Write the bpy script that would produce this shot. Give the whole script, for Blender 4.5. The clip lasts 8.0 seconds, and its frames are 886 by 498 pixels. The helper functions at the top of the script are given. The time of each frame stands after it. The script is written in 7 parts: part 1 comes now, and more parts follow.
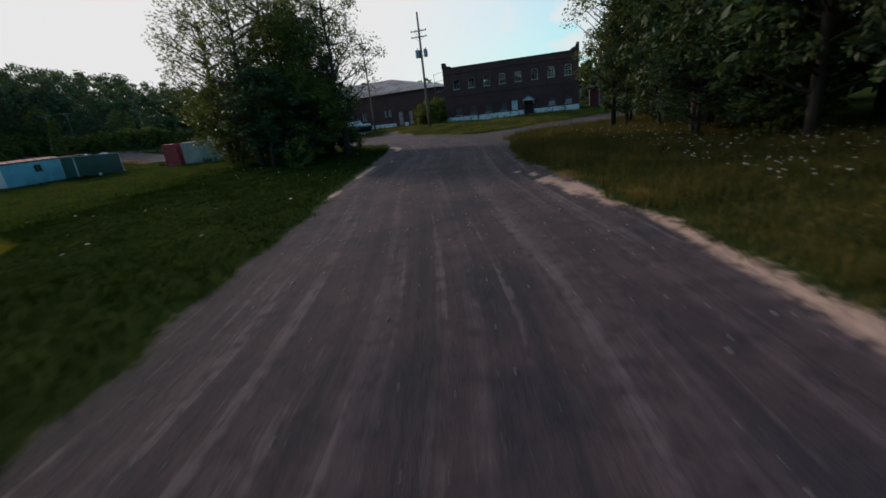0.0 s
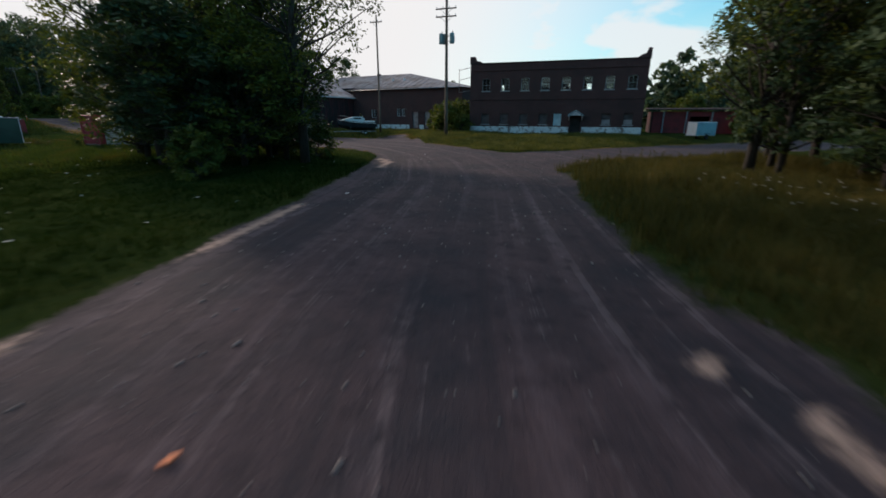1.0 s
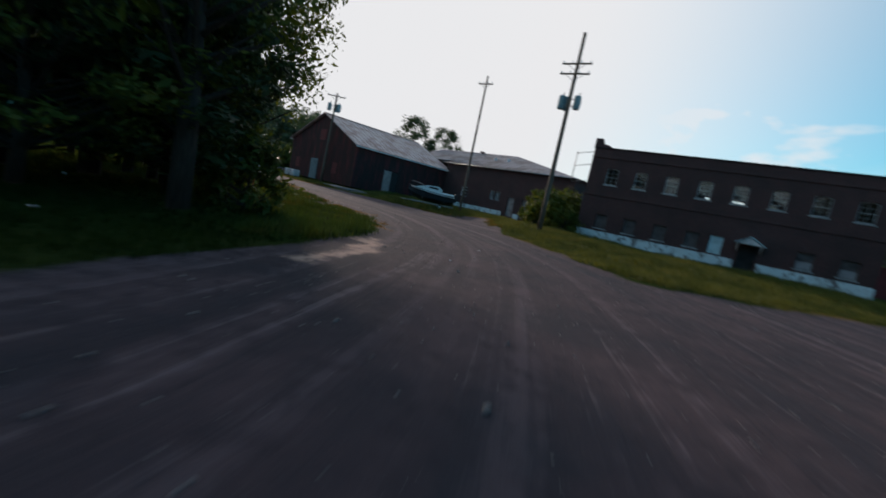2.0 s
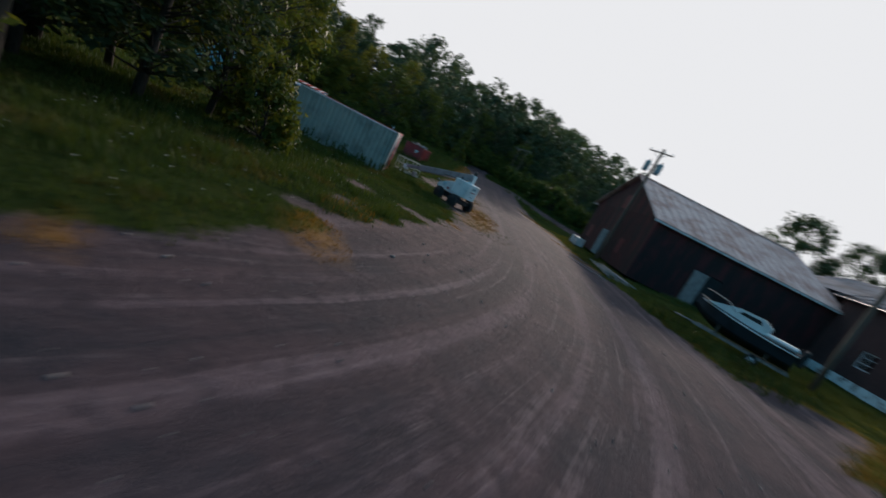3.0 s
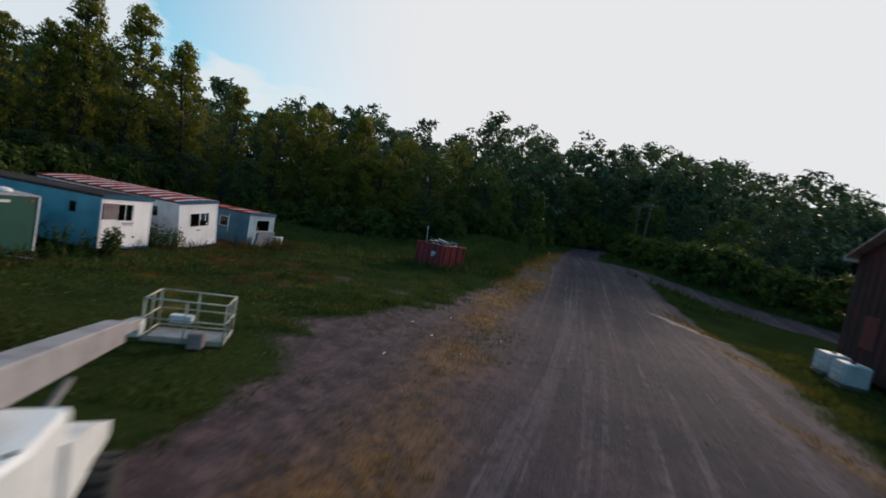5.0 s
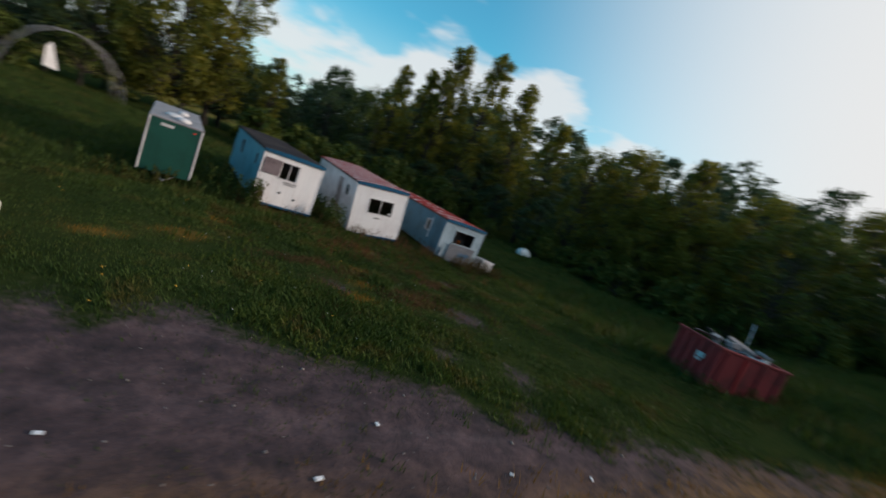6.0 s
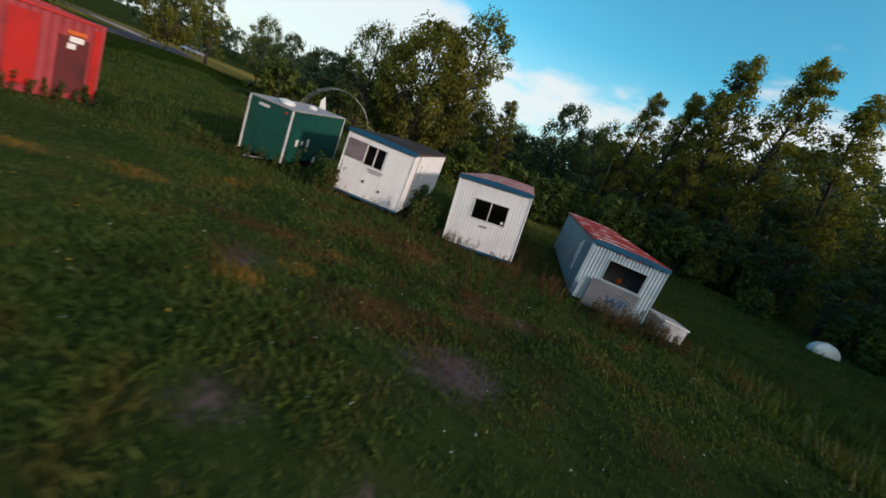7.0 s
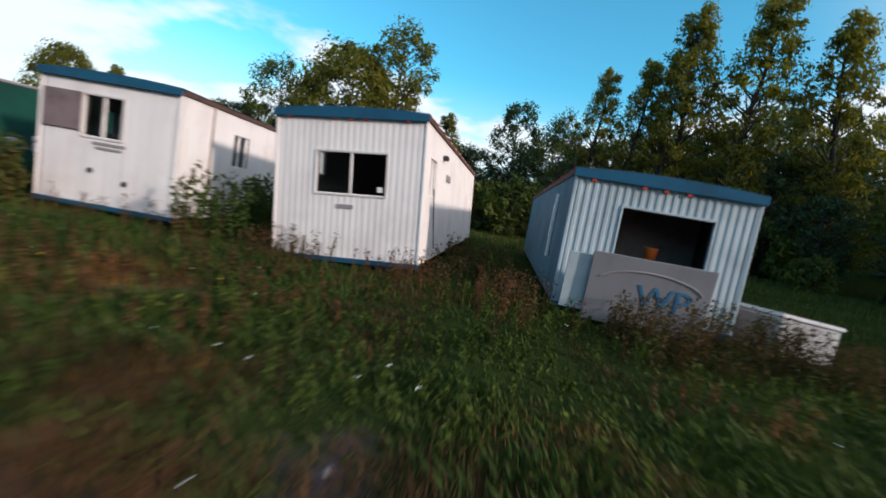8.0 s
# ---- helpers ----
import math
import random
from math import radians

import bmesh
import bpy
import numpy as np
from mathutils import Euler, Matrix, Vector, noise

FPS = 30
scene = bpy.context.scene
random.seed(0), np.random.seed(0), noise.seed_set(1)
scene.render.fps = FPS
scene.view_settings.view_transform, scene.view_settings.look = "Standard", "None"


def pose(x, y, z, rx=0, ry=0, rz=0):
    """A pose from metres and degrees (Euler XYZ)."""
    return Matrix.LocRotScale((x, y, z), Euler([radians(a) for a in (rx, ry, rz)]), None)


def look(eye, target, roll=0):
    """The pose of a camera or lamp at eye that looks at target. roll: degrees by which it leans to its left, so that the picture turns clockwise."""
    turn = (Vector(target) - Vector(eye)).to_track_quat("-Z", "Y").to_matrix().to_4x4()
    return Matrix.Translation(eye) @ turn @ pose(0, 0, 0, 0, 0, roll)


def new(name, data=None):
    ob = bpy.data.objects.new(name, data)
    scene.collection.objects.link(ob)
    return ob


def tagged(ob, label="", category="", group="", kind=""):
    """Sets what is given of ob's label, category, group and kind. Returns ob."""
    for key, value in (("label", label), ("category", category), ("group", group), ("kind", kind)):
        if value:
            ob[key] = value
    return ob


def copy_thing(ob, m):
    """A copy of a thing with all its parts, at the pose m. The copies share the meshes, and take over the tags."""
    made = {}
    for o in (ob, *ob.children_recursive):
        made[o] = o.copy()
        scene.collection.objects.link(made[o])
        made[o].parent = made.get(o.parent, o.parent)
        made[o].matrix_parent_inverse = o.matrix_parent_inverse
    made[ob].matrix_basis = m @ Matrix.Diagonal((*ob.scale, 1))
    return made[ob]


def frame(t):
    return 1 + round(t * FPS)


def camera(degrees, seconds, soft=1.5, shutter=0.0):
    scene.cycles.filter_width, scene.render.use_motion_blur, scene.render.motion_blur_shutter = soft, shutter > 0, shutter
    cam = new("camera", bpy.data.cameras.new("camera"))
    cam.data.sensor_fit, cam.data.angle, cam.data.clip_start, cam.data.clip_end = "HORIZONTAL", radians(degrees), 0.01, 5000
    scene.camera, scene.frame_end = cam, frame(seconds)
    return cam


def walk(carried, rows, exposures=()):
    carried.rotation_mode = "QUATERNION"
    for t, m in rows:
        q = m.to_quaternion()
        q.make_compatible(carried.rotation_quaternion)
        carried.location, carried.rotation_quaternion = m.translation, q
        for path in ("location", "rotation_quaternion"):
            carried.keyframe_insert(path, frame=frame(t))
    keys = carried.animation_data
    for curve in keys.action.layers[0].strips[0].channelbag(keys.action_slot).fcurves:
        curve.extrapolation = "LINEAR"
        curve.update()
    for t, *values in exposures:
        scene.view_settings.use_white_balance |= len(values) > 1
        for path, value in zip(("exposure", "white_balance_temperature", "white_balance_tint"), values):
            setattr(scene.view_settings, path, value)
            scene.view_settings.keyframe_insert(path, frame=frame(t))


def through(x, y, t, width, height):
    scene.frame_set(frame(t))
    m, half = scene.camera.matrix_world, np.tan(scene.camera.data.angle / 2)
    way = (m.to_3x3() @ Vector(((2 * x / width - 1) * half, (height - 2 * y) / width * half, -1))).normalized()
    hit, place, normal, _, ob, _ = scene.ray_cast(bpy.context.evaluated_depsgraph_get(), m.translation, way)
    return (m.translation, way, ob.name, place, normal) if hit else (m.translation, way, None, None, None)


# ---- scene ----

cam = camera(93.9, 8.0, soft=1.6, shutter=0.3)
PATH = [
    (0, (-0.902, 5.859, 2.938), (-1.033, 7.752, 2.305), -6.7),
    (0.5, (-1.269, 12.907, 3.256), (-1.357, 14.786, 2.578), -4.2),
    (1, (-1.04, 20.296, 2.538), (-1.209, 22.196, 1.935), 0.2),
    (1.2, (-0.778, 23.411, 2.274), (-0.997, 25.322, 1.726), 1.9),
    (2.3, (-1.818, 41.469, 1.672), (-2.778, 43.214, 1.488), 18.3),
    (2.5, (-2.103, 45.519, 1.878), (-3.366, 47.055, 1.664), 22.1),
    (3, (-4.544, 54.42, 2.816), (-6.328, 55.228, 2.412), 27.0),
    (3.5, (-9.259, 60.21, 3.656), (-11.184, 60.486, 3.19), 23.3),
    (4, (-14.722, 63.578, 4.09), (-16.686, 63.78, 3.768), 15.9),
    (4.2, (-17.069, 64.479, 4.277), (-19.036, 64.729, 4.017), 12.6),
    (5.3, (-30.623, 70.732, 4.335), (-32.615, 70.571, 4.264), 10.6),
    (5.5, (-32.972, 71.62, 4.241), (-34.905, 71.117, 4.154), 13.9),
    (6, (-38.762, 73.257, 4.091), (-40.14, 71.838, 3.794), 22.0),
    (6.5, (-44.156, 73.059, 4.027), (-44.749, 71.219, 3.514), 23.4),
    (7, (-47.943, 70.663, 3.537), (-48.146, 68.733, 3.056), 22.3),
    (7.5, (-50.312, 67.288, 2.441), (-50.433, 65.318, 2.12), 17.2),
    (8, (-51.679, 63.19, 1.472), (-51.87, 61.21, 1.262), 10.0),
]
EXPOSURES = [(0.0, 0.03, 6450, 14), (0.5, 0.18, 6500, 15), (1.0, 0.16, 6500, 15), (2.5, 0.04, 6300, 14), (3.5, 0.11, 6300, 14), (4.2, 0.09, 6300, 14), (5.5, 0.02, 6400, 14), (6.5, 0.13, 6500, 12), (7.0, 0.22, 6500, 12), (7.5, 0.38, 6500, 14), (8.0, 0.42, 6300, 15)]
walk(cam, [(t, look(eye, target, roll)) for t, eye, target, roll in PATH], EXPOSURES)

# ---- world and sun ----
SUN_BEARING, SUN_HEIGHT = 51.0, 20.0      # degrees left of +y, and above the horizon
SUN_WAY = Vector((-math.sin(radians(SUN_BEARING)) * math.cos(radians(SUN_HEIGHT)),
                  math.cos(radians(SUN_BEARING)) * math.cos(radians(SUN_HEIGHT)), math.sin(radians(SUN_HEIGHT))))


class Nodes:
    """Short hand for node trees."""

    def __init__(self, tree):
        self.tree = tree
        tree.nodes.clear()

    def add(self, kind, values=None):
        node = self.tree.nodes.new(kind)
        self.fill(node, values or {})
        return node

    def fill(self, node, values):
        for key, value in values.items():
            if isinstance(value, bpy.types.NodeSocket):
                self.tree.links.new(value, node.inputs[key])
            else:
                node.inputs[key].default_value = value

    def math(self, op, a, b=0.0, c=0.0):
        node = self.add("ShaderNodeMath")
        node.operation = op
        self.fill(node, {0: a, 1: b, 2: c})
        return node.outputs[0]

    def mix(self, f, a, b, blend="MIX"):
        node = self.add("ShaderNodeMix")
        node.data_type, node.blend_type, node.clamp_factor = "RGBA", blend, True
        self.fill(node, {0: f, 6: a, 7: b})
        return node.outputs[2]

    def attr(self, name):
        node = self.add("ShaderNodeAttribute")
        node.attribute_name = name
        return node.outputs["Fac"]

    def ramp(self, f, stops):
        n = self.add("ShaderNodeValToRGB", {0: f})
        cr = n.color_ramp
        while len(cr.elements) < len(stops):
            cr.elements.new(0.5)
        for e, (at, col) in zip(cr.elements, stops):
            e.position = at
            e.color = col if len(col) == 4 else (*col, 1)
        return n.outputs[0]

    def smooth(self, f, a, b):
        flip = a > b
        node = self.add("ShaderNodeMapRange", {0: f, 1: min(a, b), 2: max(a, b), 3: 1.0 if flip else 0.0, 4: 0.0 if flip else 1.0})
        node.interpolation_type = "SMOOTHSTEP"
        return node.outputs[0]

    def noise(self, vec, scale, detail=4.0, rough=0.55, distort=0.0):
        return self.add("ShaderNodeTexNoise", {"Vector": vec, "Scale": scale, "Detail": detail, "Roughness": rough, "Distortion": distort}).outputs[0]

    def out(self, shader, kind="ShaderNodeOutputMaterial"):
        n = self.add(kind)
        self.tree.links.new(shader, n.inputs[0])


def rgb(r, g, b):
    return (r, g, b, 1.0)


world = bpy.data.worlds.new("sky")
world.use_nodes = True
scene.world = world
N = Nodes(world.node_tree)
sky = N.add("ShaderNodeTexSky")
sky.sky_type, sky.sun_disc = "NISHITA", False
sky.sun_elevation, sky.sun_rotation = radians(SUN_HEIGHT), radians(-SUN_BEARING)
sky.air_density, sky.dust_density, sky.ozone_density = 1.0, 1.2, 2.0
way = N.add("ShaderNodeTexCoord").outputs["Generated"]
dot = N.add("ShaderNodeVectorMath")
dot.operation = "DOT_PRODUCT"
N.fill(dot, {0: way, 1: SUN_WAY})
toward = dot.outputs["Value"]
up = N.add("ShaderNodeSeparateXYZ", {0: way}).outputs[2]
# clear part of the sky, then thin bright haze towards the low sun, then small clouds
clear = N.mix(1.0, sky.outputs[0], rgb(0.066, 0.195, 0.19), "MULTIPLY")
haze = N.smooth(toward, 0.1, 0.78)
low = N.math("MULTIPLY", N.smooth(up, 0.3, 0.02), 0.68)
stretched = N.add("ShaderNodeMapping", {"Vector": way, "Scale": (1.0, 1.0, 2.6)}).outputs[0]
puff = N.noise(stretched, 2.5, 5.0, 0.52, 0.2)
bank = N.math("ADD", puff, N.math("MULTIPLY", N.smooth(up, 0.4, 0.12), 0.29))
cloud = N.math("MULTIPLY", N.smooth(bank, 0.65, 0.78), 0.85)
veil = N.math("MAXIMUM", N.math("MAXIMUM", haze, low), cloud)
both = N.mix(veil, clear, rgb(0.78, 0.79, 0.77))
N.out(N.add("ShaderNodeBackground", {0: both, 1: 1.0}).outputs[0], "ShaderNodeOutputWorld")

sun = new("sun", bpy.data.lights.new("sun", "SUN"))
sun.data.energy, sun.data.angle, sun.data.color = 2.5, radians(4.0), (1.0, 0.83, 0.68)
sun.matrix_world = look(SUN_WAY * 300, (0, 0, 0))

# ---- materials ----
def material(name, build):
    m = bpy.data.materials.new(name)
    m.use_nodes = True
    build(Nodes(m.node_tree))
    return m


def surface(n, color, rough=0.7, bump=None, strength=0.3, distance=0.01, metal=0.0, spec=0.4):
    values = {"Base Color": color, "Roughness": rough, "Metallic": metal, "Specular IOR Level": spec}
    if bump is not None:
        values["Normal"] = n.add("ShaderNodeBump", {"Height": bump, "Strength": strength, "Distance": distance}).outputs[0]
    return n.add("ShaderNodeBsdfPrincipled", values).outputs[0]


def place(n):
    """World-sized coordinates that stay with the thing."""
    return n.add("ShaderNodeTexCoord").outputs["Object"]


def painted(name, base, dark, rough=0.5, scale=1.5, rust=None, rust_amount=0.5, metal=0.0, bump=0.15, drips=None):
    """Paint with soft stains, fine grain and, where asked, patches of rust."""
    def build(n):
        at = place(n)
        big = n.noise(at, scale, 5, 0.6)
        streak = n.noise(n.add("ShaderNodeMapping", {"Vector": at, "Scale": (5.0, 5.0, 0.5)}).outputs[0], scale * 1.3, 4, 0.6)
        fine = n.noise(at, 60, 3, 0.6)
        col = n.mix(n.smooth(big, 0.42, 0.72), rgb(*base), rgb(*dark))
        col = n.mix(n.math("MULTIPLY", n.smooth(streak, 0.55, 0.78), 0.55), col, rgb(*dark))
        if drips:
            run = n.noise(n.add("ShaderNodeMapping", {"Vector": at, "Scale": (14.0, 14.0, 0.35)}).outputs[0], 1.0, 5, 0.7)
            col = n.mix(n.math("MULTIPLY", n.smooth(run, 0.54, 0.72), 0.45), col, rgb(*drips))
        r = n.math("ADD", rough, n.math("MULTIPLY", fine, 0.2))
        if rust:
            spots = n.math("ADD", n.noise(at, scale * 2.2, 7, 0.68), n.math("MULTIPLY", streak, 0.25))
            spots = n.smooth(spots, 0.86 - rust_amount * 0.3, 0.98 - rust_amount * 0.3)
            col = n.mix(spots, col, n.mix(fine, rgb(*rust), rgb(rust[0] * 0.45, rust[1] * 0.4, rust[2] * 0.4)))
            r = n.math("ADD", r, n.math("MULTIPLY", spots, 0.3))
        n.out(surface(n, col, r, n.math("ADD", n.math("MULTIPLY", big, 0.6), n.math("MULTIPLY", fine, 0.3)), bump, 0.006, metal))
    return material(name, build)


def leafy(name, tones, gloss=0.5, through=0.35, patch=None, spec=0.12):
    """Leaves: tone varies from clump to clump; light passes through in part."""
    def build(n):
        isle = n.add("ShaderNodeNewGeometry").outputs["Random Per Island"]
        tree = n.add("ShaderNodeObjectInfo").outputs["Random"]
        clump = n.noise(place(n), 0.55, 3, 0.6)
        f = n.math("ADD", n.math("MULTIPLY", isle, 0.45), n.math("MULTIPLY", n.smooth(clump, 0.3, 0.7), 0.55))
        col = n.ramp(f, [(0.0, tones[0]), (0.55, tones[1]), (1.0, tones[2])])
        col = n.mix(n.math("MULTIPLY", tree, 0.3), col, n.mix(1.0, col, rgb(1.3, 1.12, 0.8), "MULTIPLY"))
        if patch:
            brown = n.smooth(n.noise(place(n), 0.55, 6, 0.7), 0.52, 0.62)
            col = n.mix(n.math("MULTIPLY", brown, 0.55), col, rgb(*patch))
        body = surface(n, col, gloss, spec=spec)
        glow = n.add("ShaderNodeBsdfTranslucent", {0: n.mix(1.0, col, rgb(1.35, 1.2, 0.5), "MULTIPLY")}).outputs[0]
        n.out(n.add("ShaderNodeMixShader", {0: through, 1: body, 2: glow}).outputs[0])
    return material(name, build)


def bark_nodes(n):
    at = n.add("ShaderNodeMapping", {"Vector": place(n), "Scale": (1.0, 1.0, 0.16)}).outputs[0]
    ridge = n.noise(at, 14, 6, 0.65, 0.5)
    col = n.ramp(ridge, [(0.3, (0.016, 0.013, 0.011)), (0.7, (0.062, 0.052, 0.043))])
    n.out(surface(n, col, 0.9, ridge, 0.8, 0.03))


def timber_nodes(n):
    at = n.add("ShaderNodeMapping", {"Vector": place(n), "Scale": (1.0, 1.0, 0.05)}).outputs[0]
    grain = n.noise(at, 22, 6, 0.7, 0.3)
    col = n.ramp(grain, [(0.3, (0.06, 0.045, 0.035)), (0.75, (0.2, 0.15, 0.115))])
    n.out(surface(n, col, 0.85, grain, 0.5, 0.01))


def brick_nodes(n):
    at = place(n)
    sep = n.add("ShaderNodeSeparateXYZ", {0: at})
    flat = n.add("ShaderNodeCombineXYZ", {0: n.math("ADD", sep.outputs[0], sep.outputs[1]), 1: sep.outputs[2]}).outputs[0]
    brick = n.add("ShaderNodeTexBrick", {"Vector": flat, "Color1": rgb(0.082, 0.029, 0.028), "Color2": rgb(0.05, 0.02, 0.021),
                                         "Mortar": rgb(0.085, 0.07, 0.066), "Scale": 1.0, "Mortar Size": 0.006, "Brick Width": 0.215, "Row Height": 0.075})
    soot = n.smooth(n.noise(at, 0.45, 6, 0.65), 0.38, 0.72)
    col = n.mix(n.math("MULTIPLY", soot, 0.65), brick.outputs[0], rgb(0.028, 0.02, 0.02))
    lime = n.smooth(n.noise(n.add("ShaderNodeMapping", {"Vector": at, "Scale": (1.0, 1.0, 0.3)}).outputs[0], 1.3, 6, 0.7), 0.66, 0.8)
    col = n.mix(n.math("MULTIPLY", lime, 0.35), col, rgb(0.25, 0.2, 0.18))
    n.out(surface(n, col, 0.88, brick.outputs[1], -0.5, 0.01))


def plinth_nodes(n):
    at = place(n)
    flake = n.noise(at, 1.6, 8, 0.72)
    col = n.mix(n.smooth(flake, 0.5, 0.6), rgb(0.62, 0.72, 0.75), rgb(0.12, 0.09, 0.085))
    col = n.mix(n.math("MULTIPLY", n.noise(at, 5, 4, 0.6), 0.4), col, rgb(0.32, 0.38, 0.4))
    n.out(surface(n, col, 0.8, flake, 0.5, 0.01))


def metal_roof_nodes(base, worn, rough=0.6, metal=0.2, spec=0.4):
    def build(n):
        at = place(n)
        patch = n.noise(at, 0.5, 6, 0.65)
        flecks = n.noise(at, 6, 6, 0.7)
        col = n.mix(n.smooth(patch, 0.4, 0.66), rgb(*base), rgb(*worn))
        col = n.mix(n.math("MULTIPLY", n.smooth(flecks, 0.55, 0.7), 0.5), col, rgb(*worn))
        n.out(surface(n, col, rough, flecks, 0.3, 0.01, metal, spec))
    return build


def rust_roof_nodes(n, pitch=1.22, bands=0.07, cut=0.36):
    at = place(n)
    blotch = n.noise(at, 1.5, 7, 0.7)
    rows = n.math("SINE", n.math("MULTIPLY", n.add("ShaderNodeSeparateXYZ", {0: at}).outputs[1], 6.28 / pitch))
    f = n.math("ADD", blotch, n.math("MULTIPLY", rows, bands))
    fine = n.noise(at, 14, 5, 0.7)
    col = n.mix(n.smooth(f, cut, cut + 0.1), rgb(0.58, 0.52, 0.52), n.mix(fine, rgb(0.34, 0.03, 0.026), rgb(0.15, 0.02, 0.018)))
    n.out(surface(n, col, 0.95, fine, 0.3, 0.01, spec=0.06))


def red_siding_nodes(n):
    at = place(n)
    wear = n.noise(n.add("ShaderNodeMapping", {"Vector": at, "Scale": (1.0, 1.0, 0.25)}).outputs[0], 1.1, 7, 0.7)
    col = n.mix(n.smooth(wear, 0.36, 0.56), rgb(0.1, 0.015, 0.017), rgb(0.02, 0.012, 0.012))
    fine = n.noise(at, 12, 4, 0.6)
    n.out(surface(n, n.mix(n.math("MULTIPLY", fine, 0.4), col, rgb(0.03, 0.015, 0.015)), 0.85, fine, 0.4, 0.01))


def glass_nodes(n):
    smear = n.noise(place(n), 3, 5, 0.6)
    n.out(n.add("ShaderNodeBsdfPrincipled", {"Base Color": rgb(0.75, 0.8, 0.8), "Roughness": n.math("MULTIPLY", smear, 0.12),
                                             "Transmission Weight": 1.0, "IOR": 1.45}).outputs[0])


def ground_nodes(n):
    at = n.add("ShaderNodeNewGeometry").outputs["Position"]
    dirt = n.attr("dirt")
    dry = n.attr("dry")
    pale = n.attr("pale")
    lane = n.add("ShaderNodeCombineXYZ", {0: n.attr("across"),
                                          1: n.math("MULTIPLY", n.attr("along"), 0.022)}).outputs[0]
    mid = n.noise(at, 0.45, 6, 0.65)
    fine = n.noise(at, 7, 6, 0.7)
    grit = n.noise(at, 38, 3, 0.7)
    grain = n.noise(at, 2.6, 7, 0.74, 0.3)
    # wheel tracks follow the road, broken by clods and washed gravel
    ruts = n.noise(lane, 1.5, 4, 0.6, 0.25)
    thin = n.noise(lane, 3.0, 4, 0.65, 0.4)
    patchy = n.smooth(n.noise(at, 0.3, 4, 0.6), 0.36, 0.6)
    wide = n.noise(lane, 0.55, 3, 0.6)
    soil = n.ramp(n.math("ADD", n.math("MULTIPLY", mid, 0.6), n.math("MULTIPLY", wide, 0.4)),
                  [(0.36, (0.024, 0.025, 0.034)), (0.5, (0.050, 0.036, 0.043)), (0.64, (0.082, 0.054, 0.061))])
    worn = n.math("MULTIPLY", n.smooth(n.attr("along"), 62.0, 100.0), 0.4)
    light = n.math("MULTIPLY", n.smooth(n.math("ADD", ruts, n.math("MULTIPLY", n.math("SUBTRACT", grain, 0.5), 0.3)), 0.5, 0.64), n.math("ADD", worn, 0.6))
    soil = n.mix(n.math("MULTIPLY", light, 0.46), soil, rgb(0.14, 0.102, 0.116))
    score = n.smooth(n.math("ADD", thin, n.math("MULTIPLY", n.math("SUBTRACT", grain, 0.5), 0.35)), 0.56, 0.66)
    soil = n.mix(n.math("MULTIPLY", n.math("MULTIPLY", score, patchy), 0.42), soil, rgb(0.18, 0.14, 0.15))
    soil = n.mix(n.math("MULTIPLY", n.smooth(ruts, 0.46, 0.34), 0.48), soil, rgb(0.022, 0.022, 0.029))
    soil = n.mix(n.math("MULTIPLY", n.smooth(fine, 0.55, 0.75), 0.5), soil, rgb(0.022, 0.019, 0.024))
    soil = n.mix(n.math("MULTIPLY", n.smooth(grain, 0.5, 0.34), 0.5), soil, rgb(0.018, 0.016, 0.022))
    soil = n.mix(n.math("MULTIPLY", n.smooth(grit, 0.62, 0.72), 0.5), soil, rgb(0.2, 0.17, 0.175))
    yard = n.attr("yard")
    clod = n.noise(at, 1.6, 6, 0.7)
    soil = n.mix(n.math("MULTIPLY", yard, 0.7), soil, n.ramp(clod, [(0.32, (0.020, 0.016, 0.016)), (0.5, (0.072, 0.045, 0.047)), (0.68, (0.15, 0.092, 0.09))]))
    rust = n.math("MULTIPLY", dry, n.smooth(n.math("ADD", n.math("MULTIPLY", clod, 0.6), n.math("ADD", n.math("MULTIPLY", fine, 0.4), n.math("MULTIPLY", grain, 0.35))), 0.53, 0.77))
    soil = n.mix(n.math("MULTIPLY", rust, 0.75), soil, rgb(0.25, 0.12, 0.02))
    sand = n.mix(n.math("MULTIPLY", fine, 0.5), rgb(0.52, 0.34, 0.27), rgb(0.23, 0.155, 0.13))
    soil = n.mix(n.smooth(n.math("ADD", n.math("MULTIPLY", pale, 0.8), n.math("ADD", n.math("MULTIPLY", grain, 1.1), n.math("MULTIPLY", fine, 0.6))), 1.2, 1.75), soil, sand)
    turf = n.ramp(n.math("ADD", n.math("MULTIPLY", mid, 0.55), n.math("MULTIPLY", fine, 0.45)),
                  [(0.3, (0.013, 0.021, 0.008)), (0.5, (0.028, 0.040, 0.012)), (0.7, (0.046, 0.050, 0.015))])
    # straw tint: dry field, and sunlight painted on the grass behind the trailers
    turf = n.mix(n.attr("hay_sun"), turf, n.mix(mid, rgb(0.22, 0.16, 0.04), rgb(0.12, 0.11, 0.035)))
    turf = n.mix(dry, turf, n.mix(fine, rgb(0.2, 0.13, 0.03), rgb(0.10, 0.07, 0.025)))
    edge = n.math("ADD", dirt, n.math("MULTIPLY", n.math("SUBTRACT", n.math("ADD", n.math("MULTIPLY", fine, 0.6), n.math("MULTIPLY", mid, 0.4)), 0.5), 0.9))
    col = n.mix(n.smooth(edge, 0.38, 0.62), turf, soil)
    height = n.math("ADD", n.math("MULTIPLY", ruts, 1.2), n.math("ADD", n.math("MULTIPLY", grain, 1.1), n.math("ADD", n.math("MULTIPLY", fine, 0.6), n.math("MULTIPLY", grit, 0.3))))
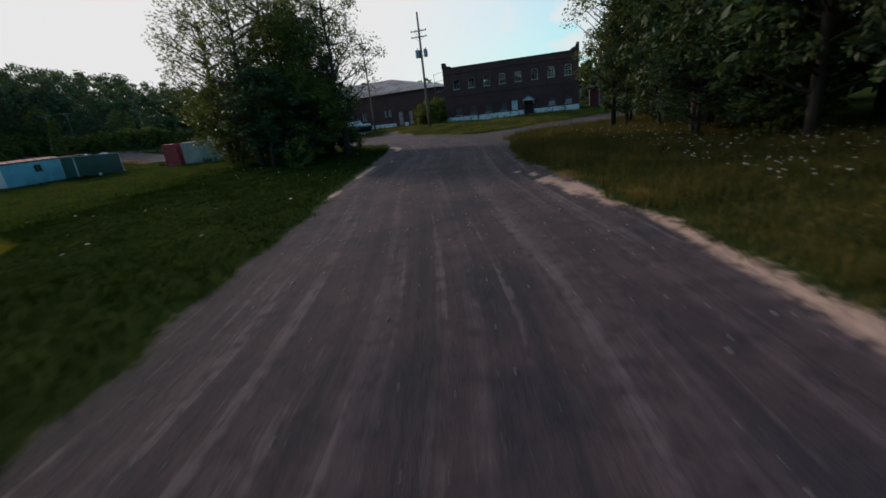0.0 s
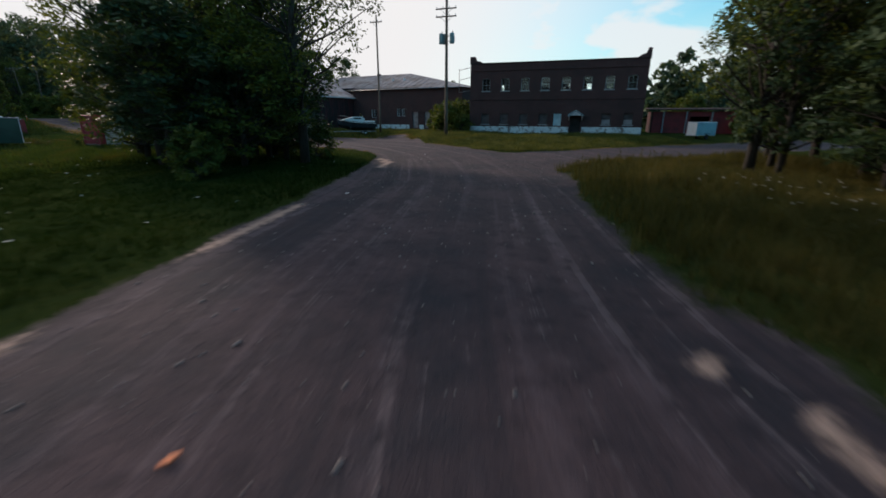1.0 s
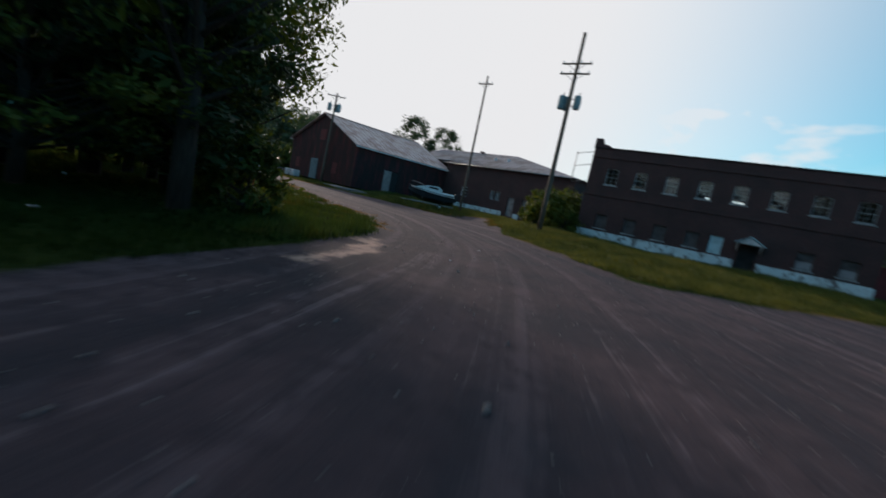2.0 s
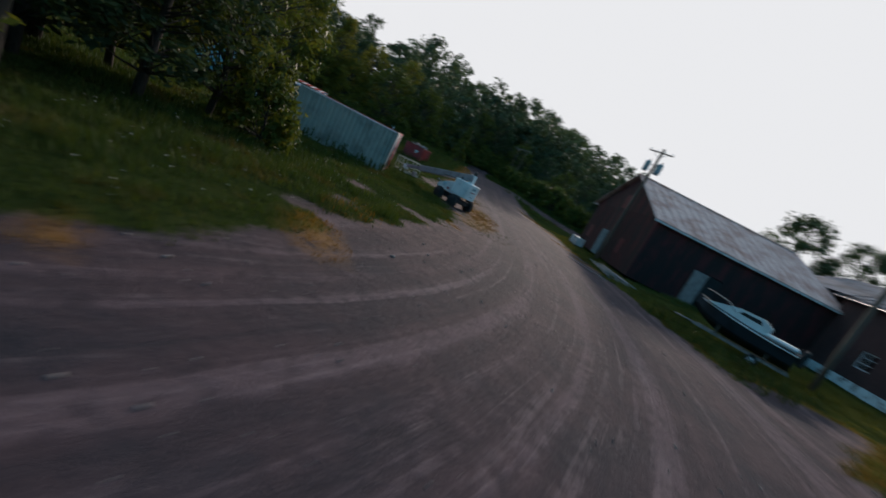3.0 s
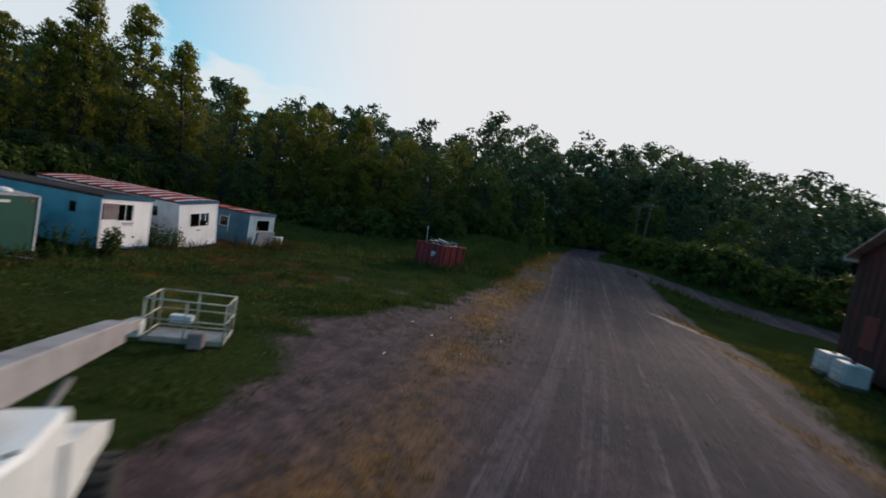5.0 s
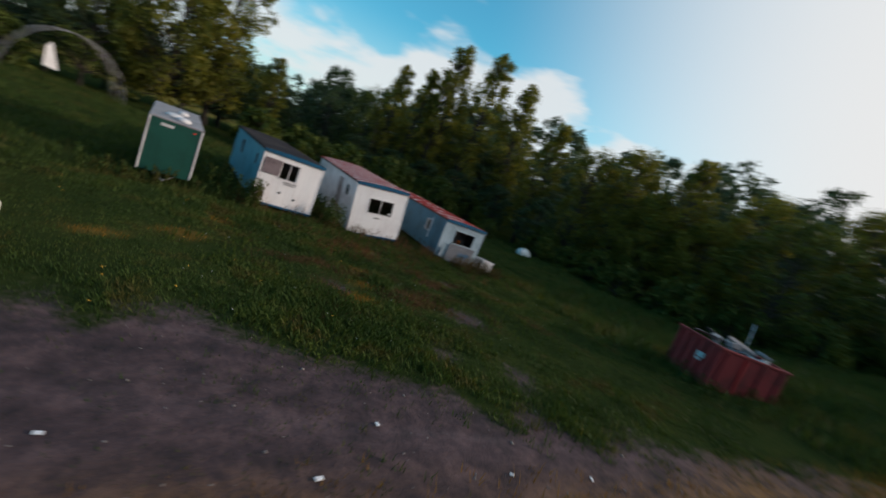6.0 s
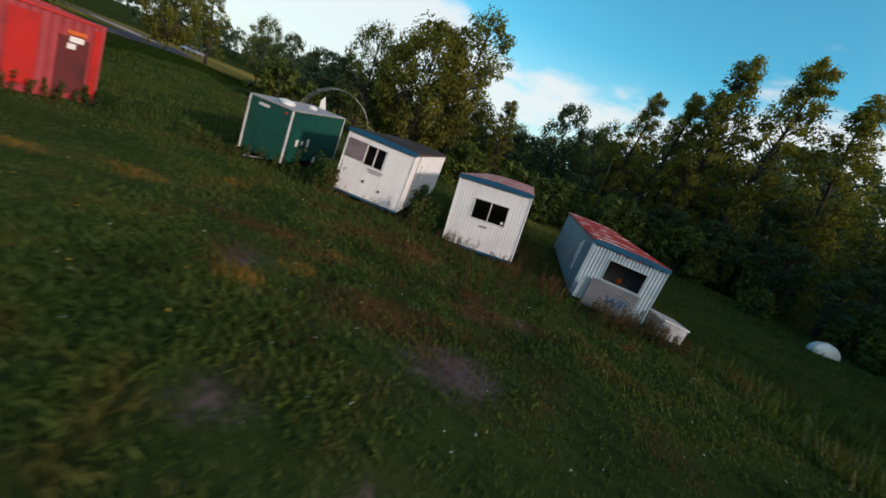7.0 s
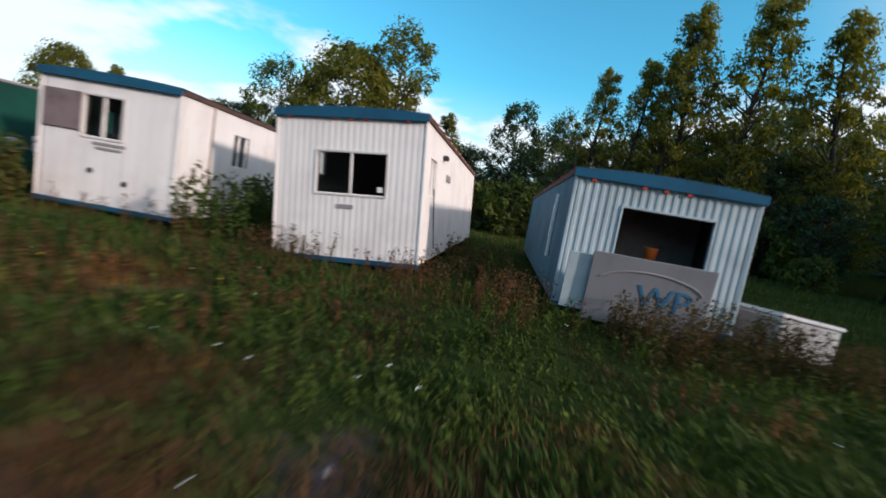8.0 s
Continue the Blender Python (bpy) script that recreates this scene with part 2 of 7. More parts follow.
    n.out(surface(n, col, 0.93, height, 0.8, 0.05, spec=n.math("MULTIPLY", n.smooth(edge, 0.38, 0.62), 0.2)))


M = {
    "ground": material("ground", ground_nodes),
    "bark": material("bark", bark_nodes),
    "timber": material("timber", timber_nodes),
    "brick": material("brick", brick_nodes),
    "plinth": material("plinth_paint", plinth_nodes),
    "tin_roof": material("tin_roof", metal_roof_nodes((0.24, 0.22, 0.24), (0.12, 0.095, 0.095))),
    "barn_roof": material("barn_roof", metal_roof_nodes((0.50, 0.40, 0.39), (0.27, 0.16, 0.14))),
    "tar_roof": material("tar_roof", metal_roof_nodes((0.026, 0.02, 0.021), (0.055, 0.042, 0.04), 0.95, 0.0, 0.1)),
    "rust_roof": material("rust_roof", rust_roof_nodes),
    "striped_roof": material("striped_roof", lambda n: rust_roof_nodes(n, 0.84, 0.3, 0.28)),
    "rust_edge": painted("rust_edge", (0.1, 0.055, 0.045), (0.05, 0.03, 0.028), 0.8, 3.0, (0.2, 0.07, 0.04), 0.4),
    # room shade behind the trailer windows, put into the lining's colour
    "lining": painted("shade_black_lining", (0.045, 0.04, 0.036), (0.025, 0.022, 0.02), 0.8),
    "sash_paint": painted("flaking_sash_paint", (0.36, 0.37, 0.38), (0.2, 0.2, 0.2), 0.7, 3.0, (0.12, 0.08, 0.06), 0.4),
    "red_siding": material("red_siding", red_siding_nodes),
    "glass": material("glass", glass_nodes),
    "leaf_green": leafy("leaf_green", [(0.03, 0.052, 0.014), (0.073, 0.104, 0.024), (0.15, 0.166, 0.038)]),
    "leaf_gold": leafy("leaf_gold", [(0.052, 0.07, 0.017), (0.135, 0.15, 0.03), (0.25, 0.228, 0.048)], 0.5, 0.5),
    "leaf_dark": leafy("leaf_dark", [(0.019, 0.04, 0.026), (0.044, 0.078, 0.041), (0.085, 0.12, 0.05)], 0.5, 0.28),
    "leaf_hill": leafy("leaf_hill", [(0.027, 0.05, 0.038), (0.054, 0.092, 0.06), (0.098, 0.132, 0.07)], 0.5, 0.28),
    "verge": leafy("verge", [(0.034, 0.05, 0.014), (0.09, 0.105, 0.028), (0.19, 0.17, 0.05)], 0.6, 0.3),
    "olive": leafy("olive", [(0.03, 0.036, 0.012), (0.074, 0.072, 0.022), (0.145, 0.115, 0.036)], 0.7, 0.28),
    "herb": leafy("herb", [(0.03, 0.054, 0.014), (0.066, 0.102, 0.026), (0.125, 0.15, 0.04)], 0.7, 0.3, None, 0.05),
    "grass": leafy("grass", [(0.017, 0.038, 0.011), (0.046, 0.08, 0.02), (0.104, 0.132, 0.031)], 0.6, 0.3, (0.075, 0.042, 0.018)),
    # lawn tones kept darker than real grass, standing in for missing shade
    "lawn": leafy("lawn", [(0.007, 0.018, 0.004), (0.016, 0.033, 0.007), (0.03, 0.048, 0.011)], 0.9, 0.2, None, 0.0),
    "straw": leafy("straw", [(0.11, 0.062, 0.016), (0.23, 0.125, 0.022), (0.33, 0.18, 0.036)], 0.7, 0.25),
    "weed": leafy("weed", [(0.04, 0.036, 0.016), (0.10, 0.058, 0.03), (0.17, 0.082, 0.046)], 0.7, 0.3),
    "bramble": leafy("bramble", [(0.02, 0.026, 0.012), (0.056, 0.05, 0.022), (0.115, 0.07, 0.034)], 0.7, 0.3),
    "petal": painted("petal", (0.8, 0.8, 0.76), (0.6, 0.6, 0.52), 0.6),
    "petal_gold": painted("petal_gold", (0.75, 0.42, 0.04), (0.6, 0.25, 0.02), 0.6),
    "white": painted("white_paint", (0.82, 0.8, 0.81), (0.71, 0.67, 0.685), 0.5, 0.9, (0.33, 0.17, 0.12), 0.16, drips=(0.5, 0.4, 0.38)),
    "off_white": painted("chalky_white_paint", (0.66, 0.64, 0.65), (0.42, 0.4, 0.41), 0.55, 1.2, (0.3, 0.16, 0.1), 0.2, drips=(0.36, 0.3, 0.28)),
    # white container's sides, colour greyed for their shade and dirt
    "pale_box": painted("pale_container_paint", (0.33, 0.335, 0.305), (0.18, 0.187, 0.172), 0.55, 0.8, (0.3, 0.13, 0.06), 0.25),
    "blue_side": painted("blue_side_paint", (0.18, 0.4, 0.47), (0.12, 0.28, 0.34), 0.5, 0.9, (0.3, 0.16, 0.1), 0.1),
    # blue siding of the side turned from the sun, its shade painted in
    "shaded_blue": painted("shaded_blue_siding", (0.07, 0.17, 0.23), (0.05, 0.11, 0.15), 0.55, 0.9, (0.3, 0.16, 0.1), 0.1),
    "plum_board": painted("weathered_plywood", (0.2, 0.155, 0.165), (0.12, 0.09, 0.1), 0.8, 2.4),
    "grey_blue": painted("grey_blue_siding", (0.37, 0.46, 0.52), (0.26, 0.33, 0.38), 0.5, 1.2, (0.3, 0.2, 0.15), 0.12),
    "teal_trim": painted("teal_trim", (0.005, 0.082, 0.165), (0.005, 0.055, 0.11), 0.8, 2.0),
    "green_side": painted("green_side_paint", (0.008, 0.07, 0.052), (0.006, 0.045, 0.034), 0.4, 0.8),
    "red_box": painted("red_container_paint", (0.36, 0.045, 0.055), (0.24, 0.03, 0.036), 0.55, 0.9, (0.5, 0.16, 0.12), 0.3),
    "dark_red": painted("dull_red_door", (0.12, 0.02, 0.022), (0.07, 0.016, 0.017), 0.6, 1.5),
    "fresh_red": painted("fresh_red_paint", (0.5, 0.02, 0.018), (0.38, 0.018, 0.016), 0.45, 1.4),
    "red_bin": painted("dumpster_paint", (0.27, 0.03, 0.032), (0.15, 0.025, 0.025), 0.55, 1.1, (0.16, 0.06, 0.04), 0.45),
    "orange": painted("orange_paint", (0.75, 0.16, 0.03), (0.5, 0.09, 0.02), 0.5),
    "red_lens": painted("red_lens", (0.6, 0.06, 0.03), (0.45, 0.03, 0.02), 0.3),
    "steel": painted("worn_steel", (0.30, 0.30, 0.31), (0.18, 0.17, 0.17), 0.4, 2.0, (0.2, 0.09, 0.05), 0.3, 0.7),
    "cream_rail": painted("cream_rail_paint", (0.45, 0.435, 0.36), (0.28, 0.265, 0.215), 0.5, 3.0, (0.3, 0.14, 0.07), 0.3),
    "lift_white": painted("lift_paint", (0.72, 0.74, 0.74), (0.5, 0.52, 0.52), 0.4, 1.2, (0.3, 0.16, 0.1), 0.15),
    "dim_teal": painted("dim_teal_door", (0.13, 0.19, 0.21), (0.08, 0.12, 0.135), 0.6, 1.5),
    "grey_panel": painted("weathered_panel", (0.28, 0.27, 0.28), (0.19, 0.17, 0.18), 0.75, 2.0),
    "board": painted("plywood_board", (0.30, 0.25, 0.24), (0.19, 0.15, 0.145), 0.8, 2.0),
    "dark_board": painted("sooty_board", (0.1, 0.085, 0.085), (0.05, 0.042, 0.042), 0.85, 2.0),
    # grey of the leaning sign, lowered for the shade of weeds before it
    "shaded_sign": painted("sign_board", (0.19, 0.195, 0.22), (0.14, 0.145, 0.165), 0.6, 0.7),
    "sign_blue": painted("sign_letters", (0.025, 0.14, 0.28), (0.02, 0.1, 0.21), 0.6),
    "dark": painted("dark_interior", (0.025, 0.025, 0.026), (0.012, 0.012, 0.012), 0.85),
    "rubber": painted("rubber", (0.022, 0.022, 0.023), (0.045, 0.042, 0.04), 0.85, 3.0),
    "black": painted("black_plastic", (0.02, 0.02, 0.022), (0.035, 0.035, 0.035), 0.5),
    "hull": painted("boat_hull_paint", (0.025, 0.035, 0.045), (0.015, 0.02, 0.025), 0.35, 1.0),
    "boat_white": painted("boat_gelcoat", (0.74, 0.76, 0.76), (0.55, 0.57, 0.57), 0.3, 1.0),
    "can": painted("transformer_paint", (0.22, 0.33, 0.36), (0.15, 0.22, 0.25), 0.5, 2.0),
    "stone": painted("stone", (0.26, 0.23, 0.22), (0.15, 0.13, 0.13), 0.9, 3.0),
    "car": painted("car_paint", (0.28, 0.32, 0.4), (0.2, 0.24, 0.3), 0.25),
}
M["sky_panel"] = painted("pale_blue_paint", (0.42, 0.58, 0.63), (0.28, 0.4, 0.44), 0.6, 1.5)
# white container's doors and top: sunlight mixed into the pinkish white, with rust
M["lit_pink_white"] = painted("sunlit_white_paint", (0.7, 0.6, 0.6), (0.46, 0.38, 0.38), 0.5, 1.4, (0.38, 0.11, 0.09), 0.42)
M["red_faded"] = painted("faded_red_panel", (0.5, 0.032, 0.03), (0.34, 0.024, 0.024), 0.55, 1.6, (0.75, 0.45, 0.43), 0.42)

# ---- building tools ----
def thing(name, label, category, m=None, group=""):
    ob = new(name)
    ob.empty_display_size = 0.2
    if m is not None:
        ob.matrix_world = m
    return tagged(ob, label, category, group)


def to_mesh(name, bm, mat):
    me = bpy.data.meshes.new(name)
    bm.normal_update()
    bm.to_mesh(me)
    bm.free()
    me.materials.append(M[mat] if isinstance(mat, str) else mat)
    return me


def part(name, bm, mat, parent, label="", m=None):
    ob = new(name, to_mesh(name, bm, mat))
    ob.parent = parent
    if m is not None:
        ob.matrix_local = m
    return tagged(ob, label)


def piece(name, me, parent, m):
    ob = new(name, me)
    ob.parent = parent
    ob.matrix_local = m
    return ob


def box(size, at=(0, 0, 0), bm=None, bevel=0.0, m=None):
    """A block of that size about a centre, edges rounded by bevel."""
    bm = bm or bmesh.new()
    made = bmesh.ops.create_cube(bm, size=1.0)["verts"]
    bmesh.ops.scale(bm, vec=size, verts=made)
    bmesh.ops.translate(bm, vec=at, verts=made)
    if bevel:
        edges = list({e for v in made for e in v.link_edges})
        out = bmesh.ops.bevel(bm, geom=edges, offset=bevel, segments=1, affect="EDGES", profile=0.7)
        made = list({v for f in out["faces"] for v in f.verts} | {v for v in made if v.is_valid})
    if m is not None:
        bmesh.ops.transform(bm, matrix=m, verts=made)
    return bm


def tube(points, radius, bm=None, sides=8, end=None, cap=True):
    """A round bar along points; radius tapers to end."""
    bm = bm or bmesh.new()
    pts = [Vector(p) for p in points]
    rings = []
    for i, p in enumerate(pts):
        d = (pts[min(i + 1, len(pts) - 1)] - pts[max(i - 1, 0)]).normalized()
        side = d.cross(Vector((0, 0, 1)) if abs(d.z) < 0.9 else Vector((1, 0, 0))).normalized()
        other = d.cross(side)
        r = radius if end is None else radius + (end - radius) * i / (len(pts) - 1)
        rings.append([bm.verts.new(p + (side * math.cos(a) + other * math.sin(a)) * r)
                      for a in (2 * math.pi * k / sides for k in range(sides))])
    for a, b in zip(rings, rings[1:]):
        for k in range(sides):
            f = bm.faces.new((a[k], b[k], b[(k + 1) % sides], a[(k + 1) % sides]))
            f.smooth = sides > 5
    if cap:
        bm.faces.new(rings[0])
        bm.faces.new(list(reversed(rings[-1])))
    bmesh.ops.recalc_face_normals(bm, faces=bm.faces[:])
    return bm


def lathe(profile, bm=None, sides=20, m=None):
    """Turns (radius, height) pairs round z."""
    bm = bm or bmesh.new()
    rings = [[bm.verts.new((r * math.cos(a), r * math.sin(a), z)) for a in (2 * math.pi * k / sides for k in range(sides))] for r, z in profile]
    for a, b in zip(rings, rings[1:]):
        for k in range(sides):
            bm.faces.new((a[k], a[(k + 1) % sides], b[(k + 1) % sides], b[k])).smooth = True
    bm.faces.new(list(reversed(rings[0])))
    bm.faces.new(rings[-1])
    if m is not None:
        bmesh.ops.transform(bm, matrix=m, verts=[v for r in rings for v in r])
    bmesh.ops.recalc_face_normals(bm, faces=bm.faces[:])
    return bm


def prism(outline, depth, bm=None, m=None):
    """An outline in x, z pushed along y from 0 to depth."""
    bm = bm or bmesh.new()
    a = [bm.verts.new((x, 0, z)) for x, z in outline]
    b = [bm.verts.new((x, depth, z)) for x, z in outline]
    k = len(a)
    bm.faces.new(a)
    bm.faces.new(list(reversed(b)))
    for i in range(k):
        bm.faces.new((a[i], b[i], b[(i + 1) % k], a[(i + 1) % k]))
    if m is not None:
        bmesh.ops.transform(bm, matrix=m, verts=a + b)
    bmesh.ops.recalc_face_normals(bm, faces=bm.faces[:])
    return bm


def pierced(length, height, thick, holes, bm=None, z0=0.0):
    """A wall in x, z from (0, z0), thick towards +y, with rectangular holes (x0, z0, x1, z1) through it."""
    bm = bm or bmesh.new()
    xs = sorted({0.0, length, *(v for h in holes for v in (h[0], h[2]))})
    zs = sorted({z0, z0 + height, *(v for h in holes for v in (h[1], h[3]))})
    solid = {}
    for i in range(len(xs) - 1):
        for j in range(len(zs) - 1):
            cx, cz = (xs[i] + xs[i + 1]) / 2, (zs[j] + zs[j + 1]) / 2
            solid[i, j] = not any(h[0] < cx < h[2] and h[1] < cz < h[3] for h in holes)
    verts = {}

    def v(i, j, k):
        if (i, j, k) not in verts:
            verts[i, j, k] = bm.verts.new((xs[i], thick * k, zs[j]))
        return verts[i, j, k]

    for (i, j), s in solid.items():
        if not s:
            continue
        bm.faces.new((v(i, j, 0), v(i + 1, j, 0), v(i + 1, j + 1, 0), v(i, j + 1, 0)))
        bm.faces.new((v(i, j, 1), v(i, j + 1, 1), v(i + 1, j + 1, 1), v(i + 1, j, 1)))
        for di, dj, a, b in ((-1, 0, (i, j), (i, j + 1)), (1, 0, (i + 1, j), (i + 1, j + 1)), (0, -1, (i, j), (i + 1, j)), (0, 1, (i, j + 1), (i + 1, j + 1))):
            if not solid.get((i + di, j + dj), False):
                bm.faces.new((v(*a, 0), v(*b, 0), v(*b, 1), v(*a, 1)))
    bmesh.ops.recalc_face_normals(bm, faces=bm.faces[:])
    return bm


def ribbed(length, height, pitch, depth, holes=(), bm=None, z0=0.0, flat=0.35):
    """Corrugated sheet in x, z from (0, z0): ribs stand out towards -y by depth, every pitch; holes cut away whole ribs' spans."""
    bm = bm or bmesh.new()
    xs, i = [], 0.0
    while i < length - 1e-4:
        w = min(pitch, length - i)
        xs += [(i, 0.0), (i + w * flat, 0.0), (i + w * 0.5, -depth), (i + w * (0.5 + flat), -depth)]
        i += w
    xs.append((length, 0.0))
    levels = sorted({z0, z0 + height, *(v for h in holes for v in (h[1], h[3]))})
    for (xa, ya), (xb, yb) in zip(xs, xs[1:]):
        for za, zb in zip(levels, levels[1:]):
            cx, cz = (xa + xb) / 2, (za + zb) / 2
            if any(h[0] < cx < h[2] and h[1] < cz < h[3] for h in holes):
                continue
            bm.faces.new([bm.verts.new(p) for p in ((xa, ya, za), (xb, yb, za), (xb, yb, zb), (xa, ya, zb))])
    bmesh.ops.remove_doubles(bm, verts=bm.verts[:], dist=0.0005)
    return bm


def soup(name, verts, faces, mat, smooth=False):
    """A mesh from numpy arrays: verts (n, 3), faces (m, 3 or 4)."""
    me = bpy.data.meshes.new(name)
    k = faces.shape[1]
    me.vertices.add(len(verts))
    me.vertices.foreach_set("co", np.ascontiguousarray(verts, dtype=np.float32).ravel())
    me.loops.add(faces.size)
    me.loops.foreach_set("vertex_index", faces.astype(np.int32).ravel())
    me.polygons.add(len(faces))
    me.polygons.foreach_set("loop_start", np.arange(0, faces.size, k, dtype=np.int32))
    if smooth:
        me.polygons.foreach_set("use_smooth", np.ones(len(faces), dtype=bool))
    me.update(calc_edges=True)
    me.materials.append(M[mat])
    return me


def stair(a, b, t):
    t = np.clip((t - a) / (b - a), 0, 1)
    return t * t * (3 - 2 * t)

# ---- the lie of the land ----
def smooth_line(points, steps=4):
    """A line rounded at its corners."""
    p = [points[0], *points, points[-1]]
    out = []
    for a, b, c, d in zip(p, p[1:], p[2:], p[3:]):
        for k in range(steps):
            t = k / steps
            out.append(tuple(0.5 * (2 * b[i] + (c[i] - a[i]) * t + (2 * a[i] - 5 * b[i] + 4 * c[i] - d[i]) * t * t + (3 * b[i] - a[i] - 3 * c[i] + d[i]) * t ** 3) for i in (0, 1)))
    return out + [points[-1]]


ROAD_MAIN = [(27, -20), (14, -16), (2.0, -7), (-0.8, 2), (-0.9, 11), (-1.5, 18), (-2.2, 25), (-2.2, 34), (-2.5, 40), (-5.5, 52), (-13, 62), (-24, 69), (-40, 76), (-62, 83.5), (-90, 91.5), (-101, 97)]
SAND_STRIPS = (([(3.6, 7), (3.75, 11.6), (3.65, 15), (3.4, 17.3), (2.85, 19.2), (2.65, 20.7), (2.3, 22.0)], 0.64), ([(2.3, 22.0), (1.95, 23.3), (1.6, 24.7)], 0.27), ([(-6.6, 22), (-6.7, 27), (-6.3, 33)], 0.22), ([(-6.35, 42.6), (-6.5, 44.0), (-6.95, 46.0), (-7.5, 47.6)], 0.5))
ROAD_MAIN = smooth_line(ROAD_MAIN)
ROAD_EAST = [(-2.0, 44), (3, 49), (10, 53.5), (20, 60), (32, 67)]
ROAD_SHED = [(-8, 60), (-10.0, 66), (-11.5, 71), (-12.5, 75)]
ROAD_FORK = [(-80, 91), (-70, 92), (-62, 95), (-56, 98.5), (-50, 102)]
DRY_EDGE = [(-25.0, 64.6), (-27.0, 66.0), (-30.7, 68.0), (-35.5, 69.6), (-41, 71.0), (-46, 71.9), (-52, 73.7), (-58, 76.2), (-66, 79.2), (-71, 81.2), (-76, 83.2), (-86, 86.8)]


def along_line(px, py, line):
    """Nearest place on a line: distance along it, and across it (left is positive)."""
    best = np.full(px.shape, 1e9)
    s_out, a_out = np.zeros(px.shape), np.zeros(px.shape)
    s = 0.0
    for (x0, y0), (x1, y1) in zip(line, line[1:]):
        dx, dy = x1 - x0, y1 - y0
        d = math.hypot(dx, dy)
        t = np.clip(((px - x0) * dx + (py - y0) * dy) / d ** 2, 0, 1)
        qx, qy = px - x0 - t * dx, py - y0 - t * dy
        dist = np.hypot(qx, qy)
        side = np.where(dx * qy - dy * qx >= 0, 1.0, -1.0)
        near = dist < best
        best = np.where(near, dist, best)
        s_out = np.where(near, s + t * d, s_out)
        a_out = np.where(near, dist * side, a_out)
        s += d
    return s_out, a_out


def wave(x, y, k, seed):
    """Cheap smooth unevenness about zero."""
    r = np.random.RandomState(seed)
    out = np.zeros(np.shape(x))
    for i in range(5):
        a, f, p = r.uniform(0, 6.28), k * r.uniform(0.6, 1.7), r.uniform(0, 6.28)
        out = out + np.sin((x * math.cos(a) + y * math.sin(a)) * f + p) / 5
    return out


def dirt_at(x, y):
    """How bare the ground is: 1 on the tracks, 0 in the grass."""
    x, y = np.asarray(x, float), np.asarray(y, float)
    wob = wave(x, y, 0.5, 3) * 0.7 + wave(x, y, 1.7, 4) * 0.45 + wave(x, y, 4.1, 14) * 0.35
    s, a = along_line(x, y, ROAD_MAIN)
    half = np.interp(y, [0, 14, 26, 34, 45, 55], [4.9, 4.8, 4.35, 4.7, 5.8, 6.0])
    d = 0.5 + (half - np.abs(a) + wob * 0.8) / 1.6
    # west of the bend the track is bounded by two uneven verges
    south = np.interp(x, [-125, -94, -69, -60, -50, -46.6, -45.3, -43.9, -41.1, -38, -32, -28, -23, -17.8, -14, -12, -10.2, -9, -8, -7, -6.5], [106, 91.0, 80.2, 75.4, 70.8, 69.2, 68.2, 66.9, 65.5, 66.1, 65.4, 63.9, 62.3, 58.6, 55.8, 54.0, 52.2, 50.2, 48.2, 45.5, 38.0])
    north = np.interp(x, [-125, -95, -86, -72, -57, -45, -35, -25, -16, -10], [116, 96.5, 92.8, 90.2, 88.2, 85.4, 80.4, 76.7, 74, 70])
    ragged = 0.9 + 0.6 * stair(-40, -30, x) * stair(-11, -15, x) + 0.7 * stair(-36, -40, x) * stair(-54, -49, x)
    w = 0.5 + (np.minimum(y - south + wob * (ragged - 0.9), north - y) + wob * 0.9) / (1.8 + 2.4 * stair(-34, -38, x) * stair(-58, -50, x))
    bend = stair(-6.8, -8.6, x) * stair(-103, -97, x)
    d = np.where(x < -6.8, d * (1 - bend) + w * bend, d) * stair(-105, -98, x)
    _, b = along_line(x, y, ROAD_EAST)
    d = np.maximum(d, 0.5 + (4.3 - np.abs(b) + wob * 0.6) / 1.6)
    _, b = along_line(x, y, ROAD_SHED)
    d = np.maximum(d, 0.5 + (2.0 - np.abs(b) + wob * 0.6) / 1.6)
    _, b = along_line(x, y, ROAD_FORK)
    d = np.maximum(d, 0.5 + (2.0 - np.abs(b) + wob * 0.5) / 1.6)
    # worn patches beside the track and in front of the trailers
    for cx, cy, r in ((-22.5, 57.6, 1.2), (-15.8, 55.2, 0.8), (-18.0, 56.6, 0.8), (-21.4, 59.9, 0.7), (-25.6, 59.8, 0.7), (-49.6, 64.5, 1.7), (-45.2, 63.2, 1.0), (-46.6, 66.7, 1.0), (-44.6, 65.0, 0.8), (-48.4, 67.9, 1.1), (-48.7, 58.4, 0.9), (-50.1, 60.5, 0.7), (-51.5, 61.3, 0.7), (-50.2, 61.8, 0.7)):
        d = np.maximum(d, 0.3 + (1 - np.hypot(x - cx, y - cy) / r) * 0.35 + wob * 0.25)
    return np.clip(d, 0, 1)


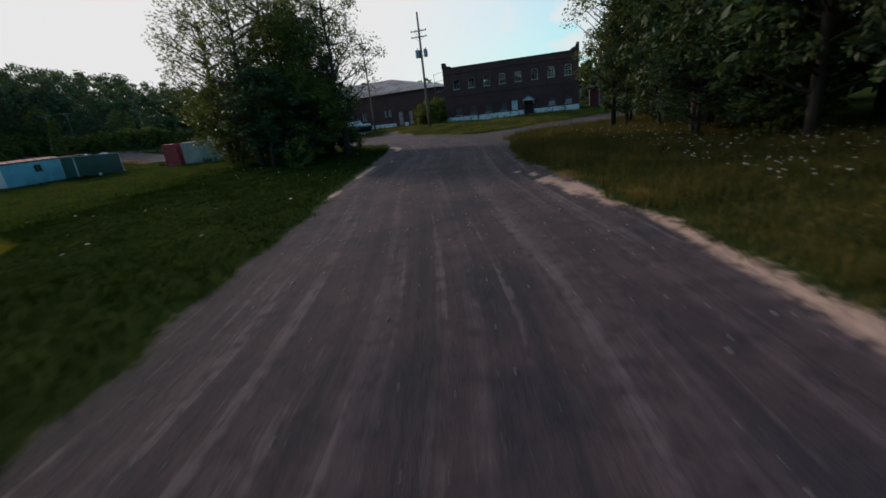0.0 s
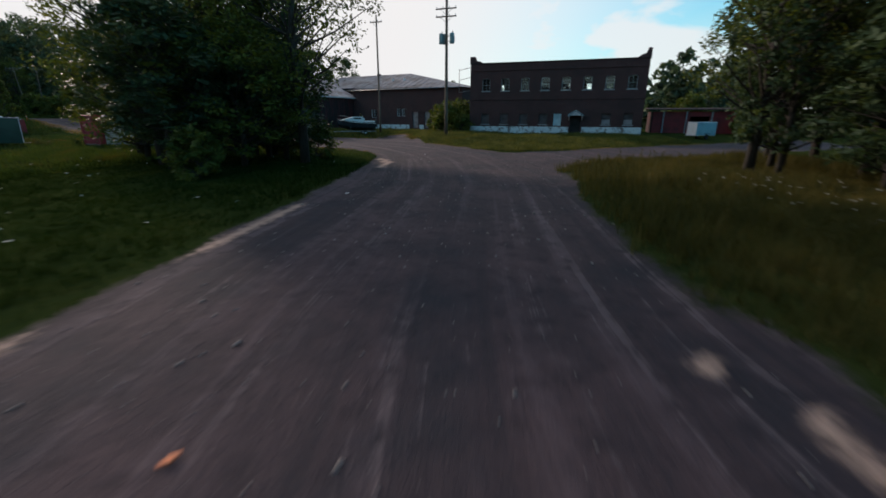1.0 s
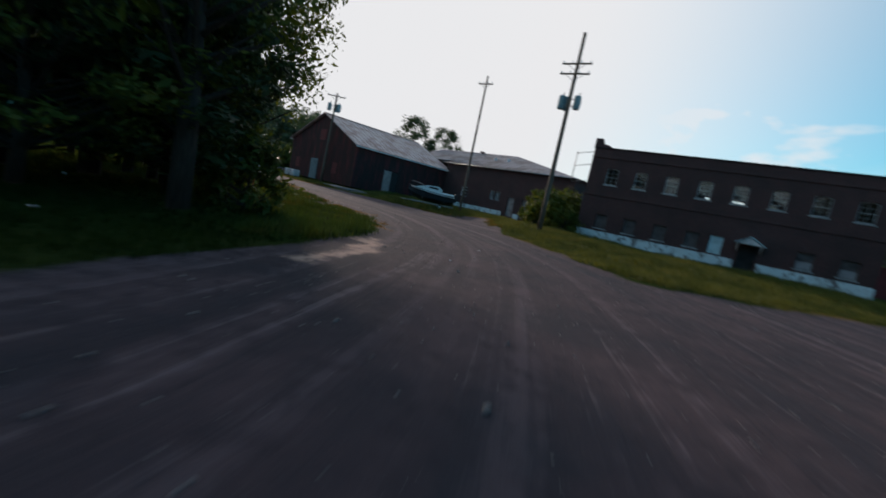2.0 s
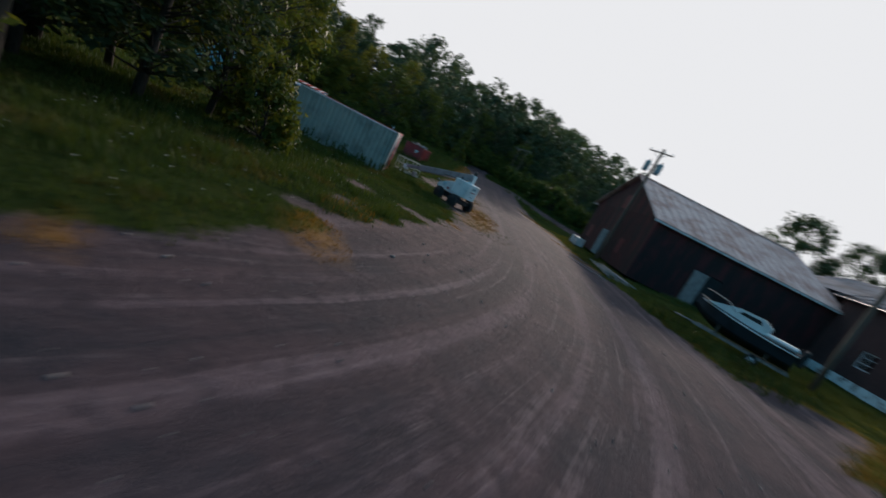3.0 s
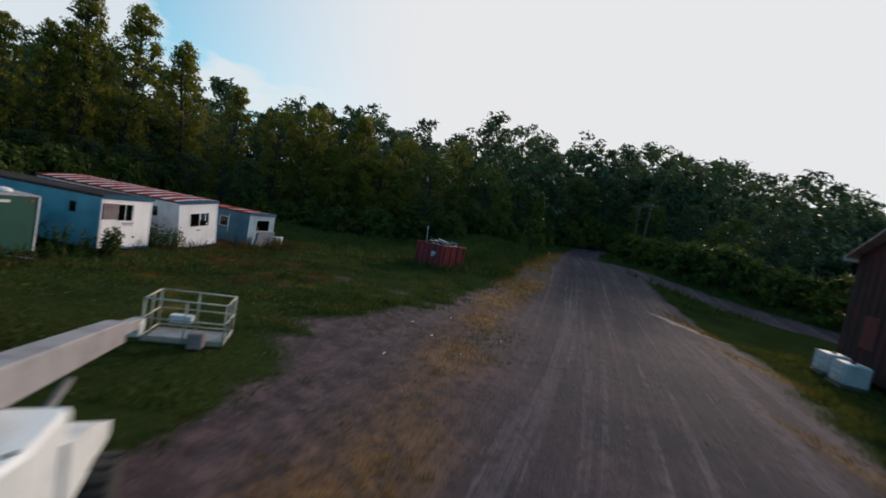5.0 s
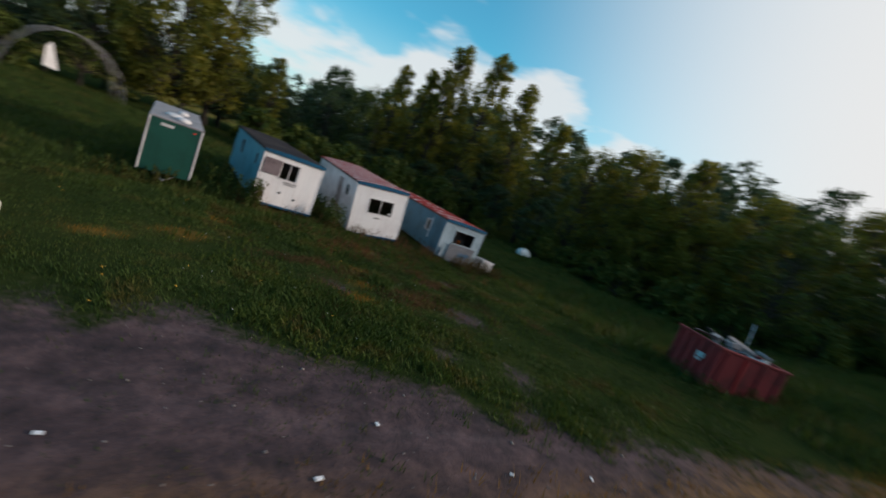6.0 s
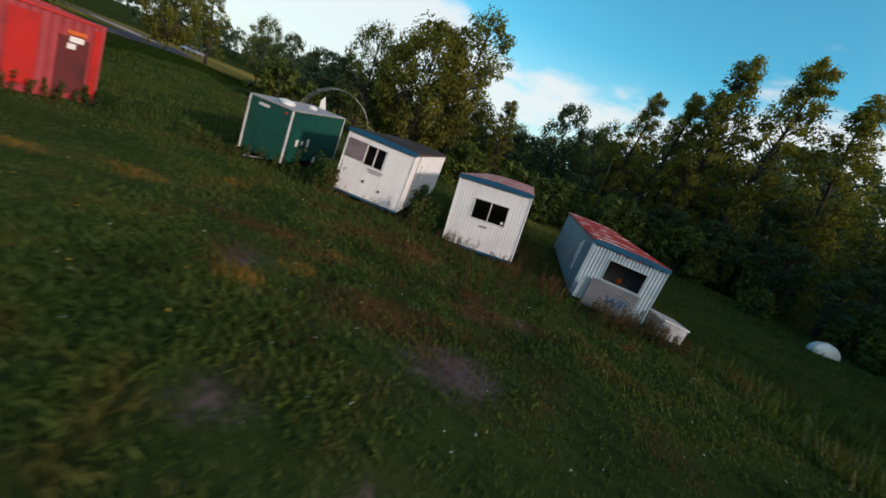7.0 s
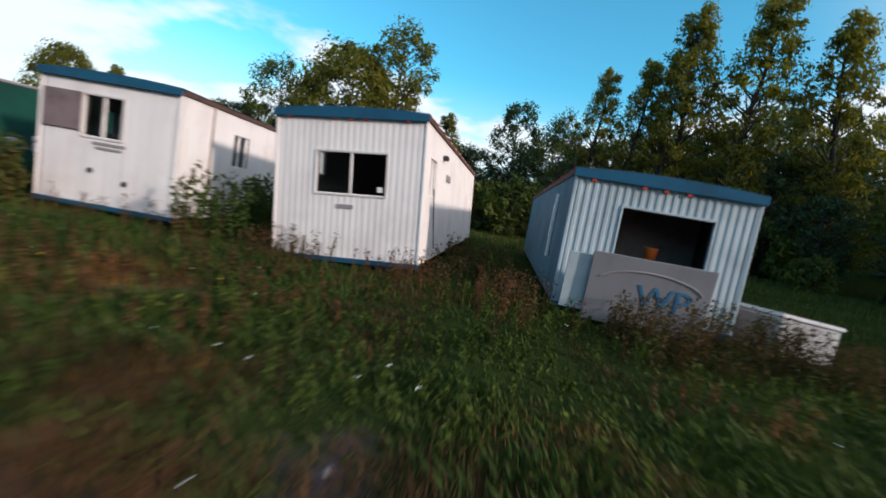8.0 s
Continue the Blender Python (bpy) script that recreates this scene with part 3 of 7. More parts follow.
def dry_at(x, y):
    """Straw-coloured grass at the roadside by the lift, the bin and the bend."""
    wob = wave(x, y, 0.9, 8) * 0.25
    _, off = along_line(np.asarray(x, float), np.asarray(y, float), DRY_EDGE)
    wide = np.interp(x, [-95, -70, -54, -46, -38, -31, -26, -22], [1.0, 1.4, 1.9, 1.9, 1.9, 1.3, 1.0, 0.5])
    f = np.clip(1 - np.abs(off + 0.8 * wave(x, y, 0.5, 18)) / wide, 0, 1) * np.clip(0.75 + 1.1 * wave(x, y, 0.9, 17), 0.25, 1) * np.interp(x, [-50, -46, -42, -38, -35, -33], [1, 0.8, 0.45, 0.3, 0.55, 1])
    for cx, cy, rx, ry in ((-27.0, 64.6, 1.0, 0.5), (-22.5, 62.4, 0.7, 0.4), (-48.7, 58.4, 0.7, 0.5), (-50.1, 60.5, 0.6, 0.35), (-41.5, 60.6, 0.8, 0.5), (-39.6, 61.6, 0.7, 0.4), (-43.0, 58.6, 0.8, 0.4), (-46.8, 61.4, 0.6, 0.4), (-46.3, 62.7, 0.7, 0.35), (-45.4, 63.9, 0.8, 0.5), (-54, 86.6, 5.0, 0.6), (-46, 85.0, 4.0, 0.7), (-36, 80.6, 4.0, 0.7), (-31, 78.9, 3.0, 0.6), (-10.1, 52.4, 0.5, 0.4), (-8.9, 50.5, 0.4, 0.5), (-13.5, 55.6, 1.6, 0.8), (3.2, 22.2, 0.5, 1.7), (4.2, 18.2, 0.5, 1.6)):
        f = np.maximum(f, 1 - np.hypot((x - cx) / rx, (y - cy) / ry))
    # a thin parched edge below the brick buildings
    verge = np.clip(1 - np.abs(dirt_at(x, y) - 0.35) / 0.3, 0, 1) * np.clip(0.6 + 1.2 * wave(x, y, 0.7, 16), 0, 1)
    f = np.maximum(f, 0.5 * verge * stair(55, 59, y) * stair(-22, -16, x))
    return np.clip(f * 1.6 + wob * stair(0.0, 0.2, f), 0, 1)


def hay_sun_at(x, y):
    """Dry uncut hay in the far field south of the start, and a painted sunlit strip behind the trailers."""
    # sunlit grass, given as yellow colour
    behind = np.clip(1.0 - np.hypot((x + 57.0) / 4.5, (y - 40.5) / 7.0) + 0.7 * wave(x, y, 0.5, 19), 0, 0.7) * stair(16, 10, np.hypot(x + 57, y - 40.5))
    return np.maximum(behind, stair(3.0, -5.0, y + 0.05 * x + 2 * wave(x, y, 0.2, 12)) * stair(60, 40, np.hypot(x + 10, y)))


def yard_at(x, y):
    """The trodden pinkish yard between the track and the trailers' meadow."""
    line = np.interp(x, [-70, -60, -50, -43, -36, -30, -24, -16], [81, 77, 75, 73, 70.5, 68, 66, 60])
    return stair(1.5, -1.5, y - line) * stair(-72, -64, x) * stair(-12, -20, x) * stair(52, 58, y)


def pale_at(x, y):
    """Washed-out sand along the road's edges."""
    f = 0.0
    for cx, cy, rx, ry, turn in ((14, -15, 15, 4, -28), (6.5, 47, 2, 1.5, 20), (-52, 86.5, 6, 0.7, 20)):
        c, s = math.cos(radians(turn)), math.sin(radians(turn))
        u, v = (x - cx) * c + (y - cy) * s, -(x - cx) * s + (y - cy) * c
        f = np.maximum(f, 1 - np.hypot(u / rx, v / ry))
    for line, wide in SAND_STRIPS:
        _, a = along_line(np.asarray(x, float), np.asarray(y, float), line)
        f = np.maximum(f, 1 - np.abs(a + 0.25 * wave(x, y, 1.2, 15)) / wide)
    return np.clip(f * 2.6, 0, 1)


def ground_height(x, y):
    x, y = np.asarray(x, float), np.asarray(y, float)
    bare = dirt_at(x, y)
    north = y - np.interp(x, [-90, -58, -45, -35, -25, -16, -7, 0, 12, 25], [100, 91, 86, 81, 78, 75.5, 64, 59, 59, 66])
    h = 0.62 * stair(0.0, 11.0, north)
    h = h + 0.1 * (1 - bare) + 0.05 * wave(x, y, 0.35, 5) * (1 - 0.7 * bare) + 0.03 * wave(x, y, 1.3, 6)
    # the road climbs a little towards the bend
    h = h + 2.2 * stair(-50, -76, x) * stair(64, 76, y)
    # the wooded rise to the west, and low ridges all round
    h = h + 14.0 * stair(-84, -138, x + 0.10 * (y - 60)) * (0.75 + 0.25 * wave(x, y, 0.02, 7))
    far = np.hypot(x + 20, y - 50)
    h = h + stair(170, 420, far) * (6 + 4 * wave(x, y, 0.006, 9))
    return h


def fine_lines(lo, hi, step, reach):
    near = np.arange(lo, hi + step / 2, step)
    grow = step * np.cumsum(1.17 ** np.arange(1, 60))
    grow = grow[grow < reach]
    return np.concatenate([lo - grow[::-1], near, hi + grow])


gx, gy = fine_lines(-92, 28, 0.5, 1400), fine_lines(-24, 104, 0.5, 1400)
X, Y = np.meshgrid(gx, gy)
GX, GY = X.ravel(), Y.ravel()
idx = np.arange(GX.size).reshape(X.shape)
quads = np.stack([idx[:-1, :-1], idx[:-1, 1:], idx[1:, 1:], idx[1:, :-1]], -1).reshape(-1, 4)
ground_mesh = soup("ground", np.stack([GX, GY, ground_height(GX, GY)], -1), quads, "ground", smooth=True)
s_main, a_main = along_line(GX, GY, ROAD_MAIN)
for key, values in (("dirt", dirt_at(GX, GY)), ("dry", dry_at(GX, GY)), ("pale", pale_at(GX, GY)), ("yard", yard_at(GX, GY)), ("hay_sun", hay_sun_at(GX, GY)), ("across", a_main), ("along", s_main)):
    layer = ground_mesh.attributes.new(key, "FLOAT", "POINT")
    layer.data.foreach_set("value", np.asarray(values, dtype=np.float32))
tagged(new("ground", ground_mesh), "rutted dirt road and gravel yard between rough green grass", "ground", kind="structure")


def floor_z(x, y):
    return float(ground_height(np.array([x]), np.array([y]))[0])

# ---- site trailers and containers ----
def window_unit(parent, x0, z0, x1, z1, y, split=1, mat="steel", open_left=False, name="window", rows=0):
    """A framed window in a wall's plane y (facing -y): frame, panes, mullions."""
    w, h = x1 - x0, z1 - z0
    b = 0.03
    bm = pierced(w + 2 * b, h + 2 * b, 0.07, [(b, b, w + b, h + b)])
    win = part(name, bm, mat, parent, m=pose(x0 - b, y - 0.035, z0 - b))
    for i in range(1, split + 1):
        part("mullion", box((0.035, 0.05, h), (b + w * i / (split + 1), 0.035, b + h / 2)), mat, win)
    for i in range(1, rows + 1):
        part("mullion", box((w, 0.045, 0.03), (b + w / 2, 0.035, b + h * i / (rows + 1))), mat, win)
    for i in range(split + 1):
        if open_left and i == 0:
            continue
        pane = part("pane", box((w / (split + 1) - 0.03, 0.006, h), (b + w * (i + 0.5) / (split + 1), 0.04, b + h / 2)), "glass", win)
        pane.visible_shadow = False
    return win


def trailer_shell(t, width, length, z0, z1, front, left, right, roof, trim, bow, front_holes, left_holes, right_holes, ribs=0.11, depth=0.014):
    """Walls of ribbed sheet round a room lined near-black for shade, floor, bowed roof and painted trim. Front at y =
    0, facing +y; body towards -y.
    """
    half, h = width / 2, z1 - z0
    flip = lambda hs, span: [(span - c, b, span - a, d) for a, b, c, d in hs]  # noqa: E731
    part("front_wall", ribbed(width, h, ribs, depth, flip(front_holes, width), z0=z0), front, t, m=pose(half, 0, 0, 0, 0, 180))
    part("rear_wall", ribbed(width, h, ribs, depth, z0=z0), front, t, m=pose(-half, -length, 0))
    # right is the -x side, left the +x side, as one stands inside and looks out of the front
    part("right_wall", ribbed(length, h, ribs, depth, right_holes, z0=z0), right, t, m=pose(-half, 0, 0, 0, 0, -90))
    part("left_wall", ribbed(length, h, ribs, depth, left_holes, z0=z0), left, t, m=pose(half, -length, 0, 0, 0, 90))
    part("floor", box((width - 0.04, length - 0.04, 0.1), (0, -length / 2, z0 + 0.06)), "board", t)
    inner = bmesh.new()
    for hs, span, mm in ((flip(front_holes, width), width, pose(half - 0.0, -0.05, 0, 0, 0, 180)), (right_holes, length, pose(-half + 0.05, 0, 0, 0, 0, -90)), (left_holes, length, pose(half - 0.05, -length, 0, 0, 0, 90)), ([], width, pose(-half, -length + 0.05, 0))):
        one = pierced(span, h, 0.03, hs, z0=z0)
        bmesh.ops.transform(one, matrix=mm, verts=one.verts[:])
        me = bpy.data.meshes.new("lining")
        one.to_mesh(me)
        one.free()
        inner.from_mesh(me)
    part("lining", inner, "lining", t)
    # bowed roof
    n = 8
    outline = [(-half - 0.04 + (width + 0.08) * i / n, z1 + 0.03 + bow * (1 - (2 * i / n - 1) ** 2)) for i in range(n + 1)]
    under = [(x, z - 0.05) for x, z in reversed(outline)]
    part("roof", prism(outline + under, length + 0.12, m=pose(0, -length - 0.06, 0)), roof, t)
    # trim under the roof's edge: front and both sides; a lower band at the foot
    fas = [(x, z - 0.004) for x, z in outline] + [(half + 0.04, z1 - 0.1), (-half - 0.04, z1 - 0.1)]
    part("fascia", prism(fas, 0.05, m=pose(0, 0.03, 0)), trim, t)
    part("rear_fascia", prism(fas, 0.05, m=pose(0, -length - 0.08, 0)), trim, t)
    part("foot_band", box((width + 0.03, 0.05, 0.09), (0, 0.012, z0 - 0.03), bevel=0.01), trim, t)
    for s in (-1, 1):
        part("edge_trim", box((0.05, length, 0.09), (s * (half + 0.016), -length / 2, z1 - 0.03), bevel=0.01), "rust_edge", t, "rusty brown roof edge")
        part("corner_post", box((0.05, 0.05, h), (s * (half - 0.005), -0.003, z0 + h / 2), bevel=0.01), front, t)
        part("chassis_beam", box((0.1, length - 0.3, 0.18), (s * half * 0.55, -length / 2, z0 - 0.13), bevel=0.01), "steel", t)
    for k, y in enumerate((-length * 0.55, -length * 0.55 - 0.85)):
        for s in (-1, 1):
            wheel = part("wheel", lathe([(0.05, -0.09), (0.33, -0.1), (0.36, -0.05), (0.36, 0.05), (0.33, 0.1), (0.05, 0.09)], sides=18), "rubber", t, m=pose(s * (half - 0.25), y, 0.36, 0, 90, 0))
            part("rim", lathe([(0.04, -0.1), (0.2, -0.11), (0.2, 0.11), (0.04, 0.1)], sides=14), "steel", wheel)


def marker_lights(t, xs, z):
    for x in xs:
        bm = box((0.075, 0.03, 0.04), (0, 0, 0), bevel=0.012)
        part("marker_light", bm, "red_lens", t, "small red marker light", m=pose(x, 0.05, z))


def trailer_one():
    x, y = -46.09, 55.05
    t = thing("site_trailer", "white office trailer with teal trim and boarded window in weeds", "trailer", pose(x, y, 0.0, 0, 0, -7.7), "abandoned site trailers")
    W, L = 2.62, 9.5
    holes = [(W - 1.6, 1.6, W - 0.84, 2.33)]
    side = [(1.7, 1.5, 2.3, 2.2)]
    left = [(L - 1.6, 1.75, L - 1.2, 2.2), (3.0, 1.55, 3.7, 2.25)]
    trailer_shell(t, W, L, 0.36, 2.66, "white", "blue_side", "white", "tar_roof", "teal_trim", 0.05, holes, left, side, ribs=0.62, depth=0.004)
    window_unit(t, 0.0, 0.0, 0.76, 0.73, 0, 1, "off_white").matrix_local = pose(W / 2 - 0.84 + 0.045, 0.02, 1.6 - 0.045, 0, 0, 180)
    part("cover_board", box((0.72, 0.03, 0.68), (W / 2 - 0.44, 0.03, 2.0), bevel=0.006), "plum_board", t, "grey-brown weathered board over a window")
    part("lettering_bar", box((0.62, 0.006, 0.05), (W / 2 - 1.36, 0.018, 1.48)), "grey_panel", t)
    part("lettering_bar", box((0.5, 0.006, 0.04), (W / 2 - 1.36, 0.018, 1.4)), "grey_panel", t)
    for lx, lz in ((W / 2 - 1.05, 0.98), (W / 2 - 1.72, 0.83)):
        part("tail_light", lathe([(0.045, 0), (0.05, 0.02), (0.03, 0.035)], sides=12), "black", t, m=pose(lx, 0.012, lz, -90, 0, 0))
    window_unit(t, 0, 0, 0.6, 0.7, 0, 1, "white").matrix_local = pose(-W / 2 - 0.015, -1.7 + 0.045, 1.455, 0, 0, -90)
    window_unit(t, 0, 0, 0.4, 0.45, 0, 0).matrix_local = pose(W / 2 + 0.015, -1.6 - 0.045, 1.705, 0, 0, 90)
    window_unit(t, 0, 0, 0.7, 0.7, 0, 1).matrix_local = pose(W / 2 + 0.015, -L + 3.0 - 0.045, 1.505, 0, 0, 90)
    part("downpipe", tube([(-W / 2 - 0.02, -0.95, 2.6), (-W / 2 - 0.02, -0.95, 0.5)], 0.022, sides=6), "board", t, "rusty strip down the side wall")


def trailer_two():
    x, y = -50.45, 55.80
    W, L = 2.7, 10.0
    t = thing("site_trailer", "white ribbed trailer with bowed blue roof edge and dark window", "trailer", pose(x - 0.22, y, 0.2, 0, 5.5, -13.3), "abandoned site trailers")
    holes = [(W - 2.05, 1.18, W - 0.78, 1.9)]
    side = [(0.5, 1.27, 1.15, 1.95)]
    left = [(L - 1.9, 1.6, L - 1.4, 2.1)]
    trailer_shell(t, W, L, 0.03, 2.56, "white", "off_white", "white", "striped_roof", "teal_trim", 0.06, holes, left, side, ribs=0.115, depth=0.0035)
    win = window_unit(t, 0, 0, 1.27, 0.72, 0, 1, "off_white")
    win.matrix_local = pose(W / 2 - 0.78 + 0.045, 0.02, 1.135, 0, 0, 180)
    part("paper_notice", box((0.1, 0.004, 0.09), (W / 2 - 1.94, -0.012, 1.28)), "white", t)
    window_unit(t, 0, 0, 0.65, 0.68, 0, 1, "white").matrix_local = pose(-W / 2 - 0.015, -0.5 + 0.045, 1.225, 0, 0, -90)
    window_unit(t, 0, 0, 0.5, 0.5, 0, 0).matrix_local = pose(W / 2 + 0.015, -1.9 - 0.045, 1.555, 0, 0, 90)
    marker_lights(t, (1.1, 0.27, 0.0, -0.29, -1.02), 2.45)
    part("wall_lamp", box((0.12, 0.2, 0.1), (-W / 2 - 0.06, -1.9, 2.12), bevel=0.02), "black", t)
    part("lettering_bar", box((0.3, 0.006, 0.07), (0.02, 0.02, 0.95)), "grey_panel", t)
    for k in range(2):
        part("lettering_bar", box((0.006, 0.28, 0.16), (-W / 2 - 0.02, -2.6 - 0.36 * k, 1.75)), "grey_panel", t)
    part("cable", tube([(-W / 2 - 0.03, -0.9, 1.4), (-W / 2 - 0.06, -0.85, 0.9), (-W / 2 - 0.15, -0.6, 0.3)], 0.012, sides=5), "black", t)
    part("door", box((0.05, 0.8, 1.75), (W / 2 + 0.02, -3.2, 1.38), bevel=0.01), "board", t, "rust-stained side door")


def trailer_three():
    x, y = -55.38, 57.28
    W, L = 2.63, 10.0
    t = thing("site_trailer", "grey-blue ribbed trailer with smashed-out window and red marker lights", "trailer", pose(x, y, -0.05, 0, 0, -13.2), "abandoned site trailers")
    holes = [(W - 2.06, 1.24, W - 0.76, 1.95)]
    trailer_shell(t, W, L, 0.34, 2.4, "grey_blue", "shaded_blue", "grey_blue", "rust_roof", "teal_trim", 0.06, holes, [(L - 2.2, 1.3, L - 1.6, 1.9)], [], ribs=0.115)
    part("window_frame", pierced(1.36, 0.77, 0.05, [(0.03, 0.03, 1.33, 0.74)]), "grey_blue", t, m=pose(W / 2 - 0.73, 0.03, 1.21, 0, 0, 180))
    window_unit(t, 0, 0, 0.6, 0.6, 0, 0, "white").matrix_local = pose(W / 2 + 0.015, -2.2 - 0.045, 1.255, 0, 0, 90)
    marker_lights(t, (1.06, 0.33, 0.02, -0.3), 2.27)
    part("bucket", lathe([(0.08, 0), (0.105, 0.2), (0.115, 0.22)], sides=14), "orange", t, "orange bucket seen through the window", m=pose(-0.12, -0.45, 1.2))
    part("shelf", box((1.6, 0.5, 0.05), (0, -0.7, 1.16)), "board", t)
    part("partition", box((2.4, 0.04, 1.85), (0, -1.5, 1.4)), "board", t, "brown plywood partition inside")
    part("rail", box((0.06, 0.04, 1.2), (W / 2 + 0.05, -1.5, 1.5), bevel=0.01), "white", t)
    return t


def letters(text, size, parent, m, mat):
    cu = bpy.data.curves.new("letters", "FONT")
    cu.body, cu.size, cu.extrude, cu.align_x = text, size, 0.004, "CENTER"
    tmp = bpy.data.objects.new("letters", cu)
    me = bpy.data.meshes.new_from_object(tmp)
    bpy.data.objects.remove(tmp)
    me.materials.clear()
    me.materials.append(M[mat])
    ob = new("lettering", me)
    ob.parent = parent
    ob.matrix_local = m
    return ob


def leaning_sign():
    """Sign board that leans on the third trailer's front."""
    s = thing("sign_board", "large grey sign board with blue letters leaning on a trailer", "sign", pose(-55.38, 57.28, 0.0, 0, 0, -13.2))
    lean = pose(0.12, 0.42, 0.2, 7, 0, 177)
    part("panel", box((1.62, 0.025, 1.02), (0, 0, 0.51), bevel=0.006), "shaded_sign", s, m=lean)
    letters("WP", 0.46, s, lean @ pose(0.22, -0.02, 0.34, 90, 0, 0), "sign_blue")
    arc = [(0.72 * math.cos(a), -0.02, 0.58 + 0.26 * math.sin(a)) for a in (math.pi * (0.08 + 0.8 * k / 14) for k in range(15))]
    part("painted_arc", tube(arc, 0.012, sides=5), "grey_panel", s, m=lean)
    part("prop_panel", box((0.5, 0.02, 0.85), (0.0, 0, 0.43), bevel=0.005), "grey_blue", s, m=pose(1.0, 0.3, 0.3, 8, 0, 180))


def green_trailer():
    W, L = 1.75, 5.4
    t = thing("green_trailer", "dark green enclosed box trailer with pale trim and roof vents", "trailer", pose(-41.68, 54.22, 0.0, -2.0, 0, -7.2))
    z0, z1 = 0.35, 2.38
    for name, size, at in (("front_wall", (W, 0.04, z1 - z0), (0, -0.02, (z0 + z1) / 2)), ("rear_wall", (W, 0.04, z1 - z0), (0, -L + 0.02, (z0 + z1) / 2)),
                           ("right_wall", (0.04, L - 0.08, z1 - z0), (-W / 2 + 0.02, -L / 2, (z0 + z1) / 2)), ("left_wall", (0.04, L - 0.08, z1 - z0), (W / 2 - 0.02, -L / 2, (z0 + z1) / 2)),
                           ("floor", (W - 0.1, L - 0.1, 0.1), (0, -L / 2, z0 + 0.05))):
        part(name, box(size, at), "green_side", t)
    part("roof", box((W + 0.06, L + 0.06, 0.07), (0, -L / 2, z1 + 0.03), bevel=0.02), "grey_panel", t)
    for sx in (-1, 1):
        for y in (0, -L):
            part("corner_trim", box((0.07, 0.07, z1 - z0), (sx * (W / 2 - 0.01), y, (z0 + z1) / 2), bevel=0.012), "off_white", t, "pale corner trim")
    for y, r in ((-0.7, 0.26), (-1.25, 0.34), (-3.0, 0.2)):
        part("roof_vent", lathe([(r, 0), (r * 1.02, 0.05), (r * 0.8, 0.12), (r * 0.2, 0.15)], sides=18), "off_white", t, m=pose(0.1 if r > 0.3 else -0.2, y, z1 + 0.065))
    part("name_bar", box((0.42, 0.012, 0.1), (0.28, 0.008, 2.2)), "off_white", t)
    part("marker_light", box((0.1, 0.02, 0.06), (-0.62, 0.012, 2.22), bevel=0.01), "red_lens", t)
    for y, h in ((-0.9, 0.28), (-1.35, 0.18), (-1.9, 0.36)):
        part("hatch", box((0.03, 0.2, h), (-W / 2 - 0.012, y, 1.15), bevel=0.02), "off_white", t)
    part("tongue", tube([(0.35, 0.0, 0.32), (0, 1.1, 0.36), (-0.35, 0.0, 0.32)], 0.035, sides=6), "steel", t)
    for s in (-1, 1):
        wheel = part("wheel", lathe([(0.05, -0.09), (0.3, -0.1), (0.33, -0.05), (0.33, 0.05), (0.3, 0.1), (0.05, 0.09)], sides=18), "rubber", t, m=pose(s * (W / 2 - 0.1), -L * 0.55, 0.32, 0, 90, 0))
        part("rim", lathe([(0.04, -0.1), (0.18, -0.115), (0.18, 0.115), (0.04, 0.1)], sides=14), "off_white", wheel)


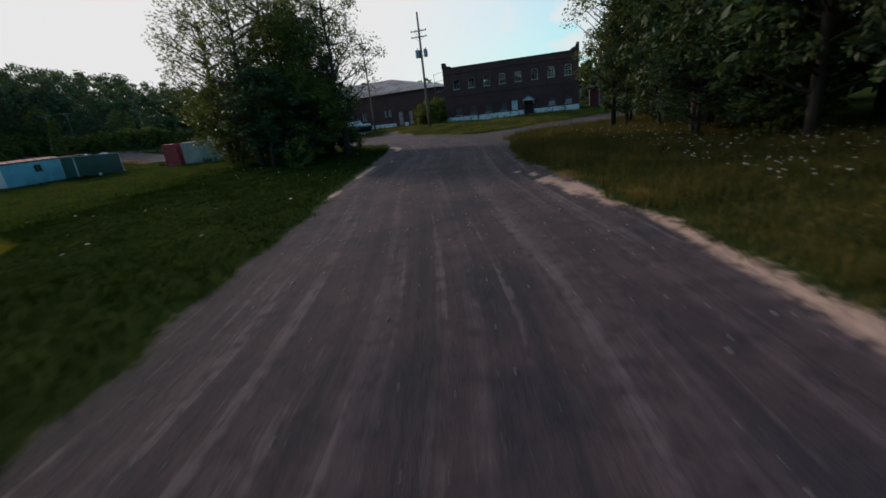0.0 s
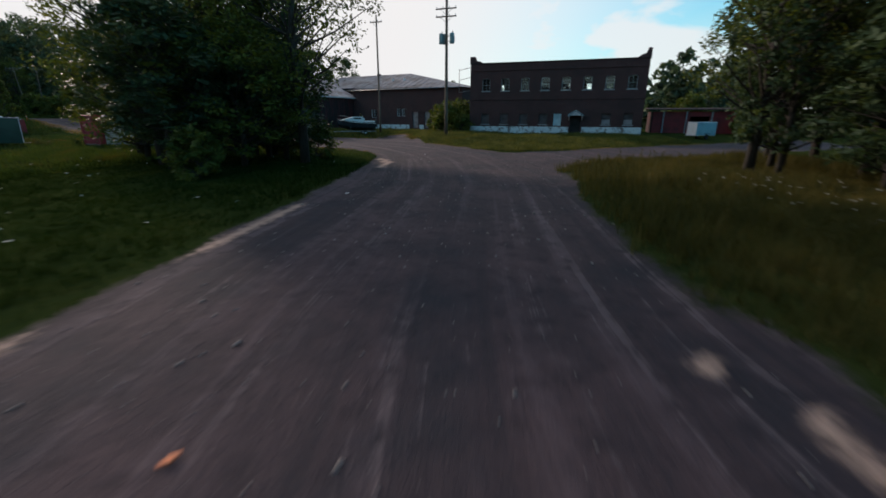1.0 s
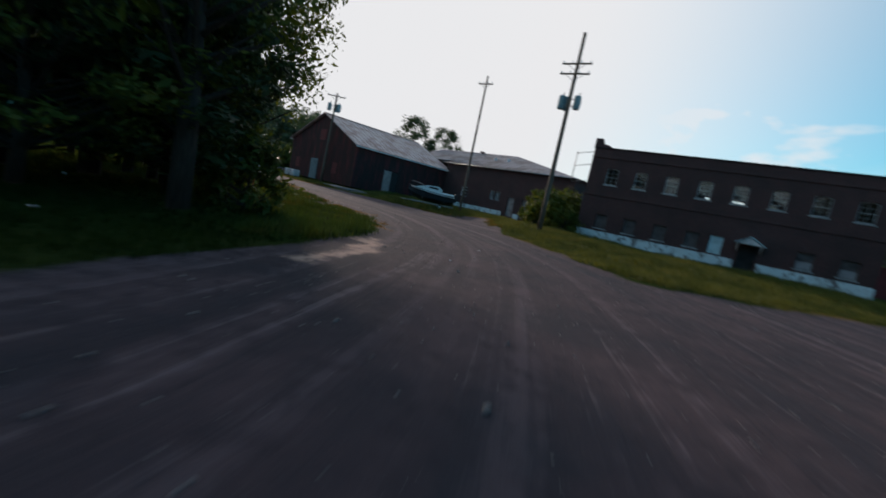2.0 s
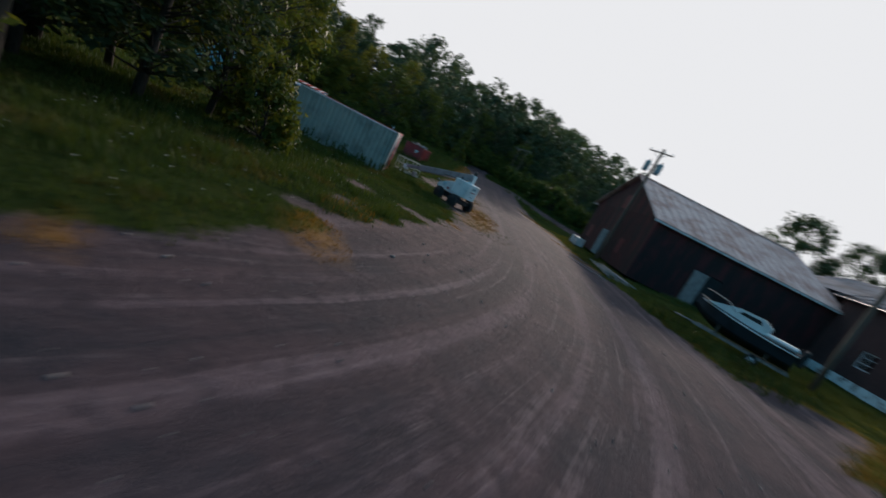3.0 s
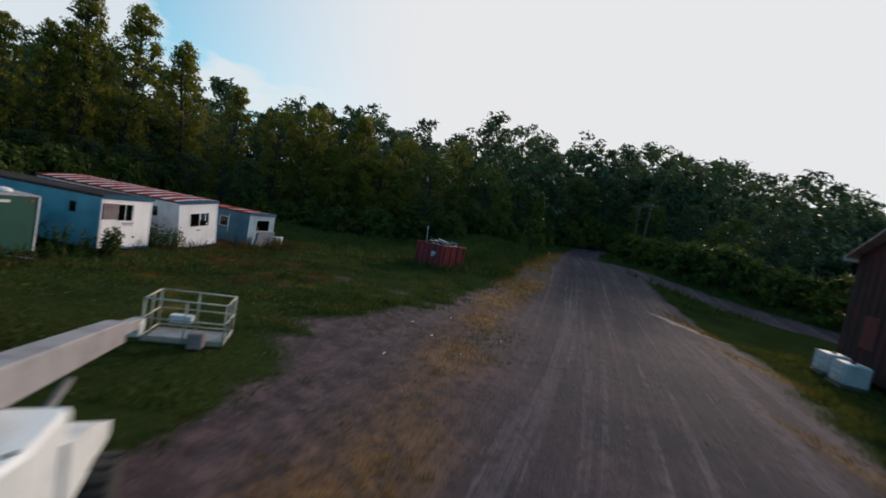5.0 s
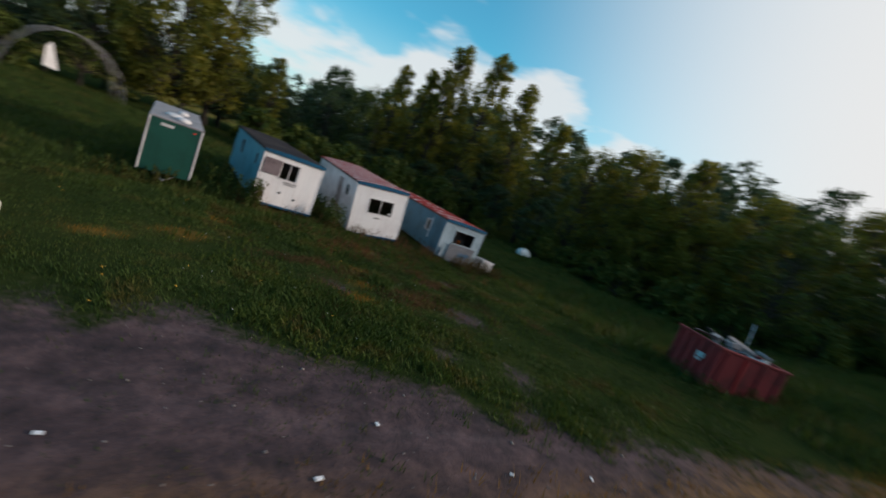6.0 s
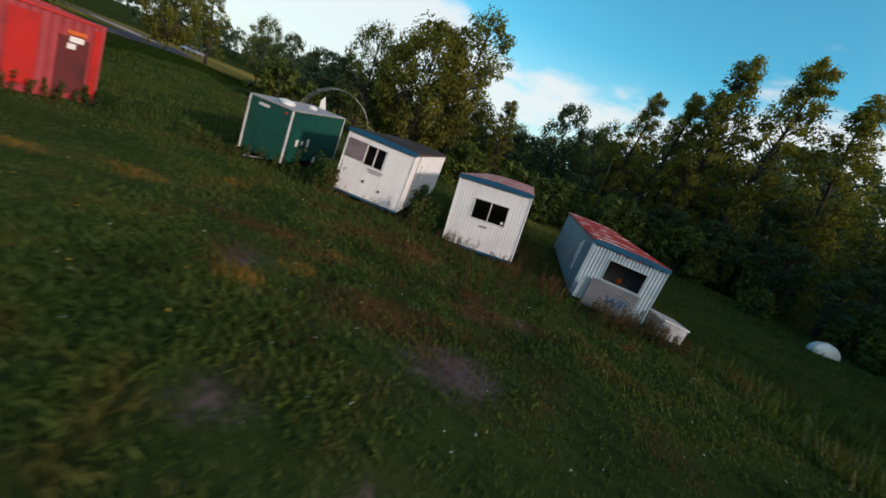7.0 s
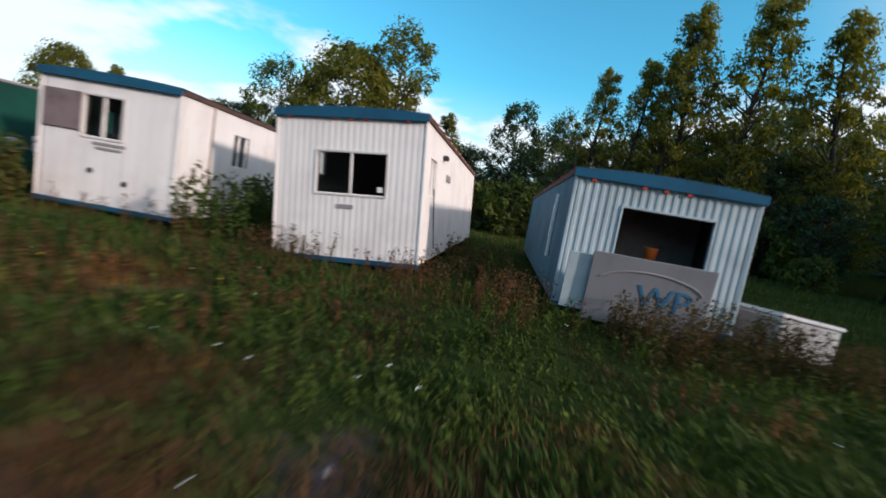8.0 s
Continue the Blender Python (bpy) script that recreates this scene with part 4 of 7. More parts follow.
def container(at, turn, paint, label, doors):
    """Six-metre shipping container: frame, corrugated walls, two doors with lock bars. Doors at y = 0, facing +y."""
    W, L, H = 2.44, 6.06, 2.59
    # sunlit tint for the white container, faded paint for the red one
    faded = "lit_pink_white" if doors == "rib" else "red_faded"
    c = thing("shipping_container", label, "shipping container", pose(*at, 0, 0, turn), "pair of shipping containers")
    for sx in (-1, 1):
        for y in (-0.08, -L + 0.08):
            part("corner_post", box((0.14, 0.16, H), (sx * (W / 2 - 0.07), y, H / 2), bevel=0.012), paint, c)
            for z in (0.06, H - 0.06):
                part("corner_casting", box((0.17, 0.18, 0.12), (sx * (W / 2 - 0.08), y, z), bevel=0.015), paint, c)
        part("top_rail", box((0.07, L - 0.3, 0.08), (sx * (W / 2 - 0.035), -L / 2, H - 0.04), bevel=0.008), faded, c)
        part("bottom_rail", box((0.07, L - 0.3, 0.16), (sx * (W / 2 - 0.035), -L / 2, 0.08), bevel=0.008), paint, c)
        wall = ribbed(L - 0.3, H - 0.22, 0.278, 0.036 if doors == "rib" else 0.022, z0=0.15, flat=0.26)
        part("side_wall", wall, paint, c, m=pose(-W / 2 + 0.045, -0.15, 0, 0, 0, -90) if sx < 0 else pose(W / 2 - 0.045, -L + 0.15, 0, 0, 0, 90))
    part("end_wall", ribbed(W - 0.26, H - 0.2, 0.25, 0.04, z0=0.1, flat=0.26), paint, c, m=pose(-W / 2 + 0.13, -L + 0.08, 0))
    part("roof", ribbed(L - 0.2, W - 0.12, 0.21, 0.02, flat=0.26), faded, c, m=Matrix.Translation((-W / 2 + 0.06, -0.1, H - 0.03)) @ Euler((radians(-90), 0, radians(-90))).to_matrix().to_4x4())
    part("floor", box((W - 0.1, L - 0.1, 0.14), (0, -L / 2, 0.1)), "board", c)
    part("door_header", box((W - 0.26, 0.12, 0.14), (0, -0.06, H - 0.07), bevel=0.01), paint, c)
    part("door_sill", box((W - 0.26, 0.12, 0.16), (0, -0.06, 0.08), bevel=0.01), paint, c)
    for k, sx in enumerate((-1, 1)):
        leaf = "lit_pink_white" if doors == "rib" else paint
        door = part("door", box((W / 2 - 0.15, 0.05, H - 0.34), (sx * (W / 4 - 0.06), -0.05, H / 2 + 0.01), bevel=0.01), leaf, c)
        if doors == "panel":
            for r in range(4):
                for q in range(2):
                    part("door_panel", box((0.42, 0.04, 0.46), (sx * (W / 4 - 0.06) + (q - 0.5) * 0.5, -0.012, 0.45 + r * 0.56), bevel=0.02), "red_faded", door)
        else:
            for q in range(3):
                part("door_rib", box((0.2, 0.04, H - 0.6), (sx * (W / 4 - 0.06) + (q - 1) * 0.33, -0.02, H / 2), bevel=0.018), leaf, door)
        for q in (-0.2, 0.24):
            bx = sx * (W / 4 - 0.06) + q
            bar = part("lock_bar", tube([(bx, 0.025, 0.12), (bx, 0.025, H - 0.1)], 0.018, sides=6), "steel", door)
            part("handle", box((0.3, 0.02, 0.03), (bx + 0.1 * sx, 0.045, 1.15 + 0.2 * k), bevel=0.006), "steel", bar)
            for z in (0.2, 0.9, 1.7, H - 0.22):
                part("keeper", box((0.09, 0.05, 0.06), (bx, 0.01, z), bevel=0.006), "steel", bar)
        for z in (0.35, 0.95, 1.6, 2.2):
            part("hinge", box((0.06, 0.05, 0.14), (sx * (W / 2 - 0.13), -0.02, z), bevel=0.008), paint, door)
    return c


trailer_one()
trailer_two()
trailer_three()
leaning_sign()
green_trailer()
white_box = container((-30.69, 60.07, 0.1), -14.4, "pale_box", "weathered white shipping container standing in grass beside a red one", "rib")
red_box = container((-33.3, 60.78, 0.12), -18.5, "red_box", "faded red shipping container standing in grass beside a white one", "panel")
part("service_door", box((0.03, 0.85, 1.75), (-1.215, -5.2, 1.1), bevel=0.008), "dark_red", red_box, "dull dark red service door")
for width_, tall, y_, z_, mat in ((0.55, 0.12, -5.25, 2.12, "orange"), (0.4, 0.17, -5.25, 1.92, "white"), (0.24, 0.17, -5.12, 1.7, "white")):
    part("notice", box((0.012, width_, tall), (-1.24, y_, z_)), mat, red_box, "orange and white warning notice" if mat == "orange" else "")
for y_, wide_, z_, tall in ((-1.5, 0.9, 1.3, 2.1), (-3.9, 0.75, 1.3, 2.1), (-2.9, 0.7, 0.9, 0.5), (-5.85, 0.22, 1.3, 2.2)):
    part("repainted_patch", box((0.006, wide_, tall), (-1.225, y_, z_)), "fresh_red", red_box, "brighter red repainted patch")


# ---- brick building, brick shed and barn ----
def sash(parent, x, z, w, h, arch, lit, depth=0.16):
    """Old timber window with a low arched head, four panes over four, and a stone sill."""
    b = 0.065
    n = 8
    top = [(w / 2 - w * i / n, h + arch * (1 - (2 * i / n - 1) ** 2)) for i in range(n + 1)]
    bm = bmesh.new()
    out2 = [(-w / 2, 0), (w / 2, 0), (w / 2, h)] + top[1:-1] + [(-w / 2, h)]
    inn = [(px * (1 - 2 * b / w), b + pz * (1 - 2 * b / (h + arch))) for px, pz in out2]
    k = len(out2)
    va = [[bm.verts.new((px, y, pz)) for px, pz in ring] for ring in (out2, inn) for y in (0.0, 0.07)]
    for i in range(k):
        j = (i + 1) % k
        bm.faces.new((va[0][i], va[0][j], va[2][j], va[2][i]))
        bm.faces.new((va[2][i], va[2][j], va[3][j], va[3][i]))
        bm.faces.new((va[1][i], va[1][j], va[3][j], va[3][i]))
        bm.faces.new((va[0][i], va[0][j], va[1][j], va[1][i]))
    bmesh.ops.recalc_face_normals(bm, faces=bm.faces[:])
    win = part("window", bm, "sash_paint", parent, "arched white-framed sash window", m=pose(x, depth - 0.06, z))
    part("meeting_rail", box((w - 0.12, 0.05, 0.05), (0, 0.035, h * 0.5)), "sash_paint", win)
    part("glazing_bar", box((0.025, 0.03, h), (0, 0.035, h * 0.5)), "sash_paint", win)
    for zz in (0.26, 0.76):
        part("glazing_bar", box((w - 0.12, 0.03, 0.02), (0, 0.035, h * zz)), "sash_paint", win)
    for i in range(2):
        for j in range(4):
            if (i, j) in lit:
                continue
            pane = part("pane", box((w / 2 - 0.1, 0.006, h / 4 - 0.03), ((i - 0.5) * (w / 2 - 0.06), 0.035, h * (j + 0.5) / 4)), "glass", win)
            pane.visible_shadow = False
    part("sill", box((w + 0.24, 0.2, 0.1), (0, -0.04, -0.06), bevel=0.012), "sash_paint", win)
    head = [(px * 1.14, pz) for px, pz in top] + [(px * 1.14, pz + 0.16) for px, pz in reversed(top)]
    part("arch_head", prism(head, 0.06, m=pose(0, -0.12, 0)), "brick", win)


def brick_building():
    L, D, H = 20.5, 12.0, 9.2
    b = thing("brick_building", "derelict two-storey brick building with arched windows and peeling white plinth", "building", pose(-2.64, 76.72, 0.62, 0, 0, -13.55) @ Matrix.Diagonal((1, 1, 0.905, 1)))
    cols = [2.05 + 2.42 * k for k in range(8)]
    w, h = 0.98, 1.62
    upper = [(x - w / 2, 5.72, x + w / 2, 5.72 + h) for x in cols]
    low_cols = [0, 1, 2, 3, 6, 7]
    lower = [(cols[k] - 0.5, 1.35, cols[k] + 0.5, 2.75) for k in low_cols]
    panel = (10.55, 1.2, 11.45, 2.75)
    door = (12.55, 0.0, 13.75, 2.35)
    part("front_wall", pierced(L, H, 0.35, upper + lower + [panel, door]), "brick", b)
    backs = [(x - w / 2, 5.72, x + w / 2, 5.72 + h) for x in (1.6, 4.4, 6.9, 9.6, 12.0, 14.4, 17.2)]
    part("rear_wall", pierced(L, H, 0.35, backs), "brick", b, m=pose(0, D - 0.35, 0))
    for name, x in (("side_wall", 0.0), ("side_wall", L - 0.35)):
        part(name, pierced(D - 0.7, H, 0.35, [(2.5, 5.7, 3.4, 7.3), (7.5, 5.7, 8.4, 7.3)]), "brick", b, m=pose(x + 0.35, 0.35, 0, 0, 0, 90))
    part("upper_floor", box((L - 0.7, D - 0.7, 0.3), (L / 2, D / 2, 4.4)), "board", b)
    part("roof", box((L - 0.6, D - 0.6, 0.25), (L / 2, D / 2, H - 0.5)), "tar_roof", b)
    part("coping", box((L + 0.16, 0.5, 0.14), (L / 2, 0.17, H + 0.06), bevel=0.02), "tar_roof", b)
    part("coping", box((L + 0.16, 0.5, 0.14), (L / 2, D - 0.17, H + 0.06), bevel=0.02), "tar_roof", b)
    for x in (0.17, L - 0.17):
        part("coping", box((0.5, D - 0.7, 0.14), (x, D / 2, H + 0.06), bevel=0.02), "tar_roof", b)
    # raised corners of the parapet
    part("parapet", prism([(-0.06, H + 0.13), (1.5, H + 0.13), (1.2, H + 0.35), (0.7, H + 0.42), (0.55, H + 0.95), (-0.06, H + 0.95)], 0.45, m=pose(0, -0.05, 0)), "brick", b)
    part("parapet", prism([(L - 1.3, H + 0.13), (L + 0.06, H + 0.13), (L + 0.06, H + 1.15), (L - 0.3, H + 1.2), (L - 0.5, H + 0.6), (L - 1.0, H + 0.4)], 0.45, m=pose(0, -0.05, 0)), "brick", b)
    part("string_course", box((L + 0.06, 0.1, 0.16), (L / 2, -0.03, 8.35), bevel=0.015), "brick", b)
    part("string_course", box((L + 0.06, 0.08, 0.12), (L / 2, -0.03, 4.6), bevel=0.015), "brick", b)
    for x0, x1 in ((0.0, 12.4), (13.9, L)):
        part("plinth", box((x1 - x0, 0.12, 1.12), ((x0 + x1) / 2, -0.03, 0.5), bevel=0.02), "plinth", b, "flaking pale blue-white painted base")
    rnd = random.Random(4)
    for k, x in enumerate(cols):
        broken = {(rnd.randrange(2), rnd.randrange(2)) for _ in range(2)} if k in (1, 3, 4, 5) else ({(0, 3)} if k == 0 else set())
        sash(b, x, 5.72, w, h - 0.1, 0.1, broken)
    for x0, z0, x1, z1 in lower:
        board = part("boarding", box((x1 - x0, 0.05, z1 - z0), ((x0 + x1) / 2, 0.2, (z0 + z1) / 2), bevel=0.006), "dark_board", b, "boarded-up window")
        part("sill", box((x1 - x0 + 0.2, 0.2, 0.1), ((x0 + x1) / 2, 0.02, z0 - 0.05), bevel=0.012), "sash_paint", b)
    for x0, z0, x1, z1 in lower[4:]:
        part("boarding", box((x1 - x0 - 0.1, 0.04, 0.6), ((x0 + x1) / 2, 0.13, z0 + 0.35), bevel=0.006), "grey_panel", b, "pale board across a window")
    part("blue_panel", box((1.0, 0.06, 1.75), (11.0, 0.1, 1.95), bevel=0.008), "sky_panel", b, "pale blue board over an opening")
    part("door", box((1.2, 0.06, 2.3), (13.15, 0.24, 1.16), bevel=0.008), "dark", b, "dark doorway")
    # gabled porch over the door
    for s in (-1, 1):
        part("porch_roof", box((1.15, 0.9, 0.07), (0, 0, 0), bevel=0.012), "sky_panel", b, m=pose(13.15 + s * 0.46, -0.4, 2.85, 0, s * 34, 0))
        part("porch_bracket", tube([(13.15 + s * 0.75, -0.02, 1.9), (13.15 + s * 0.75, -0.7, 2.5)], 0.05, sides=6), "off_white", b)
    part("porch_gable", prism([(-0.75, 0), (0.75, 0), (0, 0.5)], 0.05, m=pose(13.15, -0.78, 2.52)), "off_white", b)
    part("step", box((1.6, 0.8, 0.18), (13.15, -0.4, 0.06), bevel=0.02), "stone", b)
    # pipe frame that stands off the end wall
    for z in (8.9, 7.6):
        part("bracket_pipe", tube([(0.0, 0.4, z), (-1.6, 0.4, z - 0.35)], 0.035, sides=6), "steel", b)
    part("bracket_post", tube([(-1.6, 0.4, 8.7), (-1.6, 0.4, 5.6)], 0.045, sides=6), "steel", b)
    part("bracket_pipe", tube([(-1.6, 0.4, 5.6), (0.0, 0.4, 5.9)], 0.035, sides=6), "steel", b)


def barn():
    """Wide red barn. Own axes: x along the gable towards the east corner, y back along the ridge."""
    W, L, E, R = 17.6, 17.5, 5.55, 9.35
    b = thing("barn", "big weathered red barn with rusty pinkish metal roof", "barn", pose(-31.48 - W * 0.915, 83.27 + W * 0.403, 0.6, 0, 0, -23.8))
    gable = bmesh.new()
    opens = [(6.6, 0.0, 8.4, 2.9)]
    pierced(W, E, 0.2, opens, gable)
    prism([(0, E), (W, E), (W / 2, R - 0.1)], 0.2, gable)
    part("gable_wall", gable, "red_siding", b)
    back = pierced(W, E, 0.2, [])
    prism([(0, E), (W, E), (W / 2, R - 0.1)], 0.2, back)
    part("rear_wall", back, "red_siding", b, m=pose(0, L - 0.2, 0))
    part("east_wall", pierced(L - 0.4, E, 0.2, [(5.0, 0.0, 7.4, 3.2)]), "red_siding", b, m=pose(W, 0.2, 0, 0, 0, 90))
    part("west_wall", pierced(L - 0.4, E, 0.2, []), "red_siding", b, m=pose(0.2, 0.2, 0, 0, 0, 90))
    part("sliding_door", box((1.9, 0.08, 2.9), (7.5, -0.05, 1.45), bevel=0.01), "dim_teal", b, "pale blue-grey sliding door")
    part("door_leaf", box((0.08, 1.3, 3.1), (W + 0.06, 5.6, 1.58), bevel=0.01), "board", b, "grey open door leaf")
    part("door_leaf", box((0.08, 1.2, 3.1), (W - 0.1, 7.0, 1.58), bevel=0.01), "dark", b)
    # battens over the boards' joints
    strip_l = to_mesh("batten", box((0.06, 0.03, E - 0.05), (0, 0, E / 2)), "red_siding")
    for k in range(1, 28):
        x = k * W / 28
        if 6.3 < x < 8.7:
            continue
        piece("batten", strip_l, b, pose(x, -0.012, 0))
    for k in range(1, 26):
        y = k * L / 26
        if 5.0 < y < 7.6:
            continue
        piece("batten", strip_l, b, pose(W + 0.012, y, 0, 0, 0, 90))
    slope = math.atan2(R - E, W / 2)
    run = math.hypot(R - E, W / 2) + 0.5
    for s in (-1, 1):
        roof = part("roof_slope", box((run, L + 0.9, 0.07), (0, 0, 0)), "barn_roof", b,
                    m=pose(W / 2 + s * (run / 2) * math.cos(slope), L / 2, R - (run / 2) * math.sin(slope) + 0.05, 0, s * math.degrees(slope), 0))
        seam = to_mesh("roof_seam", box((run, 0.03, 0.05), (0, 0, 0.055)), "barn_roof")
        for k in range(20):
            piece("roof_seam", seam, roof, pose(0, -L / 2 - 0.3 + k * (L + 0.6) / 19, 0))
        part("eave_board", box((0.06, L + 0.9, 0.2), (W / 2 + s * (run * math.cos(slope) - 0.05), L / 2, R - run * math.sin(slope) - 0.02), bevel=0.01), "off_white", b)
    part("ridge_cap", box((0.5, L + 0.9, 0.06), (W / 2, L / 2, R + 0.08), bevel=0.02), "barn_roof", b)
    part("loft_door", box((1.6, 0.05, 1.5), (W / 2, -0.03, 6.4), bevel=0.01), "dark_red", b)
    for x in (2.5, 13.0):
        part("patch_board", box((1.2, 0.04, 1.5), (x, -0.03, 2.0), bevel=0.01), "dark_red", b)
    return b


def brick_shed():
    """Long single-storey brick works with a low hipped tin roof, joined to the barn's far end."""
    L, D, E = 22.2, 15.4, 6.7
    b = thing("brick_shed", "long single-storey brick works with low grey tin roof and pale base", "building", pose(-24.6, 99.0, 0.55, 0, 0, -23.8))
    holes = [(9.6 + k * 1.0, 2.3, 10.35 + k * 1.0, 3.5) for k in range(2)] + [(12.8, 0.4, 13.9, 3.0), (15.2, 0.4, 16.2, 3.0), (4.0, 2.0, 5.2, 3.4), (18.6, 2.0, 19.6, 3.4)]
    part("front_wall", pierced(L, E, 0.35, holes), "brick", b)
    part("rear_wall", pierced(L + 9.3, E, 0.35, []), "brick", b, m=pose(-9.3, D - 0.35, 0))
    part("side_wall", pierced(D - 1.8, E, 0.35, []), "brick", b, m=pose(-8.95, 1.4, 0, 0, 0, 90))
    part("side_wall", pierced(D - 0.7, E, 0.35, [(4, 2, 5.2, 3.5), (8, 2, 9.2, 3.5)]), "brick", b, m=pose(L, 0.35, 0, 0, 0, 90))
    part("side_wall", pierced(D - 0.7, E, 0.35, []), "brick", b, m=pose(0.35, 0.35, 0, 0, 0, 90))
    part("plinth", box((12.4, 0.12, 0.95), (5.9, -0.03, 0.42), bevel=0.02), "plinth", b, "flaking pale painted base")
    part("plinth", box((0.9, 0.12, 0.95), (14.6, -0.03, 0.42), bevel=0.02), "plinth", b)
    part("plinth", box((5.6, 0.12, 0.95), (19.2, -0.03, 0.42), bevel=0.02), "plinth", b)
    for x0, z0, x1, z1 in holes[:2] + holes[4:]:
        win = part("window", pierced(x1 - x0, z1 - z0, 0.08, [(0.07, 0.07, x1 - x0 - 0.07, z1 - z0 - 0.07)]), "off_white", b, m=pose(x0, 0.1, z0))
        part("glazing_bar", box((0.04, 0.05, z1 - z0 - 0.1), ((x1 - x0) / 2, 0.04, (z1 - z0) / 2)), "off_white", win)
        for q in (0.35, 0.68):
            part("glazing_bar", box((x1 - x0 - 0.1, 0.05, 0.04), ((x1 - x0) / 2, 0.04, (z1 - z0) * q)), "off_white", win)
        pane = part("pane", box((x1 - x0 - 0.1, 0.006, z1 - z0 - 0.1), ((x1 - x0) / 2, 0.055, (z1 - z0) / 2)), "glass", win)
    for x0, z0, x1, z1 in holes[2:4]:
        part("door", box((x1 - x0, 0.06, z1 - z0), ((x0 + x1) / 2, 0.2, (z0 + z1) / 2), bevel=0.008), "board", b)
    # hipped roof: ridge from the barn to well short of the east end
    e = 0.45
    R, rx = 9.9, 7.6
    bm = bmesh.new()
    low = [bm.verts.new(p) for p in ((-0.2, -e, E), (L + e, -e, E), (L + e, D + e, E), (-9.5, D + e, E), (-9.5, 0.9, E + 0.5), (-0.2, 0.9, E + 0.5))]
    top = [bm.verts.new(p) for p in ((-9.5, D / 2, R), (rx, D / 2, R), (-0.2, D / 2, R))]
    bm.faces.new((low[0], low[1], top[1], top[2], low[5]))
    bm.faces.new((low[5], top[2], top[0], low[4]))
    bm.faces.new((low[1], low[2], top[1]))
    bm.faces.new((low[2], low[3], top[0], top[2], top[1]))
    bm.faces.new((low[3], low[4], top[0]))
    bm.faces.new(list(reversed(low)))
    bmesh.ops.recalc_face_normals(bm, faces=bm.faces[:])
    roof = part("roof", bm, "tin_roof", b)
    for k in range(18):
        x = -0.8 + k * 1.22
        t = 1.0 if x < rx else max(0.0, (L + e - x) / (L + e - rx))
        part("roof_seam", tube([(x, -e, E + 0.02), (x, -e + (D / 2 + e) * t, E + (R - E) * t + 0.02)], 0.03, sides=4), "tin_roof", roof)
    part("gutter", tube([(-0.8, -e - 0.05, E - 0.03), (L + e, -e - 0.05, E - 0.03)], 0.06, sides=6), "steel", b)
    for x in (6.1, 8.6):
        part("roof_vent", box((0.3, 0.3, 0.7), (x, 4.0, E + 1.75), bevel=0.02), "off_white", b)
    part("chimney", box((0.6, 0.6, 1.0), (0.4, 7.5, 9.6), bevel=0.02), "brick", b)


brick_building()
barn()
brick_shed()

# ---- trees ----
def leaf_cards(rs, centres, radii, count, size, squash=0.8, plain=False):
    """Bent leaf sprays scattered through round clumps."""
    k = len(centres)
    c = np.repeat(centres, count, axis=0)
    r = np.repeat(radii, count)
    way = rs.normal(size=(k * count, 3))
    way /= np.linalg.norm(way, axis=1)[:, None]
    p = c + way * (r * rs.uniform(0.25, 1.0, k * count) ** 0.6)[:, None] * np.array([1, 1, squash])
    n = way + rs.normal(size=way.shape) * 0.7 + np.array([0, 0, 0.35])
    n /= np.linalg.norm(n, axis=1)[:, None]
    u = np.cross(n, rs.normal(size=n.shape))
    u /= np.linalg.norm(u, axis=1)[:, None]
    v = np.cross(n, u)
    s = size * rs.uniform(0.55, 1.35, (k * count, 1))
    if plain:
        verts = np.stack([p - u * s, p + v * s * 0.8 - n * s * 0.1, p + u * s], 1).reshape(-1, 3)
        return verts, np.arange(len(verts)).reshape(-1, 3)
    verts = np.stack([p - u * s, p + v * s * 0.42 - n * s * 0.12, p + u * s, p - v * s * 0.42 - n * s * 0.12], 1).reshape(-1, 3)
    faces = np.arange(len(verts)).reshape(-1, 4)
    return verts, faces


